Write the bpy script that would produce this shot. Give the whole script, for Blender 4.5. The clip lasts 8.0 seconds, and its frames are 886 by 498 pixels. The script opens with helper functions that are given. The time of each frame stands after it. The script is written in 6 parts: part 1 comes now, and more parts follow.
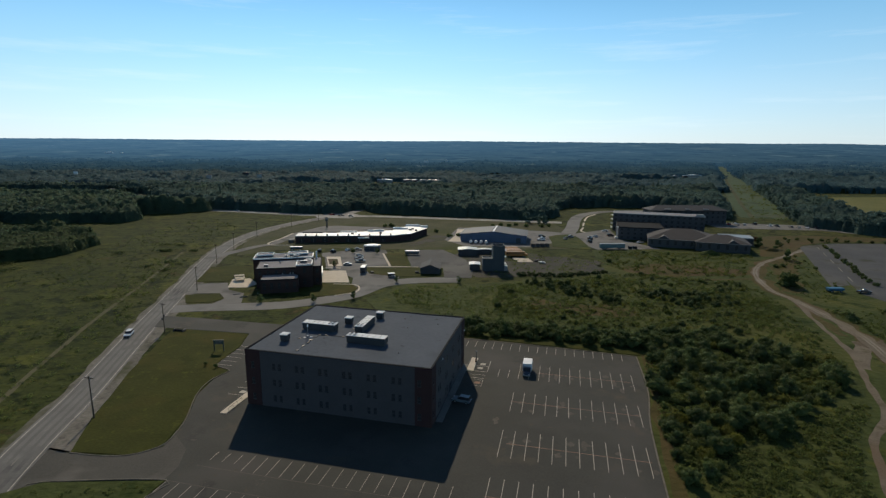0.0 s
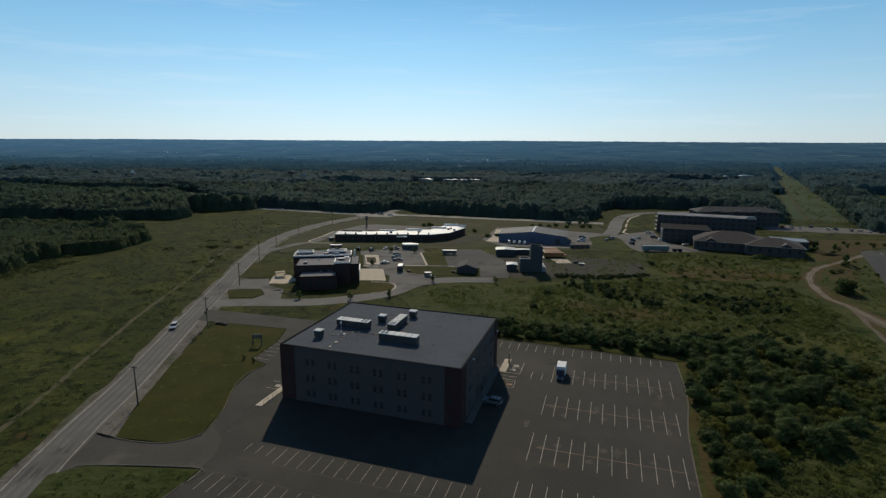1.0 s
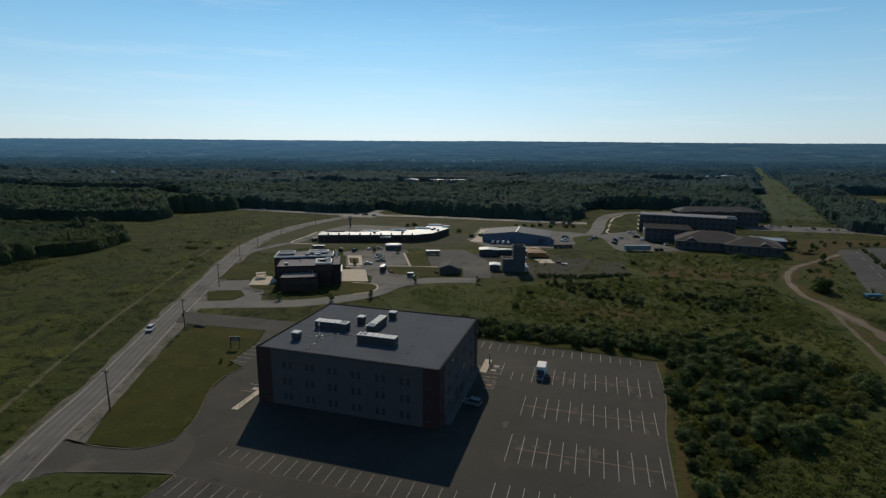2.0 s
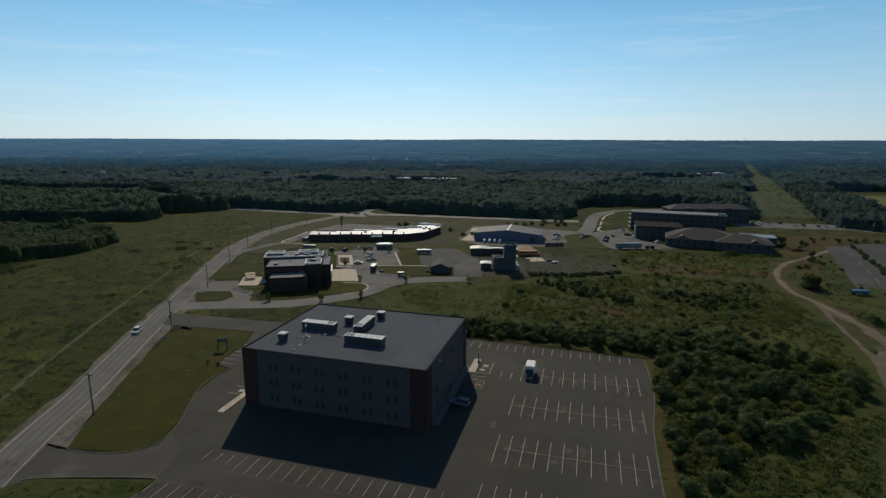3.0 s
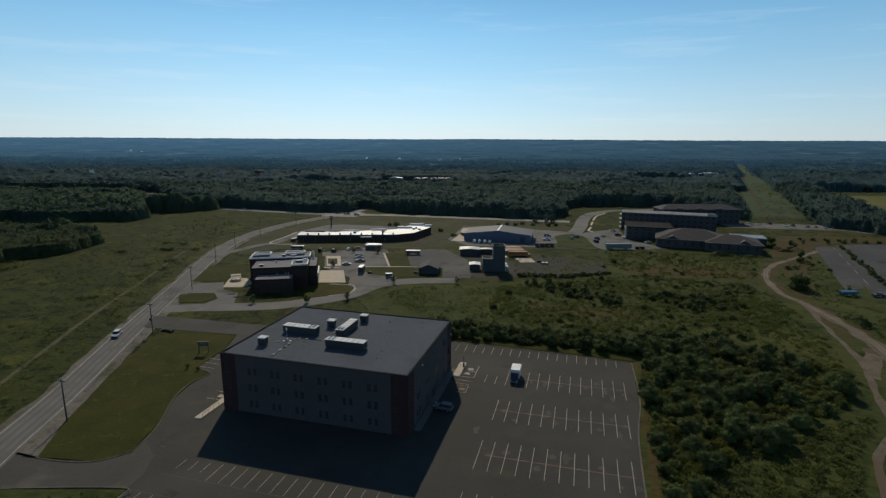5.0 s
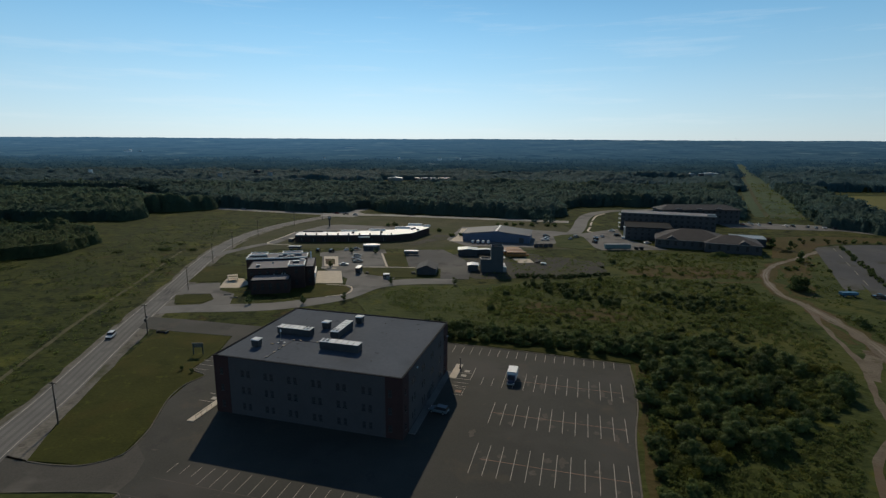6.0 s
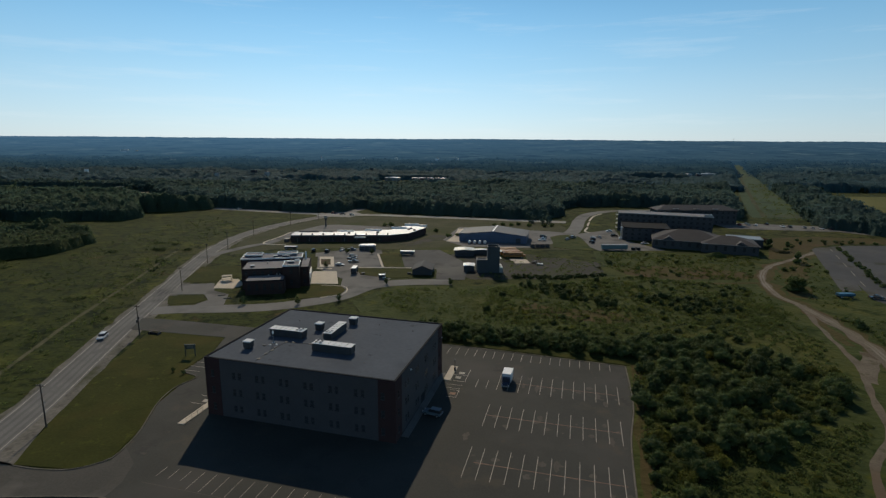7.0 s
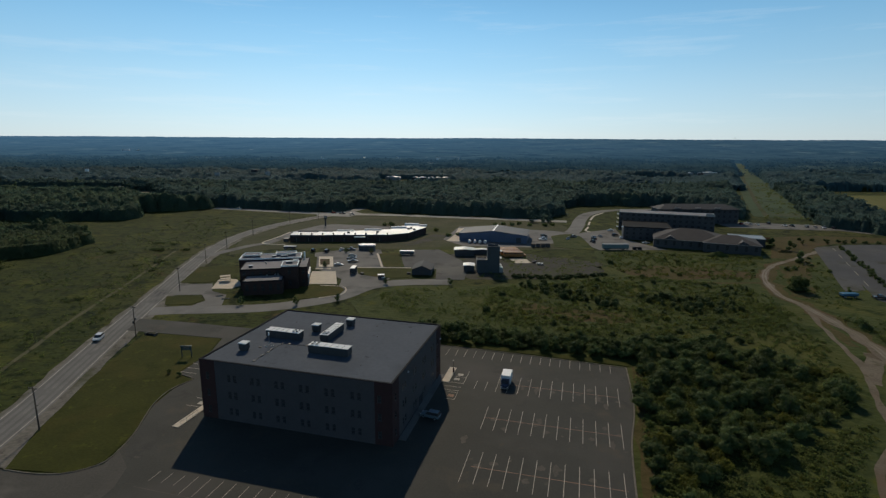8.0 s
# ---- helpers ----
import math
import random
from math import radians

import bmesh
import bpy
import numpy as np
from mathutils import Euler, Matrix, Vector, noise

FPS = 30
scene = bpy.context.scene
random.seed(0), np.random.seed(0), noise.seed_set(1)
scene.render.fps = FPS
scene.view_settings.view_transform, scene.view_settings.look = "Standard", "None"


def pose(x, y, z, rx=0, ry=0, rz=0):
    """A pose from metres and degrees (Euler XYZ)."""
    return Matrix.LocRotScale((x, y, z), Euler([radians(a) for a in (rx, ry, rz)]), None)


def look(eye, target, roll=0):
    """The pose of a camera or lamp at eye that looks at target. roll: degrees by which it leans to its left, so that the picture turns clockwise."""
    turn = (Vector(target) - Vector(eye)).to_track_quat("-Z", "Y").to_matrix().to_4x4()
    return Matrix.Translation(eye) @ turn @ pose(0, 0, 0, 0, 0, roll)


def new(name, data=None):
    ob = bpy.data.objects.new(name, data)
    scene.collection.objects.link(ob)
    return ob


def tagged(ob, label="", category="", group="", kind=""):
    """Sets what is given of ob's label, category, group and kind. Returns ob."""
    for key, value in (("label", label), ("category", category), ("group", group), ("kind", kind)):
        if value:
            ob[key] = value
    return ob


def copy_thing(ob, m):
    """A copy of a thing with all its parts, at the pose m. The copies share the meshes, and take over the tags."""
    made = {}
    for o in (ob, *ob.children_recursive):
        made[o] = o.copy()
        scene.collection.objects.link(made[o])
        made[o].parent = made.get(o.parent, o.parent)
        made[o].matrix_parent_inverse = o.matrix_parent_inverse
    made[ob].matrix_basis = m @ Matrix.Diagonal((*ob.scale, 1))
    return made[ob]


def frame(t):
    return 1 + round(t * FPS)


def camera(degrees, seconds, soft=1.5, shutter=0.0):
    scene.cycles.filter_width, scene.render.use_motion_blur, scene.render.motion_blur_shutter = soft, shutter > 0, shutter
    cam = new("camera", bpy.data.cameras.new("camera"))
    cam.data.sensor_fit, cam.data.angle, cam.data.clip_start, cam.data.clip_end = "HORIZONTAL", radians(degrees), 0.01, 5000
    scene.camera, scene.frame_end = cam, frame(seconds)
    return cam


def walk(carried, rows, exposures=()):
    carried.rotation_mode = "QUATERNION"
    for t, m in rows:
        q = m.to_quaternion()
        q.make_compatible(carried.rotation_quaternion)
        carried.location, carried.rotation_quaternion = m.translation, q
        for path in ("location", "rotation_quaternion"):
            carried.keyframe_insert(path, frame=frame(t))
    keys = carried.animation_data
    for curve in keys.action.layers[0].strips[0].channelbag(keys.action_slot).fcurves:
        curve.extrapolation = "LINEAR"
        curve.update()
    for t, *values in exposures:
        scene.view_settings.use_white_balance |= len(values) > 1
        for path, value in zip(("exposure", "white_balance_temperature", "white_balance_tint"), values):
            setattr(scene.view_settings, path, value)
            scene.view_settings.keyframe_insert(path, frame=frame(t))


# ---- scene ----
cam = camera(80.2, 8.0, soft=1.35)
PATH = [
    (0, (-2.048, -1.508, 61.851), (-1.996, 0.453, 61.462), 0.4),
    (0.5, (-1.067, -1.234, 61.753), (-1.123, 0.727, 61.36), 0.4),
    (1, (-0.078, -0.87, 61.658), (-0.181, 1.089, 61.267), 0.3),
    (1.5, (0.938, -0.436, 61.578), (0.86, 1.524, 61.186), 0.3),
    (2, (1.859, 0.033, 61.571), (1.806, 1.994, 61.181), 0.4),
    (3.5, (4.281, 1.352, 61.719), (4.256, 3.312, 61.322), 0.1),
    (4, (4.949, 1.935, 61.815), (4.931, 3.896, 61.421), 0.2),
    (4.5, (5.571, 2.491, 61.848), (5.562, 4.451, 61.452), 0.2),
    (6, (7.169, 4.426, 61.902), (7.161, 6.386, 61.505), 0.3),
    (6.5, (7.666, 5.082, 61.9), (7.659, 7.042, 61.501), 0.3),
    (7, (8.056, 5.737, 61.851), (8.056, 7.697, 61.454), 0.4),
    (7.5, (8.432, 6.469, 61.804), (8.434, 8.428, 61.402), 0.4),
    (8, (8.861, 7.417, 61.784), (8.856, 9.377, 61.384), 0.3),
]
walk(cam, [(t, look(eye, target, roll)) for t, eye, target, roll in PATH], exposures=[(0.0, 0.27), (0.2, 0.14), (0.5, 0.0), (8.0, -0.03)])

# ---- light ----
SUN_AZ, SUN_EL = radians(-7.0), radians(35.5)   # sun ahead of the camera, a little to the left
world = bpy.data.worlds.new("world")
scene.world = world
world.use_nodes = True
wn, wl = world.node_tree.nodes, world.node_tree.links
wn.clear()
sky = wn.new("ShaderNodeTexSky")
sky.sky_type, sky.sun_disc = "NISHITA", False
sky.sun_elevation, sky.sun_rotation = SUN_EL, SUN_AZ
sky.altitude, sky.air_density, sky.dust_density, sky.ozone_density = 100.0, 1.0, 0.1, 3.0
tc = wn.new("ShaderNodeTexCoord")
stretch = wn.new("ShaderNodeMapping")
stretch.inputs["Scale"].default_value = (1.5, 1.5, 19.0)
stretch.inputs["Rotation"].default_value = (0.0, 0.08, 0.3)
stretch.inputs["Location"].default_value = (3.4, 0.9, 0.25)
wisps = wn.new("ShaderNodeTexNoise")
wisps.inputs["Scale"].default_value, wisps.inputs["Detail"].default_value = 2.6, 7.0
wisps.inputs["Roughness"].default_value = 0.62
ramp = wn.new("ShaderNodeValToRGB")
ramp.color_ramp.elements[0].position, ramp.color_ramp.elements[0].color = 0.55, (0, 0, 0, 1)
ramp.color_ramp.elements[1].position, ramp.color_ramp.elements[1].color = 0.86, (0.27, 0.27, 0.27, 1)
cloud = wn.new("ShaderNodeMix")
cloud.data_type = "RGBA"
cloud.inputs[7].default_value = (7.5, 8.2, 8.8, 1)
grade = wn.new("ShaderNodeValToRGB")
grade.color_ramp.interpolation = "B_SPLINE"
for k, (at, tone) in enumerate(((0.0, (0.62, 0.75, 0.86)), (0.05, (0.57, 0.77, 0.90)), (0.13, (0.37, 0.69, 0.88)), (0.25, (0.14, 0.475, 0.79)), (0.45, (0.024, 0.056, 0.10)), (1.0, (0.013, 0.022, 0.035)))):
    e = grade.color_ramp.elements[k] if k < 2 else grade.color_ramp.elements.new(at)
    e.position, e.color = at, (*tone, 1)
height = wn.new("ShaderNodeSeparateXYZ")
scaled = wn.new("ShaderNodeVectorMath")
scaled.operation = "MULTIPLY"
scaled.inputs[1].default_value = (0.070, 0.080, 0.092)
haze = wn.new("ShaderNodeMix")
haze.data_type = "RGBA"
haze.inputs[0].default_value = 0.66
cloud.inputs[7].default_value = (0.86, 0.93, 0.96, 1)
back = wn.new("ShaderNodeBackground")
out = wn.new("ShaderNodeOutputWorld")
wl.new(tc.outputs["Generated"], stretch.inputs["Vector"])
wl.new(tc.outputs["Generated"], height.inputs["Vector"])
wl.new(height.outputs["Z"], grade.inputs["Fac"])
wl.new(stretch.outputs["Vector"], wisps.inputs["Vector"])
wl.new(wisps.outputs["Fac"], ramp.inputs["Fac"])
wl.new(sky.outputs["Color"], scaled.inputs[0])
wl.new(scaled.outputs["Vector"], haze.inputs[6])
# the sky is brighter on the sun's side than behind
side = wn.new("ShaderNodeVectorMath")
side.operation = "DOT_PRODUCT"
side.inputs[1].default_value = (-0.17, 0.985, 0.0)
wl.new(tc.outputs["Generated"], side.inputs[0])
broad = wn.new("ShaderNodeMapRange")
broad.inputs["From Min"].default_value, broad.inputs["To Min"].default_value, broad.inputs["To Max"].default_value = -1.0, 0.5, 0.95
wl.new(side.outputs["Value"], broad.inputs["Value"])
ahead = wn.new("ShaderNodeMapRange")
wl.new(side.outputs["Value"], ahead.inputs["Value"])
glare = wn.new("ShaderNodeMath")
glare.operation = "POWER"
glare.inputs[1].default_value = 7.0
wl.new(ahead.outputs["Result"], glare.inputs[0])
facing = wn.new("ShaderNodeMath")
facing.operation = "MULTIPLY_ADD"
facing.inputs[1].default_value = 0.24
wl.new(glare.outputs["Value"], facing.inputs[0])
wl.new(broad.outputs["Result"], facing.inputs[2])
toward = wn.new("ShaderNodeVectorMath")
toward.operation = "SCALE"
wl.new(grade.outputs["Color"], toward.inputs[0])
wl.new(facing.outputs["Value"], toward.inputs["Scale"])
wl.new(toward.outputs["Vector"], haze.inputs[7])
wl.new(ramp.outputs["Color"], cloud.inputs[0])
wl.new(haze.outputs[2], cloud.inputs[6])
wl.new(cloud.outputs[2], back.inputs["Color"])
wl.new(back.outputs["Background"], out.inputs["Surface"])
sun_data = bpy.data.lights.new("sun", "SUN")
sun_data.energy, sun_data.angle, sun_data.color = 2.45, radians(0.53), (1.0, 0.87, 0.66)
sun = new("sun", sun_data)
sun_dir = Vector((math.sin(SUN_AZ) * math.cos(SUN_EL), math.cos(SUN_AZ) * math.cos(SUN_EL), math.sin(SUN_EL)))
sun.matrix_world = look(sun_dir * 500, (0, 0, 0))
scene.view_settings.exposure = 0.0


# ---- materials ----
def surface(name, dark, light, rough=0.85, coarse=0.3, fine=6.0, bump=0.15, metal=0.0, third=None, patch=0.05, vary=0.0, translucent=0.0,
            gloss=0.5, spots=()):
    """Two tones mixed by noise at two scales, a third tone in wide patches, and relief; sizes in repeats a metre."""
    m = bpy.data.materials.new(name)
    m.use_nodes = True
    n, k = m.node_tree.nodes, m.node_tree.links
    b = n["Principled BSDF"]
    o = n["Material Output"]
    t = n.new("ShaderNodeTexCoord")

    def noise_at(scale, detail=4.0):
        x = n.new("ShaderNodeTexNoise")
        x.inputs["Scale"].default_value, x.inputs["Detail"].default_value = scale, detail
        k.new(t.outputs["Object"], x.inputs["Vector"])
        return x

    def mix(a, c, f):
        x = n.new("ShaderNodeMix")
        x.data_type = "RGBA"
        for socket, value in ((x.inputs[6], a), (x.inputs[7], c), (x.inputs[0], f)):
            if isinstance(value, bpy.types.NodeSocket):
                k.new(value, socket)
            elif isinstance(value, float):
                socket.default_value = value
            else:
                socket.default_value = (*value, 1)
        return x.outputs[2]

    def steep(socket, lo, hi):
        x = n.new("ShaderNodeMapRange")
        x.inputs["From Min"].default_value, x.inputs["From Max"].default_value = lo, hi
        k.new(socket, x.inputs["Value"])
        return x.outputs["Result"]

    big, small = noise_at(coarse), noise_at(fine, 6.0)
    colour = mix(dark, light, steep(big.outputs["Fac"], 0.35, 0.65))
    colour = mix(colour, mix(dark, light, steep(small.outputs["Fac"], 0.35, 0.65)), 0.5)
    if third:
        wide = noise_at(patch, 5.0)
        colour = mix(colour, third, steep(wide.outputs["Fac"], 0.52, 0.68))
    for tone, scale, lo, hi in spots:
        patchy = noise_at(scale, 6.0)
        patchy.inputs["Roughness"].default_value = 0.65
        colour = mix(colour, tone, steep(patchy.outputs["Fac"], lo, hi))
    if vary:
        info = n.new("ShaderNodeObjectInfo")
        hue = n.new("ShaderNodeHueSaturation")
        v = n.new("ShaderNodeMapRange")
        v.inputs["To Min"].default_value, v.inputs["To Max"].default_value = 1 - vary, 1 + vary
        k.new(info.outputs["Random"], v.inputs["Value"])
        k.new(v.outputs["Result"], hue.inputs["Value"])
        k.new(colour, hue.inputs["Color"])
        colour = hue.outputs["Color"]
    k.new(colour, b.inputs["Base Color"])
    b.inputs["Roughness"].default_value, b.inputs["Metallic"].default_value = rough, metal
    b.inputs["Specular IOR Level"].default_value = gloss
    if bump:
        r = n.new("ShaderNodeBump")
        r.inputs["Strength"].default_value, r.inputs["Distance"].default_value = min(1.0, bump), 0.3 / max(fine, 0.2)
        k.new(small.outputs["Fac"], r.inputs["Height"])
        k.new(r.outputs["Normal"], b.inputs["Normal"])
    if translucent:
        tr = n.new("ShaderNodeBsdfTranslucent")
        k.new(colour, tr.inputs["Color"])
        mx = n.new("ShaderNodeMixShader")
        mx.inputs["Fac"].default_value = translucent
        k.new(b.outputs["BSDF"], mx.inputs[1])
        k.new(tr.outputs["BSDF"], mx.inputs[2])
        k.new(mx.outputs["Shader"], o.inputs["Surface"])
    return m


MEADOW = surface("meadow", (0.027, 0.038, 0.009), (0.060, 0.069, 0.0155), 0.95, 0.05, 0.55, 0.7, third=(0.064, 0.063, 0.018), patch=0.012, gloss=0.08,
                 spots=(((0.088, 0.093, 0.018), 0.045, 0.53, 0.66), ((0.012, 0.020, 0.004), 0.14, 0.51, 0.60), ((0.10, 0.09, 0.016), 0.25, 0.60, 0.68), ((0.085, 0.062, 0.022), 0.07, 0.61, 0.70), ((0.012, 0.020, 0.005), 0.5, 0.56, 0.63)))
LAWN = surface("lawn_grass", (0.035, 0.040, 0.008), (0.055, 0.058, 0.012), 0.95, 0.1, 1.6, 0.5, third=(0.068, 0.057, 0.013), patch=0.045, gloss=0.08,
               spots=(((0.03, 0.038, 0.006), 0.12, 0.56, 0.70), ((0.085, 0.062, 0.018), 0.05, 0.60, 0.74), ((0.068, 0.07, 0.012), 0.3, 0.58, 0.66)))
SCRUB = surface("scrub_grass", (0.038, 0.05, 0.015), (0.07, 0.083, 0.025), 0.95, 0.07, 0.5, 0.9, third=(0.082, 0.084, 0.022), patch=0.028, gloss=0.08,
                spots=(((0.025, 0.04, 0.008), 0.11, 0.54, 0.64), ((0.088, 0.09, 0.012), 0.06, 0.60, 0.70), ((0.075, 0.06, 0.028), 0.022, 0.66, 0.74)))
ASPHALT = surface("lot_asphalt", (0.043, 0.0425, 0.0365), (0.061, 0.06, 0.052), 0.9, 0.07, 3.0, 0.1, third=(0.072, 0.067, 0.06), patch=0.04, gloss=0.25,
                  spots=(((0.085, 0.07, 0.052), 0.06, 0.57, 0.74), ((0.034, 0.033, 0.032), 0.1, 0.60, 0.72), ((0.105, 0.092, 0.075), 0.2, 0.64, 0.74), ((0.07, 0.06, 0.045), 0.5, 0.62, 0.7)))
ROADWAY = surface("road_asphalt", (0.150, 0.144, 0.135), (0.205, 0.196, 0.183), 0.9, 0.12, 3.0, 0.1, third=(0.095, 0.093, 0.09), patch=0.08, gloss=0.1)
PALEWAY = surface("sun_bleached_asphalt", (0.165, 0.16, 0.15), (0.225, 0.217, 0.205), 0.9, 0.1, 2.0, 0.1, third=(0.12, 0.117, 0.112), patch=0.06, gloss=0.1)
LOTGREY = surface("worn_lot_asphalt", (0.070, 0.069, 0.068), (0.10, 0.098, 0.095), 0.9, 0.05, 1.2, 0.1, third=(0.125, 0.12, 0.11), patch=0.03, gloss=0.15, spots=(((0.06, 0.058, 0.056), 0.08, 0.56, 0.68),))
EASTGREY = surface("weedy_lot_asphalt", (0.066, 0.066, 0.068), (0.096, 0.095, 0.096), 0.9, 0.05, 1.2, 0.1, third=(0.108, 0.104, 0.098), patch=0.03, gloss=0.12, spots=(((0.05, 0.05, 0.03), 0.06, 0.56, 0.68),))
WAYLIGHT = surface("pale_concrete_road", (0.27, 0.26, 0.24), (0.36, 0.345, 0.32), 0.9, 0.1, 2.0, 0.1, third=(0.21, 0.2, 0.19), patch=0.06, gloss=0.1)
ROADSIDE = surface("weedy_roadside_gravel", (0.10, 0.093, 0.077), (0.205, 0.186, 0.158), 0.95, 0.2, 1.2, 0.5, third=(0.05, 0.056, 0.02), patch=0.07, gloss=0.15, spots=(((0.26, 0.235, 0.2), 0.12, 0.60, 0.70), ((0.05, 0.046, 0.036), 0.25, 0.58, 0.68)))
DIRT = surface("trail_dirt", (0.105, 0.084, 0.058), (0.175, 0.143, 0.105), 0.95, 0.15, 1.5, 0.5, third=(0.128, 0.09, 0.058), patch=0.06, gloss=0.2, spots=(((0.075, 0.068, 0.034), 0.16, 0.58, 0.68),))
SAND = surface("trodden_sand", (0.17, 0.145, 0.112), (0.25, 0.215, 0.17), 0.95, 0.2, 1.5, 0.4, third=(0.14, 0.11, 0.078), patch=0.08, gloss=0.2)
EARTH = surface("reddish_bare_earth", (0.082, 0.064, 0.042), (0.138, 0.105, 0.075), 0.95, 0.12, 1.0, 0.5, third=(0.075, 0.07, 0.03), patch=0.06, gloss=0.12)
DRY = surface("dry_brown_grass", (0.056, 0.05, 0.017), (0.095, 0.074, 0.03), 0.95, 0.1, 0.7, 0.7, third=(0.09, 0.062, 0.03), patch=0.05, gloss=0.08)
WORNGRASS = surface("worn_verge_grass", (0.052, 0.056, 0.028), (0.088, 0.086, 0.046), 0.95, 0.06, 0.6, 0.6, third=(0.05, 0.06, 0.016), patch=0.025, gloss=0.08)
CINDER = surface("dark_gravel", (0.042, 0.041, 0.034), (0.07, 0.064, 0.052), 0.95, 0.08, 1.2, 0.5, third=(0.05, 0.054, 0.022), patch=0.05, gloss=0.15, spots=(((0.04, 0.048, 0.018), 0.1, 0.52, 0.62), ((0.085, 0.07, 0.05), 0.05, 0.6, 0.7)))
CONCRETE = surface("concrete", (0.5, 0.43, 0.34), (0.62, 0.54, 0.43), 0.9, 0.4, 4.0, 0.1, gloss=0.3)
KERB = surface("kerb_concrete", (0.19, 0.172, 0.142), (0.3, 0.27, 0.225), 0.9, 0.4, 4.0, 0.2, gloss=0.3)
PAINT = surface("worn_white_paint", (0.26, 0.232, 0.19), (0.56, 0.515, 0.44), 0.8, 0.7, 5.0, 0.1, gloss=0.3)
FADED = surface("faded_orange_paint", (0.15, 0.088, 0.06), (0.36, 0.215, 0.145), 0.85, 0.5, 4.0, 0.1, gloss=0.3)
BRICK = surface("red_brick", (0.050, 0.027, 0.026), (0.066, 0.034, 0.032), 0.9, 0.6, 7.0, 0.3, gloss=0.2)
PANEL = surface("grey_wall_panel", (0.066, 0.061, 0.064), (0.081, 0.075, 0.079), 0.8, 0.3, 2.0, 0.1, gloss=0.3)
DARKBRICK = surface("dark_brown_brick", (0.046, 0.03, 0.028), (0.068, 0.043, 0.038), 0.9, 0.5, 6.0, 0.3, gloss=0.2)
ROOFING = surface("grey_roof_membrane", (0.086, 0.098, 0.118), (0.108, 0.121, 0.143), 0.95, 0.08, 1.2, 0.05, third=(0.082, 0.093, 0.11), patch=0.07, gloss=0.12,
                  spots=(((0.044, 0.05, 0.06), 0.22, 0.62, 0.72),))
COPING = surface("dark_metal_coping", (0.016, 0.017, 0.019), (0.024, 0.025, 0.027), 0.9, 0.3, 3.0, 0.0, gloss=0.08)
WHITEROOF = surface("white_roof_membrane", (0.66, 0.66, 0.66), (0.8, 0.8, 0.8), 0.45, 0.06, 1.0, 0.05, third=(0.55, 0.54, 0.54), patch=0.04)
WHITE = surface("white_paint", (0.7, 0.7, 0.69), (0.8, 0.8, 0.8), 0.45, 0.4, 3.0, 0.0)
GALV = surface("galvanised_sheet", (0.24, 0.25, 0.25), (0.34, 0.35, 0.345), 0.45, 0.5, 3.0, 0.05, metal=0.3)
LIDMETAL = surface("weathered_lid_sheet", (0.66, 0.68, 0.68), (0.8, 0.81, 0.81), 0.8, 0.5, 3.0, 0.05, gloss=0.2)
UNITSIDE = surface("grey_unit_casing", (0.03, 0.035, 0.04), (0.046, 0.052, 0.058), 0.55, 0.5, 4.0, 0.05)
BLUEMETAL = surface("blue_sheet_metal", (0.062, 0.098, 0.168), (0.086, 0.124, 0.205), 0.5, 0.2, 2.0, 0.05)
BLUEROOF = surface("grey_blue_roof_sheet", (0.068, 0.078, 0.094), (0.095, 0.106, 0.122), 0.7, 0.1, 1.0, 0.05, gloss=0.3)
GREYWALL = surface("grey_sheet_wall", (0.09, 0.095, 0.1), (0.13, 0.135, 0.14), 0.7, 0.3, 2.0, 0.1)
SIDING = surface("dark_grey_siding", (0.046, 0.049, 0.055), (0.064, 0.067, 0.074), 0.8, 0.2, 2.0, 0.1)
BROWNROOF = surface("brown_shingles", (0.031, 0.028, 0.030), (0.046, 0.041, 0.043), 0.9, 0.3, 2.5, 0.3)
GREYROOF = surface("grey_shingles", (0.048, 0.048, 0.052), (0.07, 0.07, 0.075), 0.9, 0.3, 2.5, 0.3)
CIVICROOF = surface("grey_gravel_roof", (0.25, 0.24, 0.245), (0.3, 0.285, 0.29), 0.95, 0.2, 2.0, 0.1, third=(0.21, 0.20, 0.205), patch=0.1, gloss=0.12)
ROWPAINT = surface("dull_orange_paint", (0.19, 0.16, 0.13), (0.45, 0.4, 0.335), 0.85, 0.6, 5.0, 0.1, gloss=0.3)
GRIT = surface("lot_grit", (0.072, 0.065, 0.054), (0.118, 0.106, 0.088), 0.95, 0.3, 2.0, 0.2, gloss=0.2)
EDGESTONE = surface("weathered_edge_stone", (0.10, 0.088, 0.07), (0.19, 0.17, 0.14), 0.9, 0.4, 3.0, 0.2, gloss=0.2)
BLACK = surface("black_rubber", (0.018, 0.018, 0.018), (0.028, 0.028, 0.028), 0.9, 0.5, 4.0, 0.0, gloss=0.15)
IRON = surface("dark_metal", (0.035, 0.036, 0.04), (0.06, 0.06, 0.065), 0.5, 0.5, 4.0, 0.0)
POLEWOOD = surface("weathered_pole_wood", (0.065, 0.05, 0.038), (0.11, 0.088, 0.07), 0.9, 0.6, 5.0, 0.3)
GLASS = surface("dark_window_glass", (0.040, 0.040, 0.043), (0.050, 0.050, 0.053), 0.08, 0.2, 1.0, 0.0)
ORANGE = surface("orange_bus_paint", (0.36, 0.145, 0.03), (0.45, 0.19, 0.04), 0.45, 0.5, 3.0, 0.0)
TURQUOISE = surface("turquoise_paint", (0.018, 0.1, 0.18), (0.025, 0.14, 0.24), 0.5, 0.5, 3.0, 0.0)
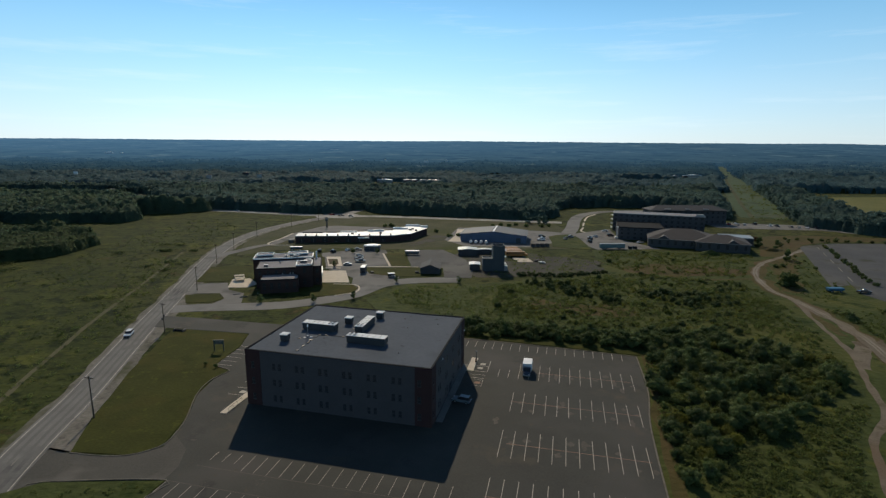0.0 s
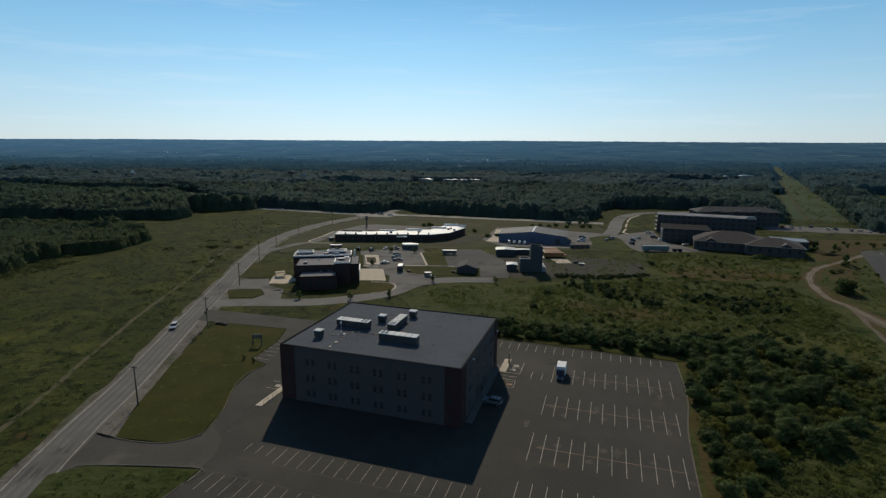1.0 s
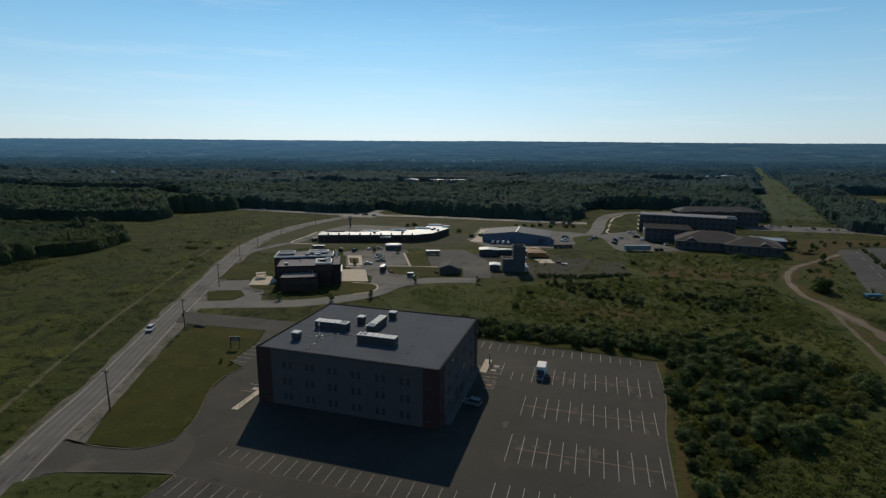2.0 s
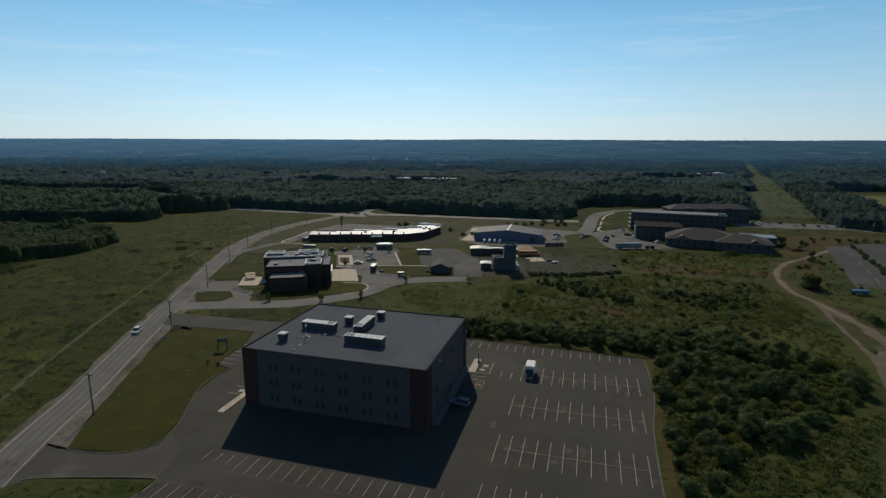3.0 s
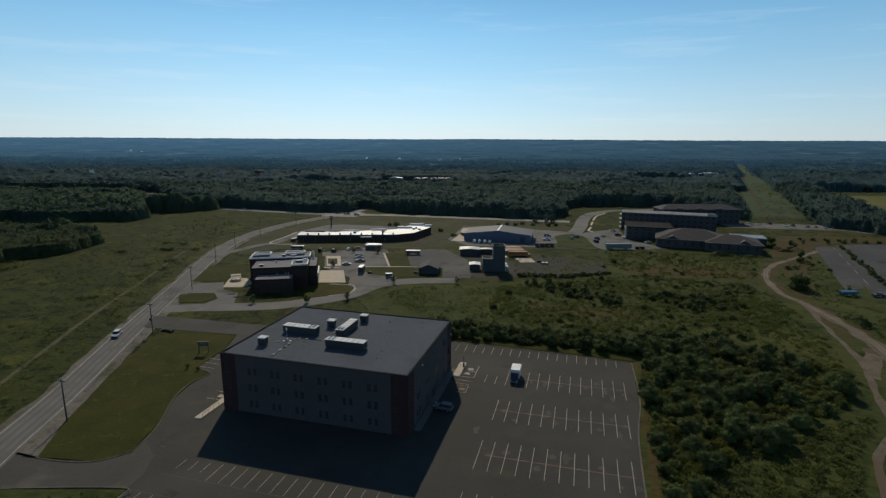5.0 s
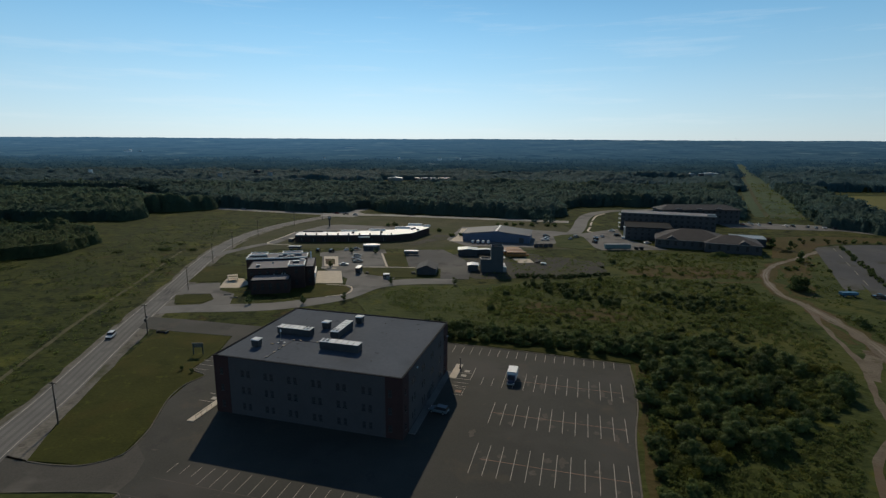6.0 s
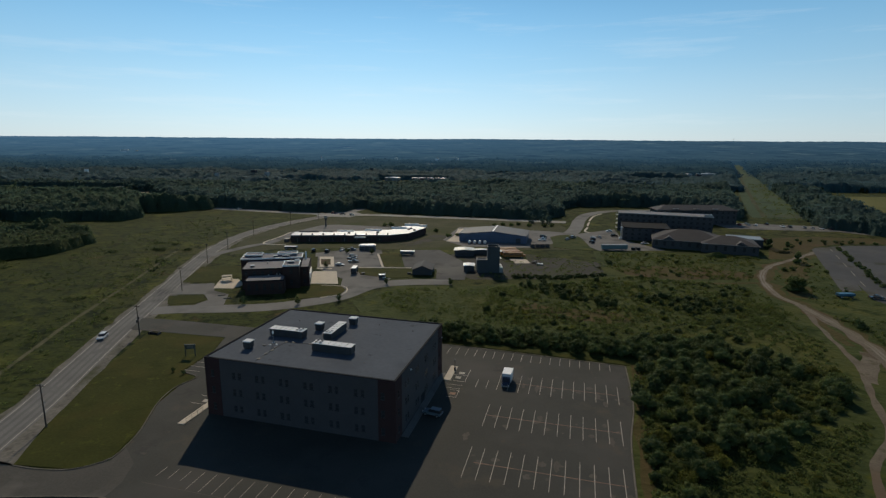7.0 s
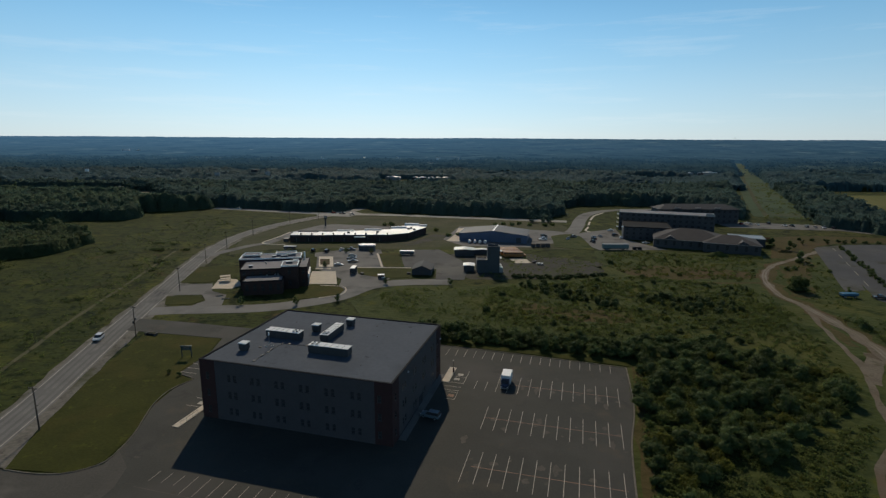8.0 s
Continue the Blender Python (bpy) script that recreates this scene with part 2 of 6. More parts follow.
SIGNGREEN = surface("grey_green_paint", (0.04, 0.06, 0.057), (0.065, 0.088, 0.08), 0.6, 0.5, 3.0, 0.0)
BARK = surface("bark", (0.05, 0.042, 0.034), (0.09, 0.075, 0.06), 0.95, 0.6, 4.0, 0.4)
LEAF = surface("shrub_leaves", (0.070, 0.100, 0.034), (0.116, 0.148, 0.050), 0.75, 0.5, 2.5, 0.0, vary=0.3, translucent=0.46, gloss=0.2)
LEAFGOLD = surface("flowering_weed_leaves", (0.105, 0.118, 0.022), (0.16, 0.162, 0.032), 0.75, 0.5, 2.5, 0.0, vary=0.25, translucent=0.55, gloss=0.2)
LEAFLIGHT = surface("pale_shrub_leaves", (0.095, 0.125, 0.034), (0.148, 0.172, 0.052), 0.75, 0.5, 2.5, 0.0, vary=0.3, translucent=0.55, gloss=0.2)
# Leaf colour made bluer and paler to stand for haze over the woods.
WOODS = surface("haze_blue_woods_leaves", (0.090, 0.142, 0.122), (0.125, 0.176, 0.140), 0.85, 0.15, 0.6, 0.0, third=(0.084, 0.138, 0.126), patch=0.012, translucent=0.58, gloss=0.1,
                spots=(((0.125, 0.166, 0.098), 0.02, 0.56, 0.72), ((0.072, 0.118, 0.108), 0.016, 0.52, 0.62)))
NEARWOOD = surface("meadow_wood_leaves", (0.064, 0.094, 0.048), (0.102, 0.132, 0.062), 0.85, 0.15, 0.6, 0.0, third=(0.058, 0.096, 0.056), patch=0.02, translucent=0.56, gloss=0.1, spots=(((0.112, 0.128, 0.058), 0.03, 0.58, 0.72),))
# Midway between NEARWOOD and the haze-tinted WOODS.
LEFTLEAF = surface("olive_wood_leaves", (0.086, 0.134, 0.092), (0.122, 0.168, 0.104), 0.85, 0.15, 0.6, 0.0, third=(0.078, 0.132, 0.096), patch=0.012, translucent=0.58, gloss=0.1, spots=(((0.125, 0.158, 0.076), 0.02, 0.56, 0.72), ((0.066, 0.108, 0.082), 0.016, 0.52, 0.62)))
# Haze blue is mixed into the base colour of the middle-distance leaves.
WOODSHAZED = surface("hazed_woods_leaves", (0.074, 0.138, 0.150), (0.104, 0.166, 0.172), 0.85, 0.1, 0.3, 0.0, third=(0.066, 0.128, 0.138), patch=0.006, gloss=0.1, translucent=0.5,
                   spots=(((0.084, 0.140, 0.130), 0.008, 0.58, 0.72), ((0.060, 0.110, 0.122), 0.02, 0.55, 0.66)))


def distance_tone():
    """Wooded hills with the haze of miles of air added as emission: dark near the woods, blue at the ridge."""
    m = surface("haze_glow_hills", (0.014, 0.026, 0.026), (0.044, 0.064, 0.056), 1.0, 0.006, 0.05, 0.0, gloss=0.0, third=(0.018, 0.034, 0.03), patch=0.0018, spots=(((0.10, 0.125, 0.10), 0.004, 0.56, 0.70), ((0.005, 0.010, 0.012), 0.007, 0.52, 0.64), ((0.16, 0.17, 0.14), 0.012, 0.66, 0.72)))
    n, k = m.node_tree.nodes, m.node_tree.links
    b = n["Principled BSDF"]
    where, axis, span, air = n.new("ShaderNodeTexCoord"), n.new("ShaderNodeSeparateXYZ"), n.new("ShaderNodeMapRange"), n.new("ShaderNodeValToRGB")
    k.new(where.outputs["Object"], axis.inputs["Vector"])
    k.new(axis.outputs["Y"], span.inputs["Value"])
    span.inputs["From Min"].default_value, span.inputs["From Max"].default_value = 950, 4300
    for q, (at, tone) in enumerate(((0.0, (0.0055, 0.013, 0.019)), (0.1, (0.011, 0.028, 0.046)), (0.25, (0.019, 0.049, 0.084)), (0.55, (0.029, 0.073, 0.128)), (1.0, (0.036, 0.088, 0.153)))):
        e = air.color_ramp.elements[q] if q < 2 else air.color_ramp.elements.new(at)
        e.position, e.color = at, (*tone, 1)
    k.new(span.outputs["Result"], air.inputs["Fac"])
    # The added haze glow is stronger on the sun's side.
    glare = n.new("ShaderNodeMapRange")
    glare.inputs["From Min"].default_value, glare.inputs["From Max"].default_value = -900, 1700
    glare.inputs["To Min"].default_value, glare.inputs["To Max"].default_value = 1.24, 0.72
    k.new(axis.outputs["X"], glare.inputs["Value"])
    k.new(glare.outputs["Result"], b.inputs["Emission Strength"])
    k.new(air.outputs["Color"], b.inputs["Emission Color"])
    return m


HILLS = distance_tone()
TOWERGREY = surface("blue_grey_cladding", (0.046, 0.056, 0.063), (0.062, 0.073, 0.081), 0.7, 0.3, 2.0, 0.1)
TEAL = surface("pale_teal_panel", (0.10, 0.16, 0.165), (0.14, 0.21, 0.215), 0.6, 0.3, 2.0, 0.0)
WHEELWORN = surface("wheel_worn_asphalt", (0.122, 0.117, 0.109), (0.162, 0.156, 0.146), 0.9, 0.12, 2.0, 0.1, gloss=0.12)
CARPAINT = {
    "white": surface("white_car_paint", (0.72, 0.72, 0.72), (0.8, 0.8, 0.8), 0.25, 0.3, 2.0, 0.0),
    "black": surface("black_car_paint", (0.015, 0.015, 0.017), (0.025, 0.025, 0.028), 0.25, 0.3, 2.0, 0.0),
    "silver": surface("silver_car_paint", (0.38, 0.39, 0.4), (0.46, 0.47, 0.48), 0.3, 0.3, 2.0, 0.0, metal=0.4),
    "red": surface("red_car_paint", (0.28, 0.03, 0.025), (0.35, 0.04, 0.03), 0.25, 0.3, 2.0, 0.0),
    "blue": surface("pale_blue_car_paint", (0.12, 0.17, 0.2), (0.16, 0.21, 0.25), 0.3, 0.3, 2.0, 0.0),
    "navy": surface("navy_truck_paint", (0.02, 0.035, 0.075), (0.03, 0.05, 0.1), 0.3, 0.3, 2.0, 0.0),
}


# ---- builders ----
def thing(name, m, label, category, group="", kind=""):
    ob = new(name)
    ob.empty_display_size = 0.3
    ob.matrix_world = m
    return tagged(ob, label, category, group, kind)


def mesh_of(bm, name, material, smooth=False):
    me = bpy.data.meshes.new(name)
    bmesh.ops.recalc_face_normals(bm, faces=bm.faces)
    bm.to_mesh(me)
    bm.free()
    me.materials.append(material)
    if smooth:
        me.polygons.foreach_set("use_smooth", [True] * len(me.polygons))
    return me


def part(name, bm, material, parent=None, label="", smooth=False):
    """Links a bmesh as one mesh object under a thing or a part."""
    ob = new(name, mesh_of(bm, name, material, smooth))
    ob.parent = parent
    return tagged(ob, label)


def again(name, me, parent, m, label=""):
    """One more piece on a mesh that others use already."""
    ob = new(name, me)
    ob.parent = parent
    ob.matrix_local = m
    return tagged(ob, label)


def box(bm, x0, x1, y0, y1, z0, z1, bevel=0.0, m=None):
    made = bmesh.ops.create_cube(bm, size=1.0, matrix=Matrix.LocRotScale(((x0 + x1) / 2, (y0 + y1) / 2, (z0 + z1) / 2), None, (x1 - x0, y1 - y0, z1 - z0)))
    verts = made["verts"]
    if m is not None:
        bmesh.ops.transform(bm, matrix=m, verts=verts)
    if bevel:
        edges = list({e for v in verts for e in v.link_edges})
        bmesh.ops.bevel(bm, geom=edges, offset=bevel, segments=1, affect="EDGES")
    return bm


def boxed(*a, **k):
    return box(bmesh.new(), *a, **k)


def rod(bm, p, q, r0, r1=None, sides=8):
    p, q = Vector(p), Vector(q)
    turn = (q - p).to_track_quat("Z", "Y").to_matrix().to_4x4()
    bmesh.ops.create_cone(bm, cap_ends=True, segments=sides, radius1=r0, radius2=r0 if r1 is None else r1, depth=(q - p).length,
                          matrix=Matrix.Translation((p + q) / 2) @ turn)
    return bm


def prism(bm, outline, z0, z1):
    """A slab with that outline (x, y) from z0 to z1."""
    low = [bm.verts.new((x, y, z0)) for x, y in outline]
    top = [bm.verts.new((x, y, z1)) for x, y in outline]
    n = len(outline)
    bm.faces.new(top)
    bm.faces.new(low[::-1])
    for i in range(n):
        bm.faces.new((low[i], low[(i + 1) % n], top[(i + 1) % n], top[i]))
    bmesh.ops.triangulate(bm, faces=[f for f in bm.faces if len(f.verts) > 4])
    return bm


def profile(bm, outline, y0, y1):
    """A side view (x, z) drawn out from y0 to y1."""
    a = [bm.verts.new((x, y0, z)) for x, z in outline]
    c = [bm.verts.new((x, y1, z)) for x, z in outline]
    n = len(outline)
    bm.faces.new(a)
    bm.faces.new(c[::-1])
    for i in range(n):
        bm.faces.new((a[i], a[(i + 1) % n], c[(i + 1) % n], c[i]))
    return bm


def smooth_line(points, step=4.0):
    """A rounded line through the points."""
    p = [Vector((*q, 0)) for q in points]
    p = [2 * p[0] - p[1], *p, 2 * p[-1] - p[-2]]
    line = []
    for i in range(1, len(p) - 2):
        n = max(2, int((p[i + 1] - p[i]).length / step))
        for j in range(n):
            t = j / n
            line.append(0.5 * (2 * p[i] + (p[i + 1] - p[i - 1]) * t + (2 * p[i - 1] - 5 * p[i] + 4 * p[i + 1] - p[i + 2]) * t * t
                               + (3 * p[i] - p[i - 1] - 3 * p[i + 1] + p[i + 2]) * t ** 3))
    line.append(p[-2])
    return line


def ribbon(bm, points, half, z0, z1, shift=0.0, step=4.0, ragged=0.0):
    """A flat strip along a rounded line; half: half its width; shift: metres to the right of the line."""
    line = smooth_line(points, step)
    rows = []
    for i, p in enumerate(line):
        d = (line[min(i + 1, len(line) - 1)] - line[max(i - 1, 0)]).normalized()
        side = Vector((d.y, -d.x, 0))
        w0 = half + ragged * noise.noise((p.x * 0.13, p.y * 0.13, 3.1))
        w1 = half + ragged * noise.noise((p.x * 0.13, p.y * 0.13, 9.7))
        a, c = p + side * (shift - w0), p + side * (shift + w1)
        rows.append([bm.verts.new((a.x, a.y, z1)), bm.verts.new((c.x, c.y, z1)), bm.verts.new((c.x, c.y, z0)), bm.verts.new((a.x, a.y, z0))])
    for r, s in zip(rows, rows[1:]):
        for i in range(4):
            bm.faces.new((r[i], r[(i + 1) % 4], s[(i + 1) % 4], s[i]))
    bm.faces.new(rows[0])
    bm.faces.new(rows[-1][::-1])
    return bm


def cells(length, height, holes):
    """The solid rectangles of a wall with those holes (x0, x1, z0, z1)."""
    xs = sorted({0.0, length, *(h[0] for h in holes), *(h[1] for h in holes)})
    solid = []
    for x0, x1 in zip(xs, xs[1:]):
        z = 0.0
        for h in sorted((h for h in holes if h[0] < x1 - 1e-6 and h[1] > x0 + 1e-6), key=lambda h: h[2]):
            if h[2] > z:
                solid.append((x0, x1, z, h[2]))
            z = h[3]
        if z < height:
            solid.append((x0, x1, z, height))
    return solid


def wall(parent, name, m, length, height, thick, holes, material, label=""):
    """A wall along local x, its outer face at y = 0, with openings right through it."""
    bm = bmesh.new()
    for x0, x1, z0, z1 in cells(length, height, holes):
        box(bm, x0, x1, 0, thick, z0, z1)
    ob = part(name, bm, material, parent, label)
    ob.matrix_local = m
    return ob


def from_arrays(name, verts, tris, material):
    """A mesh from numpy arrays, for what is too many for a bmesh."""
    me = bpy.data.meshes.new(name)
    me.vertices.add(len(verts))
    me.vertices.foreach_set("co", np.ascontiguousarray(verts, dtype=np.float32).ravel())
    me.loops.add(tris.size)
    me.loops.foreach_set("vertex_index", np.ascontiguousarray(tris, dtype=np.int32).ravel())
    me.polygons.add(len(tris))
    me.polygons.foreach_set("loop_start", np.arange(0, tris.size, tris.shape[1], dtype=np.int32))
    me.update(calc_edges=True)
    me.materials.append(material)
    return me


def inside(poly, x, y):
    hit = False
    for (ax, ay), (cx, cy) in zip(poly, poly[1:] + poly[:1]):
        if (ay > y) != (cy > y) and x < (cx - ax) * (y - ay) / (cy - ay) + ax:
            hit = not hit
    return hit


# ---- ground, roads and paving ----
def ground_sheet():
    """One sheet from behind the camera to the foot of the far hills."""
    xs = np.concatenate([np.linspace(-4800, -500, 24), np.linspace(-480, 480, 97), np.linspace(500, 4800, 24)])
    ys = np.concatenate([np.linspace(-800, -20, 14), np.linspace(0, 560, 57), np.linspace(580, 4700, 40)])
    gx, gy = np.meshgrid(xs, ys)
    verts = np.stack([gx.ravel(), gy.ravel(), np.zeros(gx.size)], 1)
    w = len(xs)
    i = (np.arange(len(ys) - 1)[:, None] * w + np.arange(w - 1)[None, :]).ravel()
    return from_arrays("ground", verts, np.stack([i, i + 1, i + 1 + w, i + w], 1), MEADOW)


tagged(new("ground", ground_sheet()), "olive green meadow grass reaching to the woods", "ground", kind="structure")


def structure(name, bm, material, label, category):
    return tagged(part(name, bm, material), label, category, kind="structure")


# scrub land beyond the lot, over the meadow
structure("scrub_land", prism(bmesh.new(), [(10, 164), (62, 149), (60.2, 145.1), (54.8, 123.5), (48.8, 108), (45.0, 95.6), (41.5, 83), (31, 40), (230, 40), (260, 190), (235, 300), (190, 297), (140, 304),
          (96, 308), (90, 276), (86, 253), (58, 240), (20, 229), (-13, 229), (-28, 206), (-20, 186)], -0.2, 0.01), SCRUB,
          "rough scrub grass with brown patches", "ground")
structure("dark_gravel_field", prism(bmesh.new(), [(21, 241), (34, 240.5), (44, 243.5), (52, 241.5), (59, 245.5), (68, 245), (75, 250.5), (84, 252), (88, 259), (86, 266), (92, 272), (89, 279), (80, 281), (75, 288), (66, 289), (58, 297), (47, 299), (36, 306), (20, 304), (12, 294), (18, 277), (16, 250)], -0.2, 0.016), CINDER,
          "dark bare gravel yard with weeds", "yard")

ROAD = [(-20, -150), (-52, -40), (-68, 25), (-77, 65), (-84.4, 98), (-88.2, 121), (-93.6, 146), (-99.3, 172), (-104.9, 200), (-111, 230), (-119, 268), (-125, 305), (-126.5, 340), (-122.5, 375), (-112, 408), (-98, 436), (-84, 461)]
HIGHWAY = [(-420, 548), (-300, 522), (-190, 490), (-115, 466), (-82, 458), (-45, 456), (6, 445), (64, 432), (106, 422)]
BRANCH = [(-82, 458), (-72, 490), (-60, 526), (-40, 600), (-30, 700)]
CURVE = [(74, 348), (95, 366), (107.5, 395), (118, 428), (131, 460), (147, 481), (174, 497), (240, 506)]
structure("verge", ribbon(bmesh.new(), ROAD[2:], 6.4, -0.2, 0.02, shift=0.9, ragged=1.1), ROADSIDE, "grey brown gravel verge along the main road", "verge")
road = structure("road", ribbon(bmesh.new(), ROAD, 4.2, -0.2, 0.04), ROADWAY, "grey two-lane asphalt road with worn white lines", "road")
for side in (-1, 1):
    part("edge_line", ribbon(bmesh.new(), ROAD, 0.09, 0.03, 0.052, shift=3.55 * side), PAINT, road, "worn white edge line")
for shift in (-2.75, -1.05, 0.95, 2.65):
    part("tyre_track", ribbon(bmesh.new(), ROAD, 0.36, 0.02, 0.045, shift=shift, ragged=0.12, step=5.0), WHEELWORN, road, "darker wheel-worn band")
dash = smooth_line(ROAD, 3.0)
for i in range(30, min(len(dash) - 2, 150), 4):
    part("lane_dash", ribbon(bmesh.new(), [dash[i].xy, dash[i + 1].xy], 0.05, 0.03, 0.052), KERB, road, "worn lane dash")
structure("highway", ribbon(bmesh.new(), HIGHWAY, 5.5, -0.2, 0.05), WAYLIGHT, "pale asphalt highway beyond the shops", "road")
structure("branch_road", ribbon(bmesh.new(), BRANCH, 5.0, -0.2, 0.044), WAYLIGHT, "side road that runs into the woods", "road")
structure("curved_road", ribbon(bmesh.new(), CURVE, 5.0, -0.2, 0.047), PALEWAY, "wide curving pale access road", "road")
structure("road_junction", prism(bmesh.new(), [(-98, 446), (-70, 443), (-62, 462), (-72, 476), (-90, 474), (-102, 460)], -0.2, 0.055), WAYLIGHT, "worn asphalt of the junction", "road")
for stretch_of_kerb in ([(111.5, 372), (109.6, 378), (112.4, 386), (116.0, 395)], [(118.6, 404), (121.4, 413), (124.2, 421)], [(127, 430), (132.4, 444), (138.5, 458), (150, 474)]):
    structure("curve_kerb", ribbon(bmesh.new(), stretch_of_kerb, 0.7, -0.1, 0.17), CONCRETE, "pale concrete kerb along the curving road", "kerb")

# frame of the office block and its car park: u along the front, v to the back
OX, OY, TURN = -47.8, 122.5, -14.6
CAMPUS = pose(OX, OY, 0, 0, 0, TURN)


lot = structure("parking_lot", prism(bmesh.new(), [(-79.9, 98.2), (-74.6, 96.8), (-63.2, 95.6), (-57, 99), (-57.3, 110), (-60, 122), (-59.5, 131), (-57, 136.5), (-62.7, 139.7), (-60.4, 153.6), (-61.6, 165.6), (-96, 172.3),
            (-98.5, 184), (-84.5, 181.5), (-53.2, 174.2), (10.2, 160.3), (59.8, 145.1), (54.4, 123.5), (48.5, 108), (44.7, 95.6), (41.2, 83), (30, 42), (-62, 42), (-58, 64),
            (-52.2, 83), (-51, 87.8), (-73.2, 87.7), (-77.4, 84.6), (-78.6, 90)], -0.2, 0.062), ASPHALT, "large dark grey asphalt car park with faded markings", "car park")

structure("entrance_drive", prism(bmesh.new(), [(-79.7, 97.9), (-74.6, 96.6), (-63.2, 95.4), (-57, 98.5), (-57.2, 104), (-52, 98), (-50.8, 92), (-51.5, 88), (-73.2, 87.9), (-77.3, 84.8), (-78.5, 90)], -0.2, 0.067), surface("dusty_asphalt", (0.057, 0.0535, 0.046), (0.083, 0.077, 0.066), 0.9, 0.15, 2.5, 0.1, third=(0.12, 0.11, 0.095), patch=0.09, gloss=0.25),
          "dusty worn asphalt at the car park entrance", "drive")
structure("gravel_verge", prism(bmesh.new(), [(-78.9, 92.0), (-80.2, 99), (-75, 97.4), (-79.5, 112), (-86, 140), (-89.5, 160), (-95, 173), (-97, 168), (-90, 138), (-83.5, 108), (-80.5, 96)], -0.2, 0.034), ROADSIDE, "wide weedy gravel strip beside the road", "verge")


def stripe_row(u0, n, v0, v1, gap=2.74, paint=PAINT):
    bm = bmesh.new()
    box(bm, -0.06, 0.06, 0, v1 - v0, 0.055, 0.068)
    me = mesh_of(bm, "stripe", paint)
    for i in range(n):
        again("stripe", me, lot, CAMPUS @ pose(u0 + i * gap, v0, 0))


stripe_row(60.0, 2, 25.2, 30.0)
stripe_row(65.5, 12, 25.0, 35.0, 2.72)
stripe_row(65.2, 12, 6.8, 17.0, 2.72)
stripe_row(64.7, 12, -12.3, -1.7, 2.71)
stripe_row(64.3, 12, -30.5, -19.4, 2.71)
stripe_row(47.6, 18, 44.4, 49.6)
stripe_row(17.4, 16, -28.8, -23.6, 2.71, ROWPAINT)
stripe_row(9.3, 3, -27.0, -24.0, 2.71, ROWPAINT)
stripe_row(5.8, 18, -40.0, -34.8, 2.74, ROWPAINT)
for u0, u1, v in ((66, 95, 30.0), (65, 95, 11.9), (66, 95, -7.0), (64, 92, -25.0), (8, 60, -29.1), (6, 55, -34.5)):
    ob = part("row_line", boxed(u0, u1, v - 0.08, v + 0.08, 0.055, 0.067), GRIT if v < -28 else FADED, lot, "faded orange line across the stalls")
    ob.matrix_local = CAMPUS
for u, v in ((54.9, 32.4), (54.5, 29.5), (55.2, 20.2), (-1.6, 0.6)):
    ob = part("stall_symbol", boxed(u - 0.75, u + 0.75, v - 0.65, v + 0.65, 0.055, 0.07), PAINT if v != 20.2 else FADED, lot, "white painted square on the asphalt")
    ob.matrix_local = CAMPUS
for u0, u1, v0, v1 in ((56.7, 56.85, 27.4, 35.0), (52.2, 56.8, 27.3, 27.45), (53.0, 56.8, 31.0, 31.12), (52.5, 56.6, 25.0, 25.12), (52.7, 56.5, 23.0, 23.12), (54.0, 56.5, 18.3, 18.42), (54.0, 56.5, 22.0, 22.12), (56.4, 56.5, 18.3, 22.1),
                       (-4.5, 1.2, -1.2, -1.08), (-4.5, 1.2, 2.6, 2.72), (-4.5, 1.2, 6.0, 6.12)) + tuple((-19.2 - 0.26 * k, -14.2 - 0.26 * k, 14.0 + 2.74 * k, 14.12 + 2.74 * k) for k in range(6)):
    ob = part("bay_line", boxed(u0, u1, v0, v1, 0.055, 0.068), PAINT, lot)
    ob.matrix_local = CAMPUS
for k in range(30):
    u, v = 67 + 3.1 * (k // 3) + random.uniform(-0.3, 0.3), (30.0, 11.9, -7.0)[k % 3] + random.uniform(-4.0, 4.0)
    r, n, long = random.uniform(0.3, 1.3), 13, 1.0
    bm = prism(bmesh.new(), [(u + r * long * math.cos(i * math.tau / n) * random.uniform(0.45, 1.0), v + r * math.sin(i * math.tau / n) * random.uniform(0.45, 1.0)) for i in range(n)], 0.05, 0.0655)
    ob = part("grit_stain", bm, GRIT, lot, "pale patch of grit on the asphalt")
    ob.matrix_local = CAMPUS

for u, v, r, long in ((72.0, 29.5, 1.5, 0.45), (75.5, 28.5, 1.9, 0.4), (90.6, 28.0, 1.7, 0.5), (92.3, 24.6, 1.3, 0.6), (77.5, 13.5, 1.2, 0.7), (82.0, -4.0, 1.4, 0.6), (62.5, 2.0, 1.3, 0.8), (93.0, 8.0, 1.5, 0.5)):
    n = 17
    bm = prism(bmesh.new(), [(u + r * long * math.cos(i * math.tau / n) * random.uniform(0.4, 1.0), v + r * 1.5 * math.sin(i * math.tau / n) * random.uniform(0.4, 1.0)) for i in range(n)], 0.05, 0.0652)
    ob = part("dust_smear", bm, GRIT, lot, "pale smear of dust on the asphalt")
    ob.matrix_local = CAMPUS

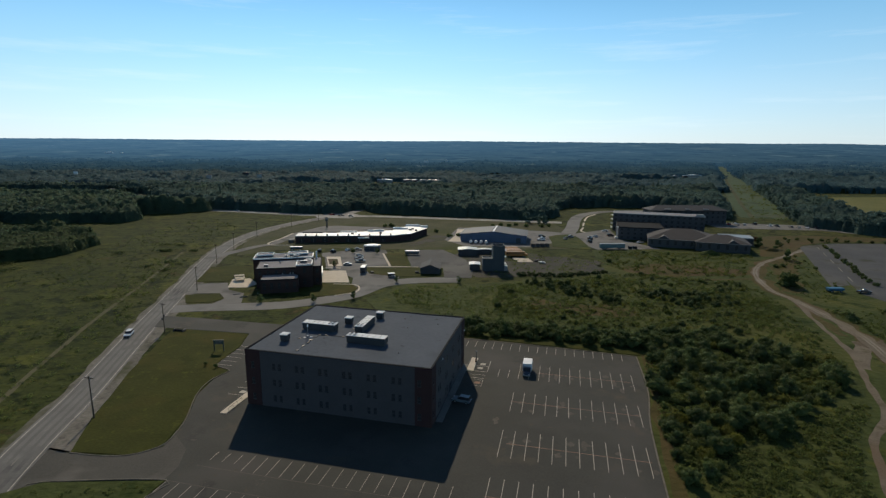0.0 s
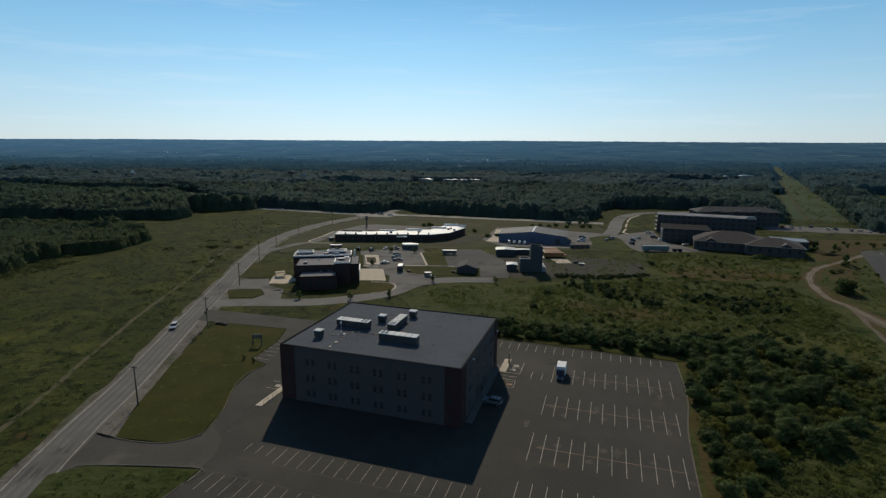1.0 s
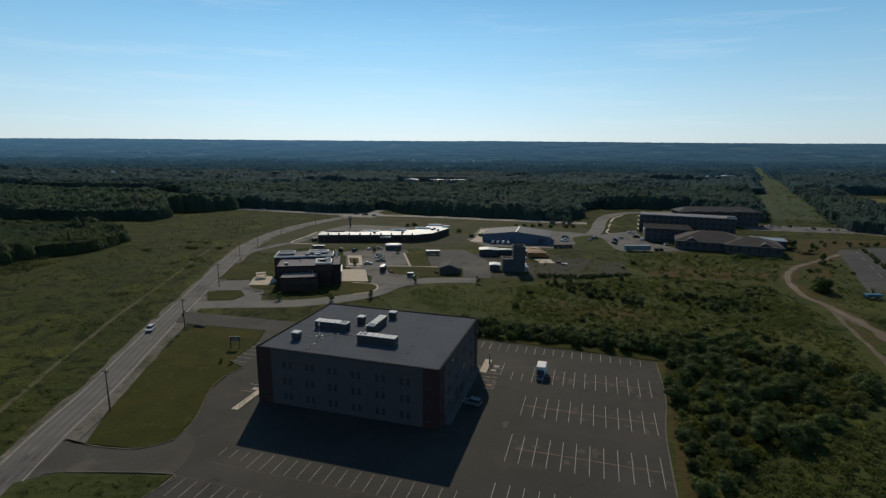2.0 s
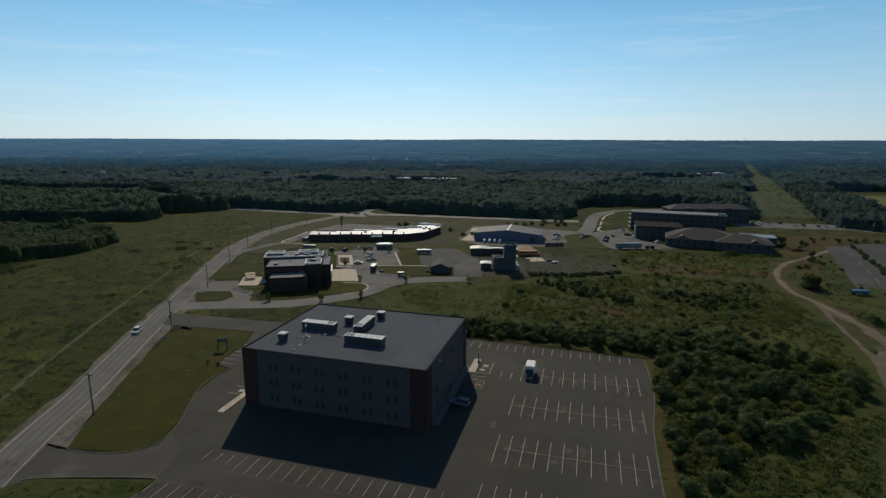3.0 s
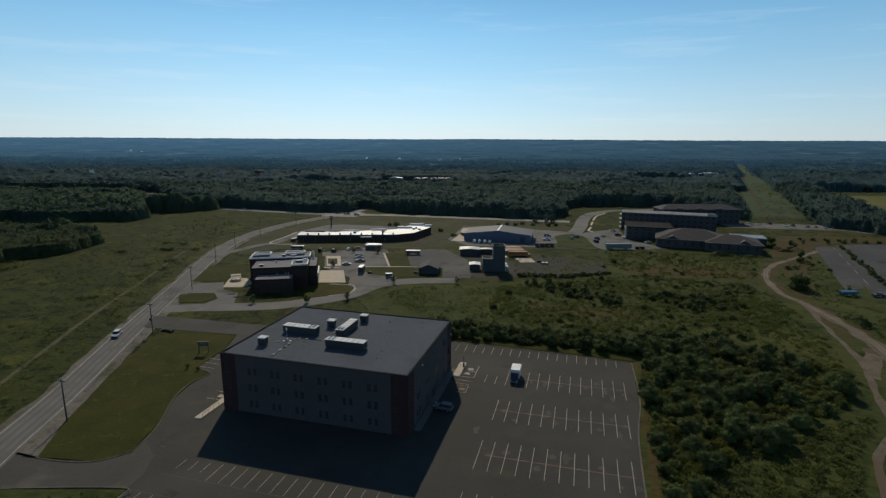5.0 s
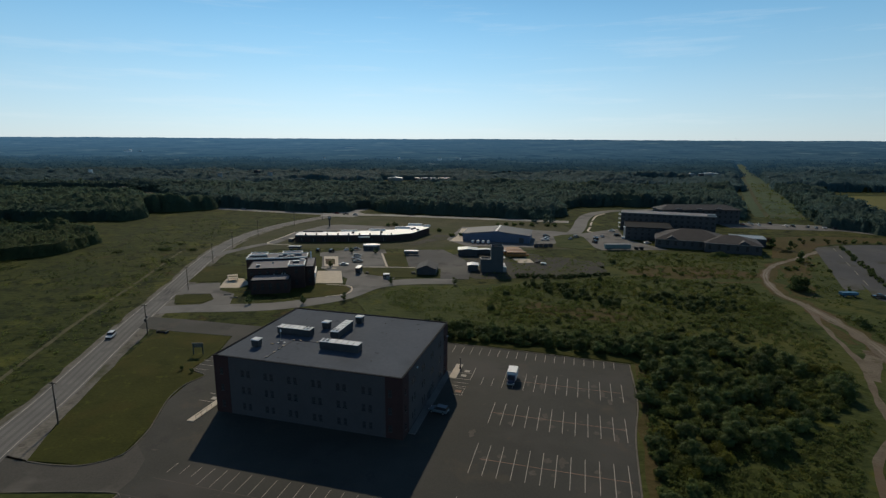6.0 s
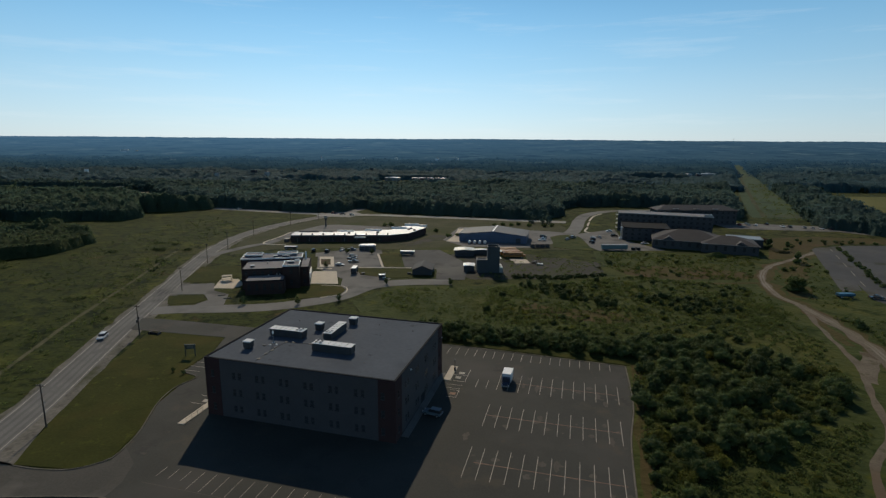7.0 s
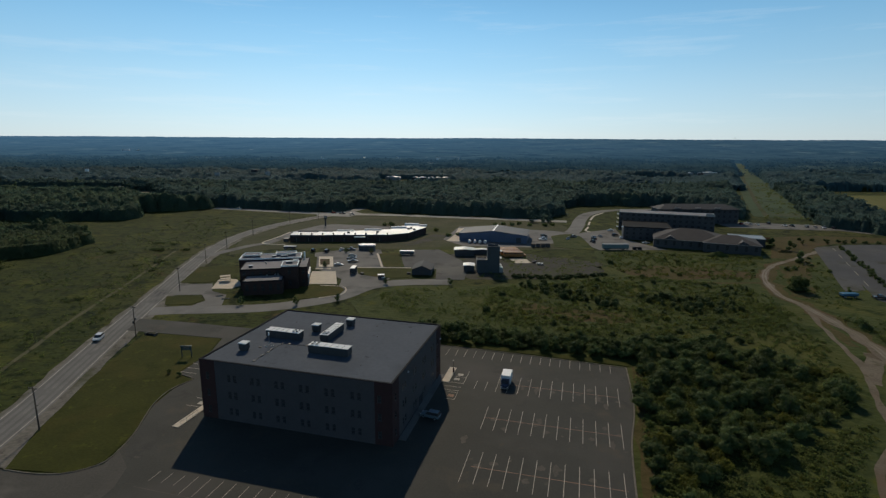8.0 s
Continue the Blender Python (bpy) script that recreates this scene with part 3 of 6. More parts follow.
lawn = structure("front_lawn", prism(bmesh.new(), [(-74.9, 97.3), (-63.2, 96.0), (-59.6, 97.6), (-57.5, 100), (-57.7, 110), (-60.4, 122), (-59.9, 131), (-57.4, 136.2), (-63.1, 139.5), (-60.8, 153.6), (-62, 165.1), (-88.5, 170.2), (-87.5, 160), (-84.2, 135), (-78.6, 110.5)],
          -0.2, 0.11), LAWN, "mown green lawn between road and car park", "lawn")
structure("lawn_kerb", ribbon(bmesh.new(), [(-74.9, 97.0), (-69, 95.9), (-63.2, 95.8), (-59.6, 97.4), (-57.3, 99.8), (-57.0, 104), (-57.5, 110), (-60.2, 122), (-60.3, 129), (-59.2, 132.5), (-57.2, 136.2), (-60, 138.2), (-63.0, 139.6)], 0.11, -0.1, 0.19, step=1.5), EDGESTONE,
          "low concrete kerb round the lawn", "kerb")
structure("south_lawn", prism(bmesh.new(), [(-73.6, 87.3), (-51.3, 87.5), (-52.5, 83), (-58.3, 64), (-62, 46), (-70, 46), (-74, 62), (-79, 84)], -0.2, 0.11), SCRUB, "rough grass beside the entrance", "lawn")
structure("south_kerb", ribbon(bmesh.new(), [(-76, 86), (-73.4, 87.5), (-51.1, 87.7), (-52.3, 83), (-58.1, 64)], 0.11, -0.1, 0.17, step=2), EDGESTONE, "low concrete kerb by the entrance", "kerb")
structure("east_kerb", ribbon(bmesh.new(), [(59.8, 145.1), (54.4, 123.5), (48.5, 108), (44.7, 95.6), (41.2, 83), (30, 42)], 0.16, -0.1, 0.15, shift=-0.1), EDGESTONE, "worn kerb along the car park", "kerb")
structure("mown_strip", ribbon(bmesh.new(), [(-53, 176.0), (10.6, 162.4), (61.8, 147.0)], 1.3, -0.2, 0.13), LAWN, "mown grass strip behind the car park", "lawn")
structure("back_kerb", ribbon(bmesh.new(), [(-53, 174.2), (10.2, 160.3), (59.8, 145.1)], 0.14, -0.1, 0.18), EDGESTONE, "low kerb behind the car park", "kerb")

# paving round the brick civic building
structure("worn_grass", prism(bmesh.new(), [(-110, 290), (-119, 330), (-118, 358), (-106, 398), (-92, 430), (-72, 448), (0, 440), (98, 418), (100, 372), (96, 312), (20, 308), (-60, 312), (-92, 306)], -0.2, 0.012), WORNGRASS, "dry worn grass round the shops", "ground")
structure("civic_drive", ribbon(bmesh.new(), [(-99, 192), (-90, 194), (-76, 195), (-60, 197), (-46, 203), (-34, 212), (-24, 228), (-8, 235), (12, 236)], 4.8, -0.2, 0.058), PALEWAY, "asphalt drive curving round the civic building", "drive")
structure("civic_car_park", prism(bmesh.new(), [(-56, 262), (-64, 297), (-42, 311), (-28, 307), (-20, 264), (-32, 250), (-16, 242), (-20, 228), (-36, 222), (-38, 240)], -0.2, 0.066), ROADWAY, "grey asphalt car park of the civic building", "car park")
structure("west_drive", prism(bmesh.new(), [(-107, 229), (-93, 231), (-88, 219), (-80, 214), (-76, 199), (-88, 197), (-85, 206), (-90, 214), (-104, 213)], -0.2, 0.061), ROADWAY, "asphalt drive beside the civic building", "drive")
structure("west_apron", prism(bmesh.new(), [(-93.5, 239), (-85.3, 238.4), (-79.0, 229), (-81.7, 222.8), (-90, 222.7)], -0.2, 0.10), CONCRETE, "pale concrete apron", "apron")
structure("east_apron", prism(bmesh.new(), [(-50.7, 231.4), (-38.4, 231.5), (-43.6, 254.5), (-55.0, 254), (-53.6, 244)], -0.2, 0.10), CONCRETE, "pale concrete apron before the garage doors", "apron")
structure("island_lawn", prism(bmesh.new(), [(-58, 215), (-57.9, 225), (-50.5, 230.6), (-45, 230.6), (-37, 228.6), (-33.2, 222), (-34, 215), (-41.4, 210.5), (-53, 207.5)], -0.2, 0.14), LAWN, "mown lawn round the civic building", "lawn")
structure("island_kerb", ribbon(bmesh.new(), [(-45, 228.6), (-35.6, 227.4), (-32.6, 222), (-33.6, 214.6), (-41.4, 210.1)], 0.3, -0.1, 0.22), CONCRETE, "pale kerb round the lawn", "kerb")
structure("corner_lawn", prism(bmesh.new(), [(-103, 211), (-91, 212), (-86, 206), (-88, 201), (-98, 200)], -0.2, 0.12), LAWN, "small mown corner lawn", "lawn")
structure("west_lawn", prism(bmesh.new(), [(-113, 262), (-92, 264), (-88, 243), (-96, 233), (-108, 232)], -0.2, 0.1), LAWN, "mown lawn behind the drive", "lawn")
structure("yard_lawn", prism(bmesh.new(), [(-27.8, 296), (-17.2, 298), (-12.4, 264), (-21.5, 264)], -0.2, 0.12), LAWN, "mown grass panel", "lawn")
structure("drive_lawn", prism(bmesh.new(), [(-35.5, 261.6), (-8, 261.4), (-7.5, 243), (-17, 242), (-31, 248)], -0.2, 0.12), LAWN, "mown grass by the drive", "lawn")
structure("bed_lawn", prism(bmesh.new(), [(-66, 287), (-60.4, 287), (-54.8, 262), (-59.5, 260)], -0.2, 0.14), LAWN, "small mown lawn beside the apron", "lawn")
structure("bed_paving", prism(bmesh.new(), [(-59.5, 287.2), (-51.7, 287.4), (-46.8, 264), (-54.0, 263.8)], -0.2, 0.12), CONCRETE, "pale concrete paving round a planting bed", "paving")
structure("planting_bed", prism(bmesh.new(), [(-57.4, 281), (-52.2, 281), (-49.4, 268), (-54.2, 268)], -0.2, 0.16), surface("bark_mulch", (0.06, 0.042, 0.026), (0.11, 0.078, 0.05), 0.95, 0.3, 2.0, 0.4, third=(0.05, 0.06, 0.018), patch=0.12, gloss=0.1), "brown planting bed beside the civic building", "bed")
structure("bed_kerb", ribbon(bmesh.new(), [(-54.5, 259.6), (-47.0, 259.4)], 0.8, -0.1, 0.2), CONCRETE, "pale kerb of the planting bed", "kerb")
structure("lawn_path", ribbon(bmesh.new(), [(-37, 262.4), (-22, 262.8), (-7.8, 262.2)], 0.45, -0.1, 0.15), CONCRETE, "pale concrete path along the grass", "path")
structure("yard_path", ribbon(bmesh.new(), [(-28.6, 296), (-22.3, 264)], 0.5, -0.1, 0.15), CONCRETE, "pale concrete path", "path")
structure("service_yard", prism(bmesh.new(), [(-16, 307), (6, 308), (18, 280), (20, 256), (18, 240), (5, 240), (5, 260), (-11, 263), (-14, 284)], -0.2, 0.06), LOTGREY, "worn grey asphalt service yard", "yard")
structure("mall_drive", ribbon(bmesh.new(), [(-122, 285), (-108, 316), (-100, 326), (-97, 345), (-94, 366), (-80, 374)], 3.0, -0.2, 0.057), ROADWAY, "access drive to the shops", "drive")
structure("mall_kerb", ribbon(bmesh.new(), [(-88, 321), (-99, 321), (-103.5, 327), (-100, 345), (-97.5, 365)], 0.5, -0.1, 0.2), CONCRETE, "pale kerb round the shops", "kerb")
structure("mall_back_lot", prism(bmesh.new(), [(-97, 366), (-93, 338), (-20, 356), (-14, 378), (-30, 392), (-72, 402), (-84, 398)], -0.2, 0.053), ROADWAY, "asphalt lot behind the shops", "car park")
structure("mall_side_lot", prism(bmesh.new(), [(-22, 326), (-10, 334), (2, 360), (16, 352), (14, 344), (0, 334), (-12, 320)], -0.2, 0.05), CINDER, "dark gravel lot beside the shops", "yard")
structure("barn_lot", prism(bmesh.new(), [(8, 341), (20, 394), (82, 378), (104, 366), (97, 330), (78, 331), (61, 316), (20, 320)], -0.2, 0.056), ROADWAY, "asphalt lot round the blue hall", "car park")
structure("flats_lot", prism(bmesh.new(), [(101, 367), (134, 388), (126, 345), (140, 311), (100, 309), (96, 326)], -0.2, 0.06), ROADWAY, "car park before the flats", "car park")
structure("lot_island", prism(bmesh.new(), [(80, 354), (87, 361), (97, 364), (100, 352), (98.5, 330), (96.5, 309), (84, 313), (75, 318.5), (78, 336)], -0.2, 0.13), SCRUB, "rough grass island between the car parks", "ground")
structure("rear_lot", prism(bmesh.new(), [(222, 396), (294, 384), (330, 345), (345, 352), (306, 408), (240, 424), (222, 420)], -0.2, 0.055), ROADWAY, "long car park behind the flats", "car park")
structure("east_car_park", prism(bmesh.new(), [(235, 322), (262, 330), (300, 330), (300, 190), (186, 190), (184, 212), (196, 236), (213, 276)], -0.2, 0.054), EASTGREY, "large worn car park beyond the track", "car park")
structure("east_drive", prism(bmesh.new(), [(231, 318), (206, 272), (184, 232), (180, 224), (190, 226), (197, 238), (214, 277), (237, 321)], -0.2, 0.048), EASTGREY, "worn asphalt drive beside the large car park", "drive")
structure("house_yard", prism(bmesh.new(), [(188, 290), (197, 304), (205, 318), (216, 336), (226, 356), (262, 362), (300, 356), (322, 346), (300, 338), (262, 336), (238, 325), (214, 300), (200, 288)], -0.2, 0.03), DRY, "dry brown grass beside the house", "ground")
structure("bare_patch", prism(bmesh.new(), [(94, 261), (104, 266), (118, 270), (130, 266), (142, 268), (158, 257), (157, 247), (146, 243.5), (132, 245), (118, 241.5), (106, 247), (97, 252)], -0.2, 0.024), DRY, "dry brown patch in the scrub", "ground")
structure("dry_strip", ribbon(bmesh.new(), [(62.5, 146), (56.8, 123.2), (50.9, 107.4), (46.9, 95), (43.4, 82), (32, 42)], 1.5, -0.2, 0.022, ragged=1.4, step=2), DRY, "strip of dry brown grass beside the car park", "ground")
structure("dry_clearing", ribbon(bmesh.new(), [(38, 198), (50, 193), (62, 190), (76, 186)], 6.5, -0.2, 0.022, ragged=6, step=3), DRY, "dry brown clearing in the scrub", "ground")
TRAIL = [(236, 316), (212, 297.5), (194, 284), (178.7, 272), (167, 259.5), (158, 245), (152.3, 231.5), (148.3, 217), (148.3, 205), (147.3, 191), (145, 174), (141.5, 158), (136, 144), (128, 122), (120, 98)]
FORK = [(147.6, 199), (141.5, 186), (135, 169), (130.5, 155), (127.5, 146), (121.2, 136.7), (114.4, 125.3), (107.8, 112.6), (100, 104.5), (93.3, 98.6), (88.2, 91.2), (84.3, 85.5), (76, 70)]
structure("dirt_track", ribbon(bmesh.new(), TRAIL, 1.45, -0.2, 0.036, ragged=1.3, step=1.5), DIRT, "pale dirt track winding through the scrub", "track")
structure("track_spread", ribbon(bmesh.new(), TRAIL[8:14], 2.4, -0.2, 0.032, ragged=1.6, step=1.5), DIRT, "broader stretch of the dirt track", "track")
structure("track_fork", ribbon(bmesh.new(), FORK, 0.85, -0.2, 0.030, ragged=0.9, step=1.5), DIRT, "second arm of the dirt track", "track")
structure("track_junction", ribbon(bmesh.new(), [(138, 156), (133.5, 149.5), (127.5, 143.5), (121.5, 136)], 1.9, -0.2, 0.026, ragged=1.9, step=1.5), DIRT, "trodden earth where the tracks meet", "track")
structure("track_apron", ribbon(bmesh.new(), [(136, 151), (142, 153.5), (150, 155), (162, 153)], 4.2, -0.2, 0.028, ragged=3.9, step=1.5), EARTH, "broad trodden earth beside the track", "track")
dirt = bpy.data.objects["dirt_track"]
for half, shift in ((0.34, -0.55), (0.3, 0.6)):
    part("wheel_rut", ribbon(bmesh.new(), TRAIL, half, 0.0, 0.042, shift=shift, ragged=0.42, step=1.6), SAND, dirt, "pale sandy wheel rut")
structure("track_verge", ribbon(bmesh.new(), TRAIL, 3.4, -0.2, 0.020, shift=-0.8, ragged=3.6, step=2.0), DRY, "dry brown verge of the dirt track", "verge")
structure("dry_bank", ribbon(bmesh.new(), [(156, 214), (164, 230), (174, 248), (188, 268), (204, 286)], 4.5, -0.2, 0.016, ragged=5.0, step=2.0), DRY, "dry brown grass between the track and the drive", "ground")
structure("fork_grass", ribbon(bmesh.new(), [(145, 192), (140.5, 176), (136, 162)], 1.7, -0.2, 0.014, ragged=1.6, step=2.0), DRY, "dry brown grass between the two tracks", "ground")
structure("cross_path", ribbon(bmesh.new(), [(116, 241), (126.5, 237), (140, 237), (152, 238.5)], 1.2, -0.2, 0.026, ragged=1.0, step=2.0), DRY, "faint earth path through the scrub", "path")
structure("field_path", ribbon(bmesh.new(), [(-98, 80), (-106.4, 119.5), (-110.2, 134), (-115.5, 156.5), (-119.3, 172), (-122.8, 190), (-129.5, 227), (-134, 250), (-140, 278), (-144, 300)], 0.75, -0.2, 0.024, ragged=0.5, step=2.5), surface("dry_grass", (0.082, 0.077, 0.042), (0.13, 0.12, 0.07), 0.95, 0.3, 2.0, 0.5, gloss=0.1),
          "narrow trodden path through the meadow", "path")
CUTTING = [(294, 449), (378, 615), (728, 1289), (830, 1480), (980, 1770)]
structure("mown_cutting", ribbon(bmesh.new(), CUTTING, 22, -0.2, 0.04, ragged=3, step=20), surface("cutting_grass", (0.044, 0.070, 0.036), (0.074, 0.104, 0.052), 0.95, 0.014, 0.12, 0.3, third=(0.08, 0.08, 0.044), patch=0.012, gloss=0.1, spots=(((0.03, 0.046, 0.02), 0.03, 0.55, 0.65), ((0.078, 0.100, 0.055), 0.02, 0.58, 0.7))), "straight grassy cutting through the woods", "cutting")
structure("cutting_track", ribbon(bmesh.new(), CUTTING[:3], 2.0, -0.2, 0.06, shift=-11, ragged=1.5, step=12), WORNGRASS, "worn track along the cutting", "track")
structure("hay_glade", prism(bmesh.new(), [(-455, 640), (-352, 604), (-330, 642), (-400, 680), (-440, 686)], -0.2, 0.05), surface("pale_stubble", (0.11, 0.108, 0.07), (0.16, 0.15, 0.10), 0.95, 0.02, 0.3, 0.3, gloss=0.1, third=(0.09, 0.11, 0.04), patch=0.02), "pale stubble field between the woods", "field")
structure("far_field", prism(bmesh.new(), [(490, 650), (700, 657), (640, 440), (400, 440), (430, 530), (470, 600)], -0.2, 0.05), surface("hay_field", (0.10, 0.105, 0.03), (0.15, 0.14, 0.045), 0.95, 0.02, 0.3, 0.3, gloss=0.1), "pale green field among the woods", "field")


# ---- office block ----
W, D, H = 45.9, 36.5, 14.0
OFFICE = pose(-45.8, 117.3, 0, 0, 0, -15.0)
office = thing("office_building", OFFICE, "three-storey grey office block with red brick corners and flat roof", "building")
FLOOR, BAY0, BAY = 4.0, 8.2, 5.92   # storey height, first window pair and spacing of the pairs


def bays(length, n):
    """Window holes of one wall: pairs in the bays, singles in the brick ends."""
    holes = []
    for f in range(3):
        z = 1.55 + f * FLOOR
        for i in range(n):
            c = BAY0 + i * BAY if n == 6 else 3.9 + (length - 7.8) * (i + 0.5) / n
            for s in (-0.76, 0.76):
                holes.append((c + s - 0.43, c + s + 0.43, z, z + 1.6))
        for c in (1.95, length - 2.85):
            holes.append((c - 0.43, c + 0.43, z, z + 1.6))
    return holes


def window_set(parent, m, holes):
    bm = bmesh.new()
    for a in ((0, 0.07, 0, 1.6), (0.79, 0.86, 0, 1.6), (0.07, 0.79, 0, 0.07), (0.07, 0.79, 1.53, 1.6), (0.07, 0.79, 0.76, 0.82)):
        box(bm, a[0], a[1], 0.08, 0.16, a[2], a[3])
    frame_me = mesh_of(bm, "window", IRON)
    pane_me = mesh_of(boxed(0.07, 0.79, 0.11, 0.13, 0.07, 1.53), "pane", GLASS)
    sill_me = mesh_of(boxed(-0.06, 0.92, -0.07, 0.08, -0.08, 0.0), "sill", PANEL)
    for x0, x1, z0, z1 in holes:
        w = again("window", frame_me, parent, m @ pose(x0, 0, z0))
        again("pane", pane_me, w, pose(0, 0, 0))
        again("sill", sill_me, w, pose(0, 0, 0))


SIDES = (("wall_front", pose(0, 0, 0), W), ("wall_right", pose(W, 0, 0, 0, 0, 90), D), ("wall_back", pose(W, D, 0, 0, 0, 180), W), ("wall_left", pose(0, D, 0, 0, 0, -90), D))
for i, (name, m, length) in enumerate(SIDES):
    holes = bays(length, 6 if i % 2 == 0 else 4)
    ends = [h for h in holes if h[1] < 3.9 or h[0] > length - 3.9]
    mid = [(h[0] - 3.9, h[1] - 3.9, h[2], h[3]) for h in holes if h not in ends]
    wall(office, "wall", m @ pose(3.9, 0.05, 0), length - 7.8, H, 0.3, mid, PANEL, "grey panel wall")
    wall(office, "brick_corner", m, 3.9, H, 0.35, [h for h in ends if h[1] < 3.9], BRICK, "red brick corner bay")
    wall(office, "brick_corner", m @ pose(length - 3.9, 0, 0), 3.9 - 0.36, H, 0.35, [(h[0] - length + 3.9, h[1] - length + 3.9, h[2], h[3]) for h in ends if h[0] > 3.9], BRICK, "red brick corner bay")
    window_set(office, m, holes)
    bm = bmesh.new()
    box(bm, -0.05 if i % 2 == 0 else 0.41, length + 0.05 if i % 2 == 0 else length - 0.41, -0.06, 0.4, H, H + 0.10, bevel=0.02)
    ob = part("coping", bm, COPING, office, "dark metal coping")
    ob.matrix_local = m
# One dark solid stands in for the unlit rooms inside.
part("inner_core", boxed(1.6, W - 1.6, 1.6, D - 1.6, 0.0, H - 0.6), IRON, office, "solid dark block in place of the rooms behind the windows")
roof = part("roof", boxed(0.36, W - 0.36, 0.36, D - 0.36, H - 0.5, H - 0.12), ROOFING, office, "flat grey membrane roof")
for i in range(1, 12):
    part("roof_seam", boxed(0.4 + i * 3.75, 0.46 + i * 3.75, 0.4, D - 0.4, H - 0.13, H - 0.112), ROOFING, roof)
for x, y in ((33, 24), (40, 29), (8, 28), (30, 31), (36, 7)):
    part("roof_drain", rod(bmesh.new(), (x, y, H - 0.12), (x, y, H + 0.1), 0.16, 0.12), IRON, roof)
part("side_door", boxed(W - 0.02, W + 0.05, 17.8, 20.2, 0.05, 2.4), GLASS, office, "dark glass double door")
part("wall_lamp", boxed(W, W + 0.25, 9.5, 9.9, 12.3, 12.6, bevel=0.03), WHITE, office, "small white wall lamp")
part("wall_lamp", boxed(W, W + 0.3, 35.5, 35.9, 10.2, 10.5, bevel=0.03), WHITE, office, "small white wall lamp")

RZ = H - 0.12


def rooftop_unit(u, v, length, width, height, turn=0):
    t = thing("rooftop_unit", OFFICE @ pose(u, v, RZ, 0, 0, turn), "long rooftop air handling unit with pale lid and fans", "air handler", "air handlers on the office roof")
    part("plinth", boxed(0.15, length - 0.15, 0.15, width - 0.15, 0, 0.3), IRON, t)
    part("casing", boxed(0, length, 0, width, 0.3, height - 0.08, bevel=0.03), UNITSIDE, t, "grey sheet metal casing")
    part("lid", boxed(-0.06, length * 0.76, -0.06, width + 0.06, height - 0.08, height, bevel=0.02), LIDMETAL, t, "pale metal lid")
    part("fan_deck", boxed(length * 0.76, length + 0.06, -0.06, width + 0.06, height - 0.08, height - 0.01), LIDMETAL, t, "pale fan deck")
    for i in range(2):
        for j in range(2):
            x, y = length * (0.81 + 0.11 * i), width * (0.28 + 0.44 * j)
            fan = part("fan_ring", rod(bmesh.new(), (x, y, height), (x, y, height + 0.16), width * 0.17, sides=14), LIDMETAL, t, "pale fan ring")
            part("fan_grille", rod(bmesh.new(), (x, y, height + 0.16), (x, y, height + 0.18), width * 0.13, sides=14), BLACK, fan)
    for i in range(1, 6):
        part("panel_joint", boxed(length * i / 6 - 0.02, length * i / 6 + 0.02, -0.015, 0, 0.35, height - 0.1), IRON, t)
    for i in range(1, 5):
        part("lid_seam", boxed(length * 0.76 * i / 5 - 0.03, length * 0.76 * i / 5 + 0.03, -0.07, width + 0.07, height, height + 0.03), UNITSIDE, t, "dark seam across the lid")
    for x0 in (0.06, 0.3):
        part("louvre", boxed(length * x0, length * (x0 + 0.14), -0.03, 0, 0.6, height - 0.5), IRON, t, "dark intake louvre")
    return t


rooftop_unit(6.5, 16.1, 9.1, 2.4, 1.95)
rooftop_unit(31.5, 12.3, 9.9, 2.3, 2.0, 180)
rooftop_unit(20.9, 25.8, 8.9, 2.1, 1.95, -90)
for u, v in ((5.3, 6.7), (15.5, 22.5), (22.1, 28.8)):
    t = thing("exhaust_box", OFFICE @ pose(u, v, RZ), "small square rooftop exhaust box with pale hood", "roof vent", "exhaust boxes on the office roof")
    part("curb", boxed(0.25, 1.75, 0.25, 1.65, 0, 0.35), IRON, t)
    part("casing", boxed(0.1, 1.9, 0.1, 1.8, 0.35, 1.7, bevel=0.03), UNITSIDE, t)
    part("hood", boxed(-0.05, 2.05, -0.05, 1.95, 1.7, 1.95, bevel=0.08), LIDMETAL, t, "pale hood")
mast = thing("roof_mast", OFFICE @ pose(10.5, 11.4, RZ), "thin pale weather mast on a tripod with sandbags", "mast")
part("tube", rod(bmesh.new(), (0, 0, 0), (0, 0, 3.2), 0.07), GALV, mast)
part("sensor", rod(bmesh.new(), (0, 0, 2.7), (0, 0, 3.3), 0.22, 0.16), WHITE, mast, "white sensor head")
for k in range(3):
    a = k * math.tau / 3
    part("leg", rod(bmesh.new(), (0, 0, 1.1), (1.0 * math.cos(a), 1.0 * math.sin(a), 0), 0.045), GALV, mast)
    part("ballast", boxed(0.85 * math.cos(a) - 0.25, 0.85 * math.cos(a) + 0.25, 0.85 * math.sin(a) - 0.2, 0.85 * math.sin(a) + 0.2, 0, 0.14, bevel=0.03), WHITE, mast)
for i, (u, v) in enumerate(((12.4, 2.6), (12.3, 5.6), (12.5, 7.7), (12.3, 9.4), (12.8, 13.3), (14.6, 13.6), (19.1, 13.7), (9.0, 9.9), (19.4, 19.8))):
    t = thing("paver_block", OFFICE @ pose(u, v, RZ, 0, 0, 25 * i), "loose concrete paver lying on the roof", "paver", "loose pavers on the roof")
    part("block", boxed(-0.36, 0.36, -0.26, 0.26, 0, 0.16, bevel=0.02), IRON if i in (0, 1, 3, 5) else KERB, t)
cable = thing("roof_cable", OFFICE @ pose(0, 0, RZ), "thin dark cable lying across the roof", "cable")
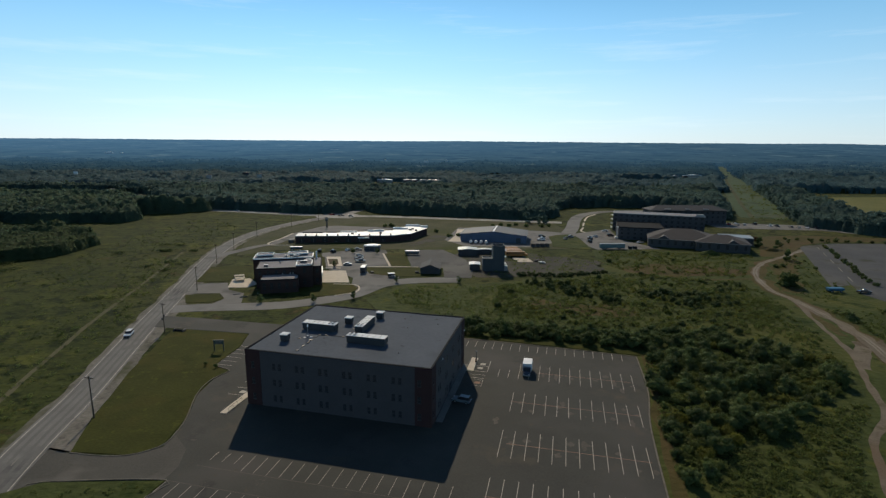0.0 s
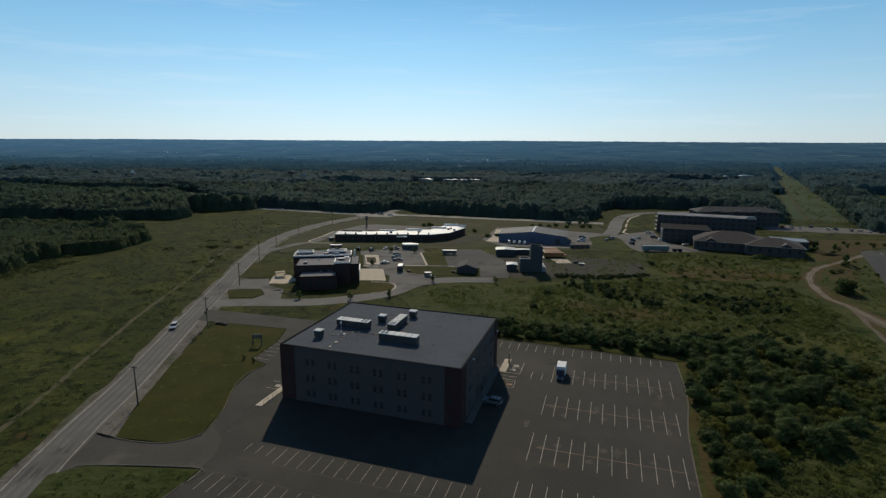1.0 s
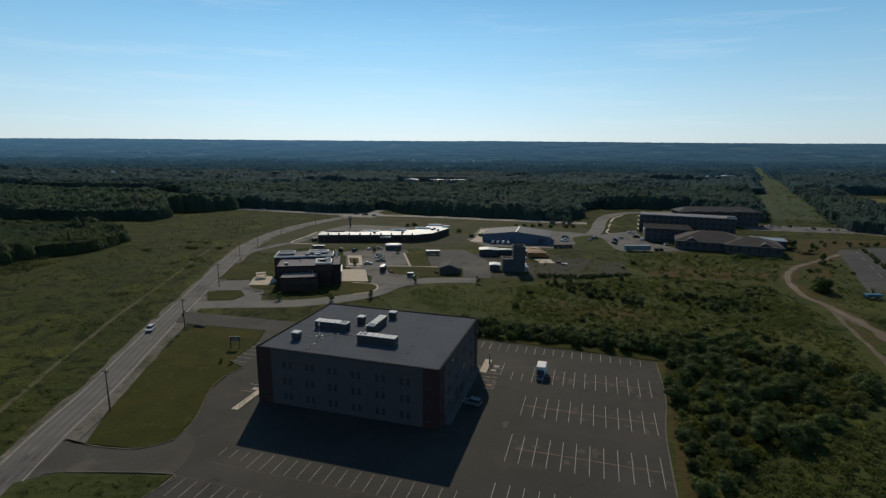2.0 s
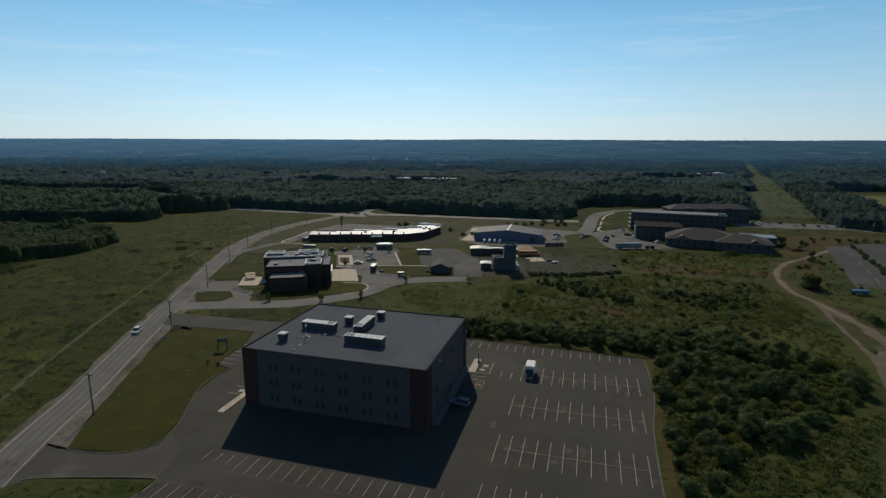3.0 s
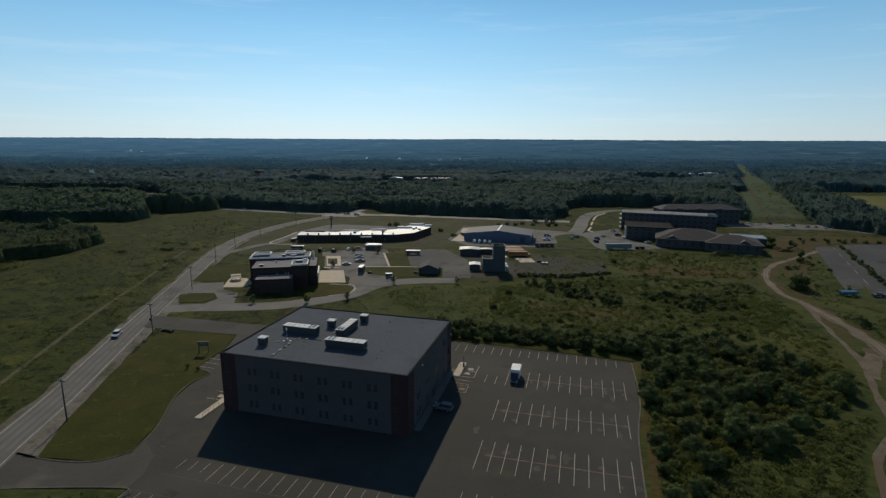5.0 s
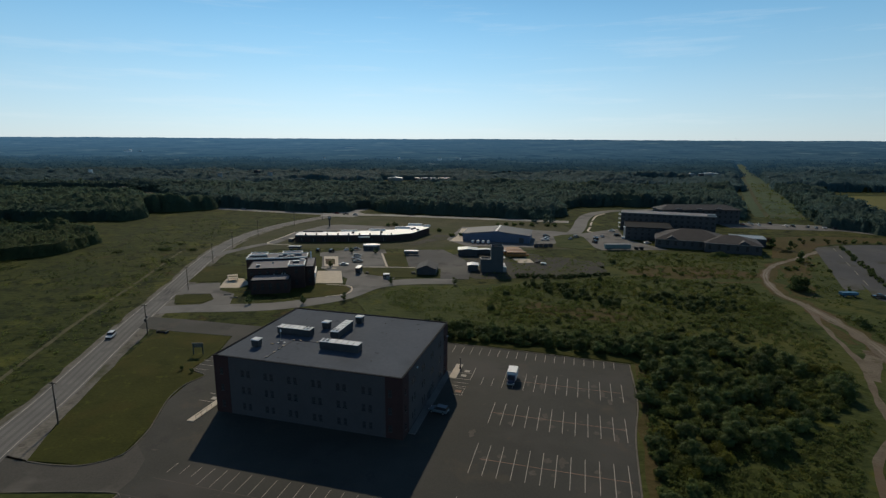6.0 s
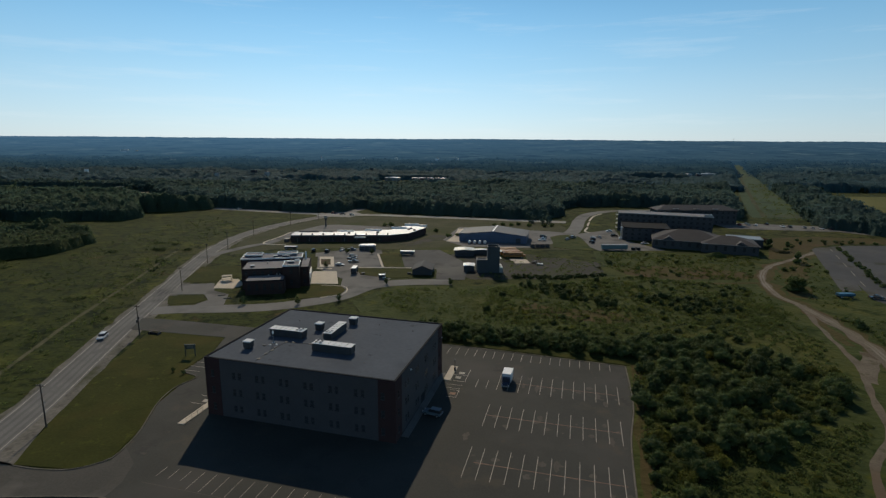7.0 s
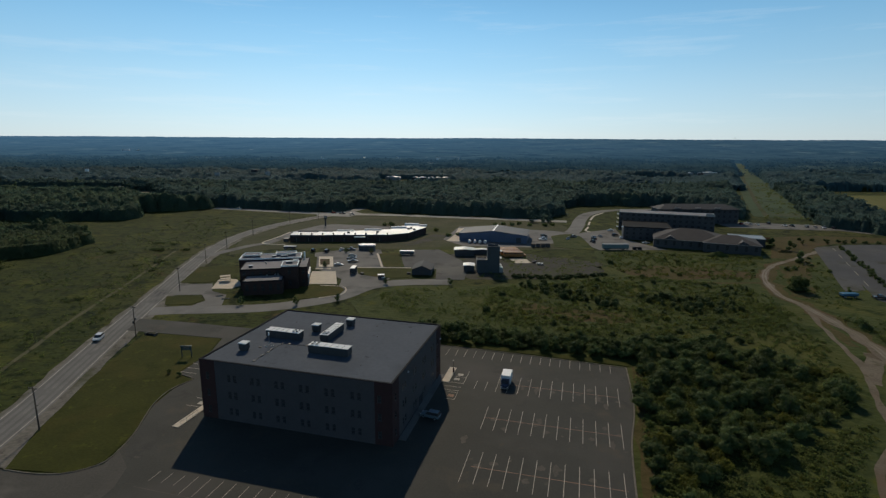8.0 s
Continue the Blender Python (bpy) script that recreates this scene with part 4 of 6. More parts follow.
for p, q in (((12.4, 1.5), (12.3, 9.4)), ((12.3, 9.4), (12.8, 13.3)), ((12.8, 13.3), (19.1, 13.7))):
    part("cable_run", rod(bmesh.new(), (*p, 0.05), (*q, 0.05), 0.05, sides=6), IRON, cable)

# steps, ramps and small things round the block
ramp = thing("entrance_ramp", CAMPUS, "pale concrete walkway with a rail at the side door", "walkway")
part("slab", boxed(50.95, 52.9, 27.0, 36.2, 0.0, 0.22, bevel=0.03), CONCRETE, ramp)
part("path", boxed(49.3, 50.9, -2.0, 31.0, 0.0, 0.2), ROADWAY, ramp, "concrete path along the wall")
part("rail", rod(bmesh.new(), (51.1, 27.2, 1.1), (51.1, 36.0, 1.1), 0.03), IRON, ramp)
for v in (27.2, 30, 33, 36):
    part("rail_post", rod(bmesh.new(), (51.1, v, 0.2), (51.1, v, 1.1), 0.03), IRON, ramp)
steps = thing("entrance_steps", CAMPUS, "pale concrete walkway with iron rails at the small door", "walkway")
part("slab", boxed(-2.3, -0.6, -10.2, 1.2, 0.0, 0.2, bevel=0.03, m=pose(1.8, 0, 0)), CONCRETE, steps)
for v in (-9.4, -7.6, -5.8, -4.0):
    part("rail_post", rod(bmesh.new(), (1.25, v, 0.15), (1.25, v, 1.15), 0.035), POLEWOOD, steps)
part("rail", rod(bmesh.new(), (1.25, -9.4, 1.12), (1.25, -4.0, 1.12), 0.04), POLEWOOD, steps)
post = thing("lamp_post", CAMPUS @ pose(52.7, 33.2, 0), "short dark lamp post with a rust-coloured base", "lamp post")
part("base", rod(bmesh.new(), (0, 0, 0.2), (0, 0, 1.3), 0.28, 0.22), DARKBRICK, post, "rust-coloured base")
part("shaft", rod(bmesh.new(), (0, 0, 1.3), (0, 0, 3.4), 0.11, 0.09), IRON, post)
part("head", boxed(-0.2, 0.2, -0.5, 0.2, 3.4, 3.62, bevel=0.05), IRON, post)
sign = thing("lawn_sign", pose(-65.6, 150.4, 0.11, 0, 0, 4), "grey-green post sign standing on the lawn", "sign")
for x in (-1.35, 1.35):
    part("post", boxed(x - 0.13, x + 0.13, -0.12, 0.12, 0, 3.4, bevel=0.02), SIGNGREEN, sign)
part("panel", boxed(-1.22, 1.22, -0.07, 0.07, 2.2, 3.3, bevel=0.02), SIGNGREEN, sign)
part("cap", boxed(-1.6, 1.6, -0.2, 0.2, 3.4, 3.55, bevel=0.02), SIGNGREEN, sign)
for z in (2.55, 2.95):
    part("text_bar", boxed(-0.9, 0.9, -0.085, -0.07, z - 0.1, z + 0.1), KERB, sign)


culvert = thing("culvert", pose(-85.6, 168.0, 0.06, 0, 0, -14), "dark culvert mouth at the end of the lawn", "culvert")
part("pipe", rod(bmesh.new(), (-1.6, 0, 0.25), (1.6, 0, 0.25), 0.42, sides=12), BLACK, culvert, "dark pipe")
for x in (-1.75, 1.75):
    part("headwall", boxed(x - 0.15, x + 0.15, -0.8, 0.8, 0, 0.75, bevel=0.05), IRON, culvert, "dark stone headwall")


# ---- poles ----
def utility_pole(x, y, height, transformer, turn):
    t = thing("utility_pole", pose(x, y, 0, 0, 0, turn), "weathered wooden utility pole beside the road", "utility pole", "utility poles along the road")
    part("pole", rod(bmesh.new(), (0, 0, 0), (0, 0, height), 0.17, 0.11), POLEWOOD, t)
    arm = part("crossarm", boxed(-1.1, 1.1, -0.06, 0.06, height - 0.55, height - 0.4), POLEWOOD, t)
    for s in (-1.0, -0.4, 0.4, 1.0):
        part("insulator", rod(bmesh.new(), (s, 0, height - 0.4), (s, 0, height - 0.2), 0.05), GALV, arm)
    bracket = part("bracket", boxed(0.1, 0.75, -0.05, 0.05, height * 0.58, height * 0.58 + 0.1), IRON, t)
    part("brace", rod(bmesh.new(), (0.05, 0, height - 1.3), (0.6, 0, height - 0.5), 0.03), IRON, t)
    if transformer:
        part("transformer", rod(bmesh.new(), (-0.45, 0, height * 0.42), (-0.45, 0, height * 0.42 + 0.85), 0.25), UNITSIDE, t, "grey transformer can")
        part("junction_box", boxed(0.1, 0.5, -0.15, 0.15, height * 0.55, height * 0.55 + 0.6), IRON, t)
    return t


for i, (x, y) in enumerate(((-78.6, 110.9), (-89.8, 166.8), (-101.4, 218.7), (-113.2, 270), (-117.6, 307), (-118.4, 352), (-106.5, 396), (-92, 425))):
    utility_pole(x, y, 10.3, i in (1,), -12 + 4 * (i % 3))


# ---- vehicles ----
def wheels(t, xs, half, r=0.33, w=0.22):
    tyre = mesh_of(rod(bmesh.new(), (0, -w / 2, 0), (0, w / 2, 0), r, sides=16), "tyre", BLACK)
    rim = mesh_of(rod(bmesh.new(), (0, -w / 2 - 0.012, 0), (0, w / 2 + 0.012, 0), r * 0.6, sides=12), "rim", GALV)
    for x in xs:
        for s in (-1, 1):
            o = again("wheel", tyre, t, pose(x, s * (half - w / 2), r))
            again("rim", rim, o, pose(0, 0, 0))


CAR_SHAPES = {
    "car": ([(-2.2, 0.35), (-2.2, 0.82), (-2.05, 0.95), (-1.45, 0.98), (0.95, 0.95), (1.9, 0.82), (2.2, 0.66), (2.2, 0.35)], [(-1.5, 0.96), (-1.0, 1.42), (0.25, 1.45), (1.0, 0.94)]),
    "suv": ([(-2.3, 0.42), (-2.3, 1.0), (-2.2, 1.1), (1.05, 1.08), (2.0, 0.98), (2.3, 0.8), (2.3, 0.42)], [(-2.2, 1.08), (-1.95, 1.7), (0.35, 1.74), (1.1, 1.06)]),
    "pickup": ([(-2.7, 0.5), (-2.7, 1.05), (-0.75, 1.05), (1.3, 1.1), (2.45, 1.0), (2.7, 0.85), (2.7, 0.5)], [(-0.75, 1.04), (-0.65, 1.78), (0.65, 1.8), (1.35, 1.08)]),
}


def car(kind, colour, m, label, group=""):
    body, cabin = CAR_SHAPES[kind]
    half = 0.9 if kind == "car" else 0.97
    t = thing("car" if kind != "pickup" else "pickup_truck", m, label, "car" if kind != "pickup" else "pickup truck", group)
    bm = profile(bmesh.new(), body, -half, half)
    bmesh.ops.bevel(bm, geom=bm.edges[:], offset=0.07, segments=2, affect="EDGES")
    shell = part("body", bm, CARPAINT[colour], t, smooth=False)
    bm = profile(bmesh.new(), cabin, -half + 0.1, half - 0.1)
    for v in bm.verts:
        if v.co.z > 1.2:
            v.co.y *= 0.86
    part("cabin", bm, GLASS, t, "dark glass cabin")
    (x0, z0), (x1, z1) = cabin[1], cabin[2]
    part("roof", boxed(x0 - 0.05, x1 + 0.05, -half * 0.76, half * 0.76, z1 - 0.05, z1 + 0.04, bevel=0.03), CARPAINT[colour], t)
    end = body[-1][0]
    for s in (-1, 1):
        part("headlight", boxed(end - 0.12, end + 0.01, s * half * 0.72 - 0.17, s * half * 0.72 + 0.17, body[1][1] - 0.18, body[1][1] - 0.04, bevel=0.02), WHITE, t)
        part("tail_light", boxed(-end - 0.01, -end + 0.08, s * half * 0.8 - 0.12, s * half * 0.8 + 0.12, body[1][1] - 0.24, body[1][1] - 0.06, bevel=0.02), CARPAINT["red"], t)
        part("mirror", boxed(cabin[3][0] - 0.45, cabin[3][0] - 0.25, s * (half + 0.02), s * (half + 0.16), body[1][1] + 0.08, body[1][1] + 0.24) if s > 0 else boxed(cabin[3][0] - 0.45, cabin[3][0] - 0.25, -half - 0.16, -half - 0.02, body[1][1] + 0.08, body[1][1] + 0.24), CARPAINT[colour], t)
    for x, s in ((end, 0.02), (-end, -0.02)):
        part("bumper", boxed(min(x, x + s * 5), max(x, x + s * 5), -half + 0.05, half - 0.05, body[0][1] + 0.02, body[0][1] + 0.22), BLACK if kind != "car" else CARPAINT[colour], t)
    wheels(t, (-end * 0.62, end * 0.64), half + 0.01, 0.34 if kind == "car" else 0.38)
    return t


car("suv", "white", pose(-99.9, 163.8, 0.04, 0, 0, -77), "white estate car driving on the main road")
car("suv", "blue", CAMPUS @ pose(53.3, 8.6, 0.065, 0, 0, 172), "pale blue car parked in the shade of the block")
truck = thing("box_truck", CAMPUS @ pose(67.6, 29.8, 0.065, 0, 0, -90), "white box truck with a dark blue cab", "truck")
part("cargo_box", boxed(-3.0, 1.2, -1.22, 1.22, 0.75, 3.0, bevel=0.05), WHITE, truck, "white cargo box")
part("chassis", boxed(-3.2, 3.0, -0.5, 0.5, 0.5, 0.75), BLACK, truck)
bm = profile(bmesh.new(), [(1.28, 0.45), (1.28, 2.25), (2.1, 2.3), (2.75, 1.45), (3.45, 1.3), (3.5, 0.45)], -1.0, 1.0)
bmesh.ops.bevel(bm, geom=bm.edges[:], offset=0.06, segments=1, affect="EDGES")
cab = part("cab", bm, CARPAINT["navy"], truck, "dark blue cab")
bm = profile(bmesh.new(), [(2.2, 2.24), (2.28, 2.26), (2.86, 1.52), (2.78, 1.5)], -0.86, 0.86)
part("windscreen", bm, GLASS, cab)
part("bumper", boxed(3.45, 3.62, -1.0, 1.0, 0.45, 0.75, bevel=0.03), GALV, truck)
for s in (-1, 1):
    part("headlight", boxed(3.4, 3.53, s * 0.75 - 0.15, s * 0.75 + 0.15, 0.85, 1.05), WHITE, cab)
    part("side_window", boxed(1.5, 2.2, s * 1.005 - 0.01, s * 1.005 + 0.01, 1.5, 2.1), GLASS, cab)
wheels(truck, (-2.0, 2.5), 1.02, 0.42, 0.26)

# one car of each look, copied through the far car parks
far = {}
for k, (kind, colour) in enumerate((("car", "silver"), ("suv", "black"), ("car", "white"), ("pickup", "white"), ("car", "red"), ("suv", "silver"), ("pickup", "black"))):
    spots = {0: [(-44.5, 266.5, 5), (112.5, 352.9, 100), (245, 410, 80), (286, 397, 75), (74, 346, 30), (89.3, 343.8, 60)],
             1: [(-40.9, 286.5, 8), (105.6, 342.8, 100), (124.0, 356.9, 10), (261.2, 414, 80), (296, 392, 75), (75, 352, 20), (-65.9, 301, 90), (102.0, 332.5, 100), (-57.8, 299.4, 80)],
             2: [(-50.3, 304.5, 80), (126.6, 376.6, 165), (107.5, 349.5, 100), (250, 409, 80), (134.7, 330.6, 8), (-180, 488, -20), (246, 416, 85)],
             3: [(267, 403, 80), (291, 395, 75), (72, 340, 5)],
             4: [(239, 412, 80), (-88, 463, 10)],
             5: [(281, 399, 75), (94.4, 350.5, 35), (-70, 453, 5)],
             6: [(-38.8, 274.0, 5), (-44.9, 305.0, 5), (272, 402, 80), (-79, 457, 8), (186, 213.5, -5), (-40.4, 281, 6)]}[k]
    names = {"car": "saloon car", "suv": "estate car", "pickup": "pickup truck"}
    first = car(kind, colour, pose(spots[0][0], spots[0][1], 0.07, 0, 0, spots[0][2]), f"{colour} {names[kind]} parked on a distant asphalt lot", "cars in the distant car parks")
    for x, y, a in spots[1:]:
        copy_thing(first, pose(x, y, 0.07, 0, 0, a))


def trailer(name, m, length, height, material, roof_material, label, category, width=2.5, group=""):
    t = thing(name, m, label, category, group)
    part("body", boxed(-length / 2, length / 2, -width / 2, width / 2, 0.9, height - 0.08, bevel=0.05), material, t)
    part("roof", boxed(-length / 2 - 0.02, length / 2 + 0.02, -width / 2 - 0.02, width / 2 + 0.02, height - 0.08, height, bevel=0.03), roof_material, t)
    part("chassis", boxed(-length / 2 + 0.3, length / 2 - 0.3, -0.6, 0.6, 0.55, 0.9), BLACK, t)
    for i in range(1, int(length / 1.6)):
        x = -length / 2 + i * 1.6
        part("side_rib", boxed(x - 0.03, x + 0.03, -width / 2 - 0.03, -width / 2, 1.0, height - 0.15), material, t)
    wheels(t, (-length * 0.36, -length * 0.28, length * 0.3), width / 2, 0.48, 0.28)
    return t


trailer("semi_trailer", pose(109.4, 311.0, 0.06, 0, 0, 1), 15.2, 3.4, TEAL, GALV, "long pale teal semi-trailer with a pale roof", "trailer")
shelter = thing("vehicle_shelter", pose(-36.0, 307.2, 0.06), "grey vehicle shelter with a bright white rounded roof", "shelter")
part("body", boxed(-4.5, 4.5, -2.4, 2.4, 0, 2.5, bevel=0.04), GREYWALL, shelter, "grey sheet walls")
bm = boxed(-4.9, 4.9, -2.9, 2.9, 2.5, 3.1)
bmesh.ops.bevel(bm, geom=[e for e in bm.edges if abs(e.verts[0].co.z - e.verts[1].co.z) > 0.1], offset=1.3, segments=4, affect="EDGES")
bmesh.ops.bevel(bm, geom=[e for e in bm.edges if min(v.co.z for v in e.verts) > 3.05], offset=0.25, segments=2, affect="EDGES")
part("roof", bm, WHITE, shelter, "bright white roof with rounded ends")
for x in (-3.0, 0.0, 3.0):
    part("door", boxed(x - 1.2, x + 1.2, -2.47, -2.41, 0.05, 2.2), SIDING, shelter, "dark roll-up door")
trailer("tank_trailer", pose(-11.8, 293, 0.06, 0, 0, 1), 8.0, 2.4, GREYWALL, WHITE, "grey trailer with a bright white roof", "trailer", 2.6)
trailer("market_trailer", pose(174.6, 215.4, 0.06, 0, 0, 0), 6.6, 1.9, TURQUOISE, TURQUOISE, "turquoise trailer parked beside a car", "trailer", 2.4)


def school_bus(m):
    t = thing("school_bus", m, "orange school bus with a dark window band", "bus", "school buses behind the tower")
    part("body", boxed(-5.4, 5.4, -1.2, 1.2, 0.6, 2.95, bevel=0.12), ORANGE, t)
    part("roof", boxed(-5.3, 5.3, -1.1, 1.1, 2.95, 3.1, bevel=0.05), ORANGE, t)
    part("hood", boxed(5.4, 6.8, -1.0, 1.0, 0.6, 1.7, bevel=0.1), ORANGE, t)
    for i in range(9):
        for s in (-1, 1):
            part("window", boxed(-5.0 + i * 1.1, -4.15 + i * 1.1, s * 1.21 - 0.015, s * 1.21 + 0.015, 1.9, 2.6), GLASS, t)
    part("stripe", boxed(-5.4, 5.4, -1.23, -1.2, 1.3, 1.45), BLACK, t)
    wheels(t, (-3.4, 4.6), 1.2, 0.48, 0.28)
    return t


first = school_bus(pose(46.5, 288.5, 0.02, 0, 0, 2))
for k in (1, 2, 3):
    copy_thing(first, pose(46 - 0.5 * k, 288.5 + 4.2 * k, 0.02, 0, 0, 2))


# ---- buildings farther off ----
def slab_roof(parent, x0, x1, y0, y1, z, material, trim, label="", lip=0.5):
    """A flat roof inside a raised rim of four pieces."""
    part("roof", boxed(x0 + 0.3, x1 - 0.3, y0 + 0.3, y1 - 0.3, z - 0.3, z), material, parent, label)
    for a in ((x0 - 0.05, x1 + 0.05, y0 - 0.05, y0 + 0.3), (x0 - 0.05, x1 + 0.05, y1 - 0.3, y1 + 0.05), (x0 - 0.05, x0 + 0.3, y0 + 0.3, y1 - 0.3), (x1 - 0.3, x1 + 0.05, y0 + 0.3, y1 - 0.3)):
        part("roof_edge", boxed(*a, z - 0.3, z + lip), trim, parent)


def facade(parent, x0, x1, y0, y1, z, material, bays_front=0, storeys=1, label="", side_bays=0, glass=1.3):
    """Four walls with window openings on the front and sides."""
    def holes(length, n):
        step = z / storeys
        return [(length * (i + 0.5) / n - glass / 2, length * (i + 0.5) / n + glass / 2, f * step + 0.3 * step, f * step + 0.78 * step) for i in range(n) for f in range(storeys)]
    for m, length, n in ((pose(x0, y0, 0), x1 - x0, bays_front), (pose(x1, y0 + 0.3, 0, 0, 0, 90), y1 - y0 - 0.6, side_bays), (pose(x1, y1, 0, 0, 0, 180), x1 - x0, 0), (pose(x0, y1 - 0.3, 0, 0, 0, -90), y1 - y0 - 0.6, side_bays)):
        hs = holes(length, n) if n else []
        wall(parent, "wall", m, length, z - 0.3, 0.3, hs, material, label)
        for h in hs:
            w = part("window", boxed(h[0] + 0.01, h[1] - 0.01, 0.16, 0.22, h[2] + 0.01, h[3] - 0.01), GLASS, parent)
            w.matrix_local = m
            part("frame", boxed(h[0] + 0.01, h[1] - 0.01, 0.1, 0.15, (h[2] + h[3]) / 2 - 0.04, (h[2] + h[3]) / 2 + 0.04), IRON, w)


civic = thing("civic_building", pose(-76.6, 221.6, 0, 0, 0, 11), "dark brick civic building with stepped flat roofs and white trim", "building")
for x0, x1, y0, y1, z, rim, lip, fronts, storeys, ends in ((2.2, 17.6, -9.4, -0.1, 5.8, COPING, 0.15, 5, 1, 0), (-0.4, 16.5, 0.0, 16.1, 8.6, COPING, 0.15, 5, 2, 3), (16.6, 23.4, -2.5, 6.9, 10.1, WHITE, 0.35, 1, 2, 0),
                                                            (23.5, 27.2, 0.7, 19.6, 8.6, COPING, 0.15, 1, 2, 0), (16.6, 23.4, 7.0, 16.1, 8.6, COPING, 0.15, 0, 1, 0), (-3.4, 23.4, 16.2, 26.4, 9.6, WHITE, 0.3, 0, 1, 0)):
    facade(civic, x0, x1, y0, y1, z, DARKBRICK, fronts, storeys, side_bays=ends)
    slab_roof(civic, x0, x1, y0, y1, z, CIVICROOF, rim, "grey flat roof" if rim is COPING else "grey roof with white rim", lip)
for x0, x1, y0, y1 in ((-2.0, 5.0, 20.4, 25.0), (12.2, 20.6, 21.2, 26.0)):
    part("clerestory", boxed(x0, x1, y0, y1, 9.6, 10.3), SIDING, civic, "low dark clerestory wall")
    slab_roof(civic, x0 - 0.3, x1 + 0.3, y0 - 0.3, y1 + 0.3, 10.5, CIVICROOF, WHITE, "", 0.35)
for x, y, z, w in ((16.0, 18.2, 9.6, 1.5), (11.5, 18.6, 9.6, 1.0), (20.0, 9.5, 8.6, 1.3), (21.4, 13.6, 8.6, 1.1), (19.6, 3.0, 10.1, 1.4), (3.5, 4.2, 8.6, 0.8)):
    unit = part("roof_unit", boxed(x - w, x + w, y - 0.6, y + 0.6, z, z + 0.8, bevel=0.05), UNITSIDE, civic, "small grey rooftop unit")
    part("unit_lid", boxed(x - w - 0.05, x + w + 0.05, y - 0.65, y + 0.65, z + 0.8, z + 0.88), LIDMETAL, unit, "pale lid")
part("corner_trim", boxed(27.22, 27.7, 1.0, 14.0, 3.8, 5.6), WHITE, civic, "white band over the garage doors")
part("rear_flue", rod(bmesh.new(), (25.0, 18.4, 8.6), (25.0, 18.4, 11.8), 0.4), WHITE, civic, "white flue")
canopy_m = pose(-9.0, 13.0, 0, 0, 0, 13)
for k, (v, z) in enumerate(((0.0, 1.5), (3.2, 1.9))):
    slab = part("canopy", boxed(-2.2, 2.2, v, v + 2.6, z, z + 0.22, bevel=0.04), CONCRETE, civic, "pale entrance canopy")
    slab.matrix_local = canopy_m
    for x in (-1.9, 1.9):
        column = part("canopy_column", rod(bmesh.new(), (x, v + 1.3, 0), (x, v + 1.3, z), 0.14), CONCRETE, civic)
        column.matrix_local = canopy_m
for k in range(3):
    d = part("garage_door", boxed(27.22, 27.35, 2.2 + k * 4.2, 5.4 + k * 4.2, 0.1, 3.4), GALV, civic, "pale roll-up garage door")
    for z in (1.0, 1.9, 2.8):
        part("door_groove", boxed(27.36, 27.38, 2.2 + k * 4.2, 5.4 + k * 4.2, z, z + 0.06), GALV, d)
for x, y, z in ((14.0, -1.2, 5.7), (15.2, -1.3, 5.7), (10.8, -2.4, 5.7), (9.0, 10.0, 8.5)):
    part("roof_vent", rod(bmesh.new(), (x, y, z), (x, y, z + 1.0), 0.3), GALV, civic)
for x, y in ((-82, 212), (-78, 208)):
    t = thing("planting_wall", pose(x, y, 0.06, 0, 0, 20), "low pale stone planter by the drive", "planter")
    part("kerb_stone", boxed(-1.5, 1.5, -0.15, 0.15, 0, 0.35, bevel=0.05), KERB, t)

# strip of shops with a bent end
mall = thing("shopping_strip", pose(0, 3.0, 0), "long low brick shop row with a bright white roof", "building")
MALL = [(-87, 326), (-26, 329.5), (-14.3, 336.5), (-3.8, 359.5), (-6, 366), (-18, 369), (-27, 350), (-60, 340), (-88, 338)]
part("wall", prism(bmesh.new(), MALL, 0, 4.2), DARKBRICK, mall, "dark brick walls")
part("roof", prism(bmesh.new(), MALL, 4.2, 4.5), WHITEROOF, mall, "white roof")
part("fascia", ribbon(bmesh.new(), [(-87, 325.85), (-56, 327.65), (-26, 329.35)], 0.12, 3.5, 4.36, step=20), SIDING, mall, "dark fascia board")
for k in range(9):
    x = -80.5 + k * 6.7
    y = 325.9 + (x + 87) * 0.0574
    part("roof_post", boxed(x - 0.4, x + 0.4, y + 0.2, y + 1.1, 4.0, 5.5, bevel=0.05), SIDING, mall, "dark dormer on the roof edge")
for k in range(8):
    x = -83 + k * 7.3
    y = 325.72 + (x + 87) * 0.0574
    w = part("shop_window", boxed(x - 1.8, x + 1.8, y, y + 0.2, 0.4, 2.7), GLASS, mall)
    part("frame", boxed(x - 0.05, x + 0.05, y - 0.03, y, 0.4, 2.7), GALV, w)
part("awning", boxed(-47.5, -40.5, 326.6, 328.2, 2.9, 3.6, bevel=0.05), WHITE, mall, "white entrance awning")
for x0, x1, y, h, pale in ((-61, -50, 341.0, 5.7, True), (-43.5, -32.5, 344.5, 6.0, True), (-27, -16.5, 354, 6.1, True), (-85, -72, 337.4, 5.6, False), (-70, -63, 339, 5.4, False)):
    part("back_parapet", boxed(x0, x1, y, y + 1.4, 4.4, h - 0.45, bevel=0.1), WHITE if pale else SIDING, mall, "raised white parapet" if pale else "raised dark parapet")
for x, y in ((-15, 350), (-13.6, 354), (-11, 347.5), (-52, 334), (-34, 337)):
    part("roof_fan", boxed(x - 0.8, x + 0.8, y - 0.8, y + 0.8, 4.5, 5.4, bevel=0.1), UNITSIDE, mall)
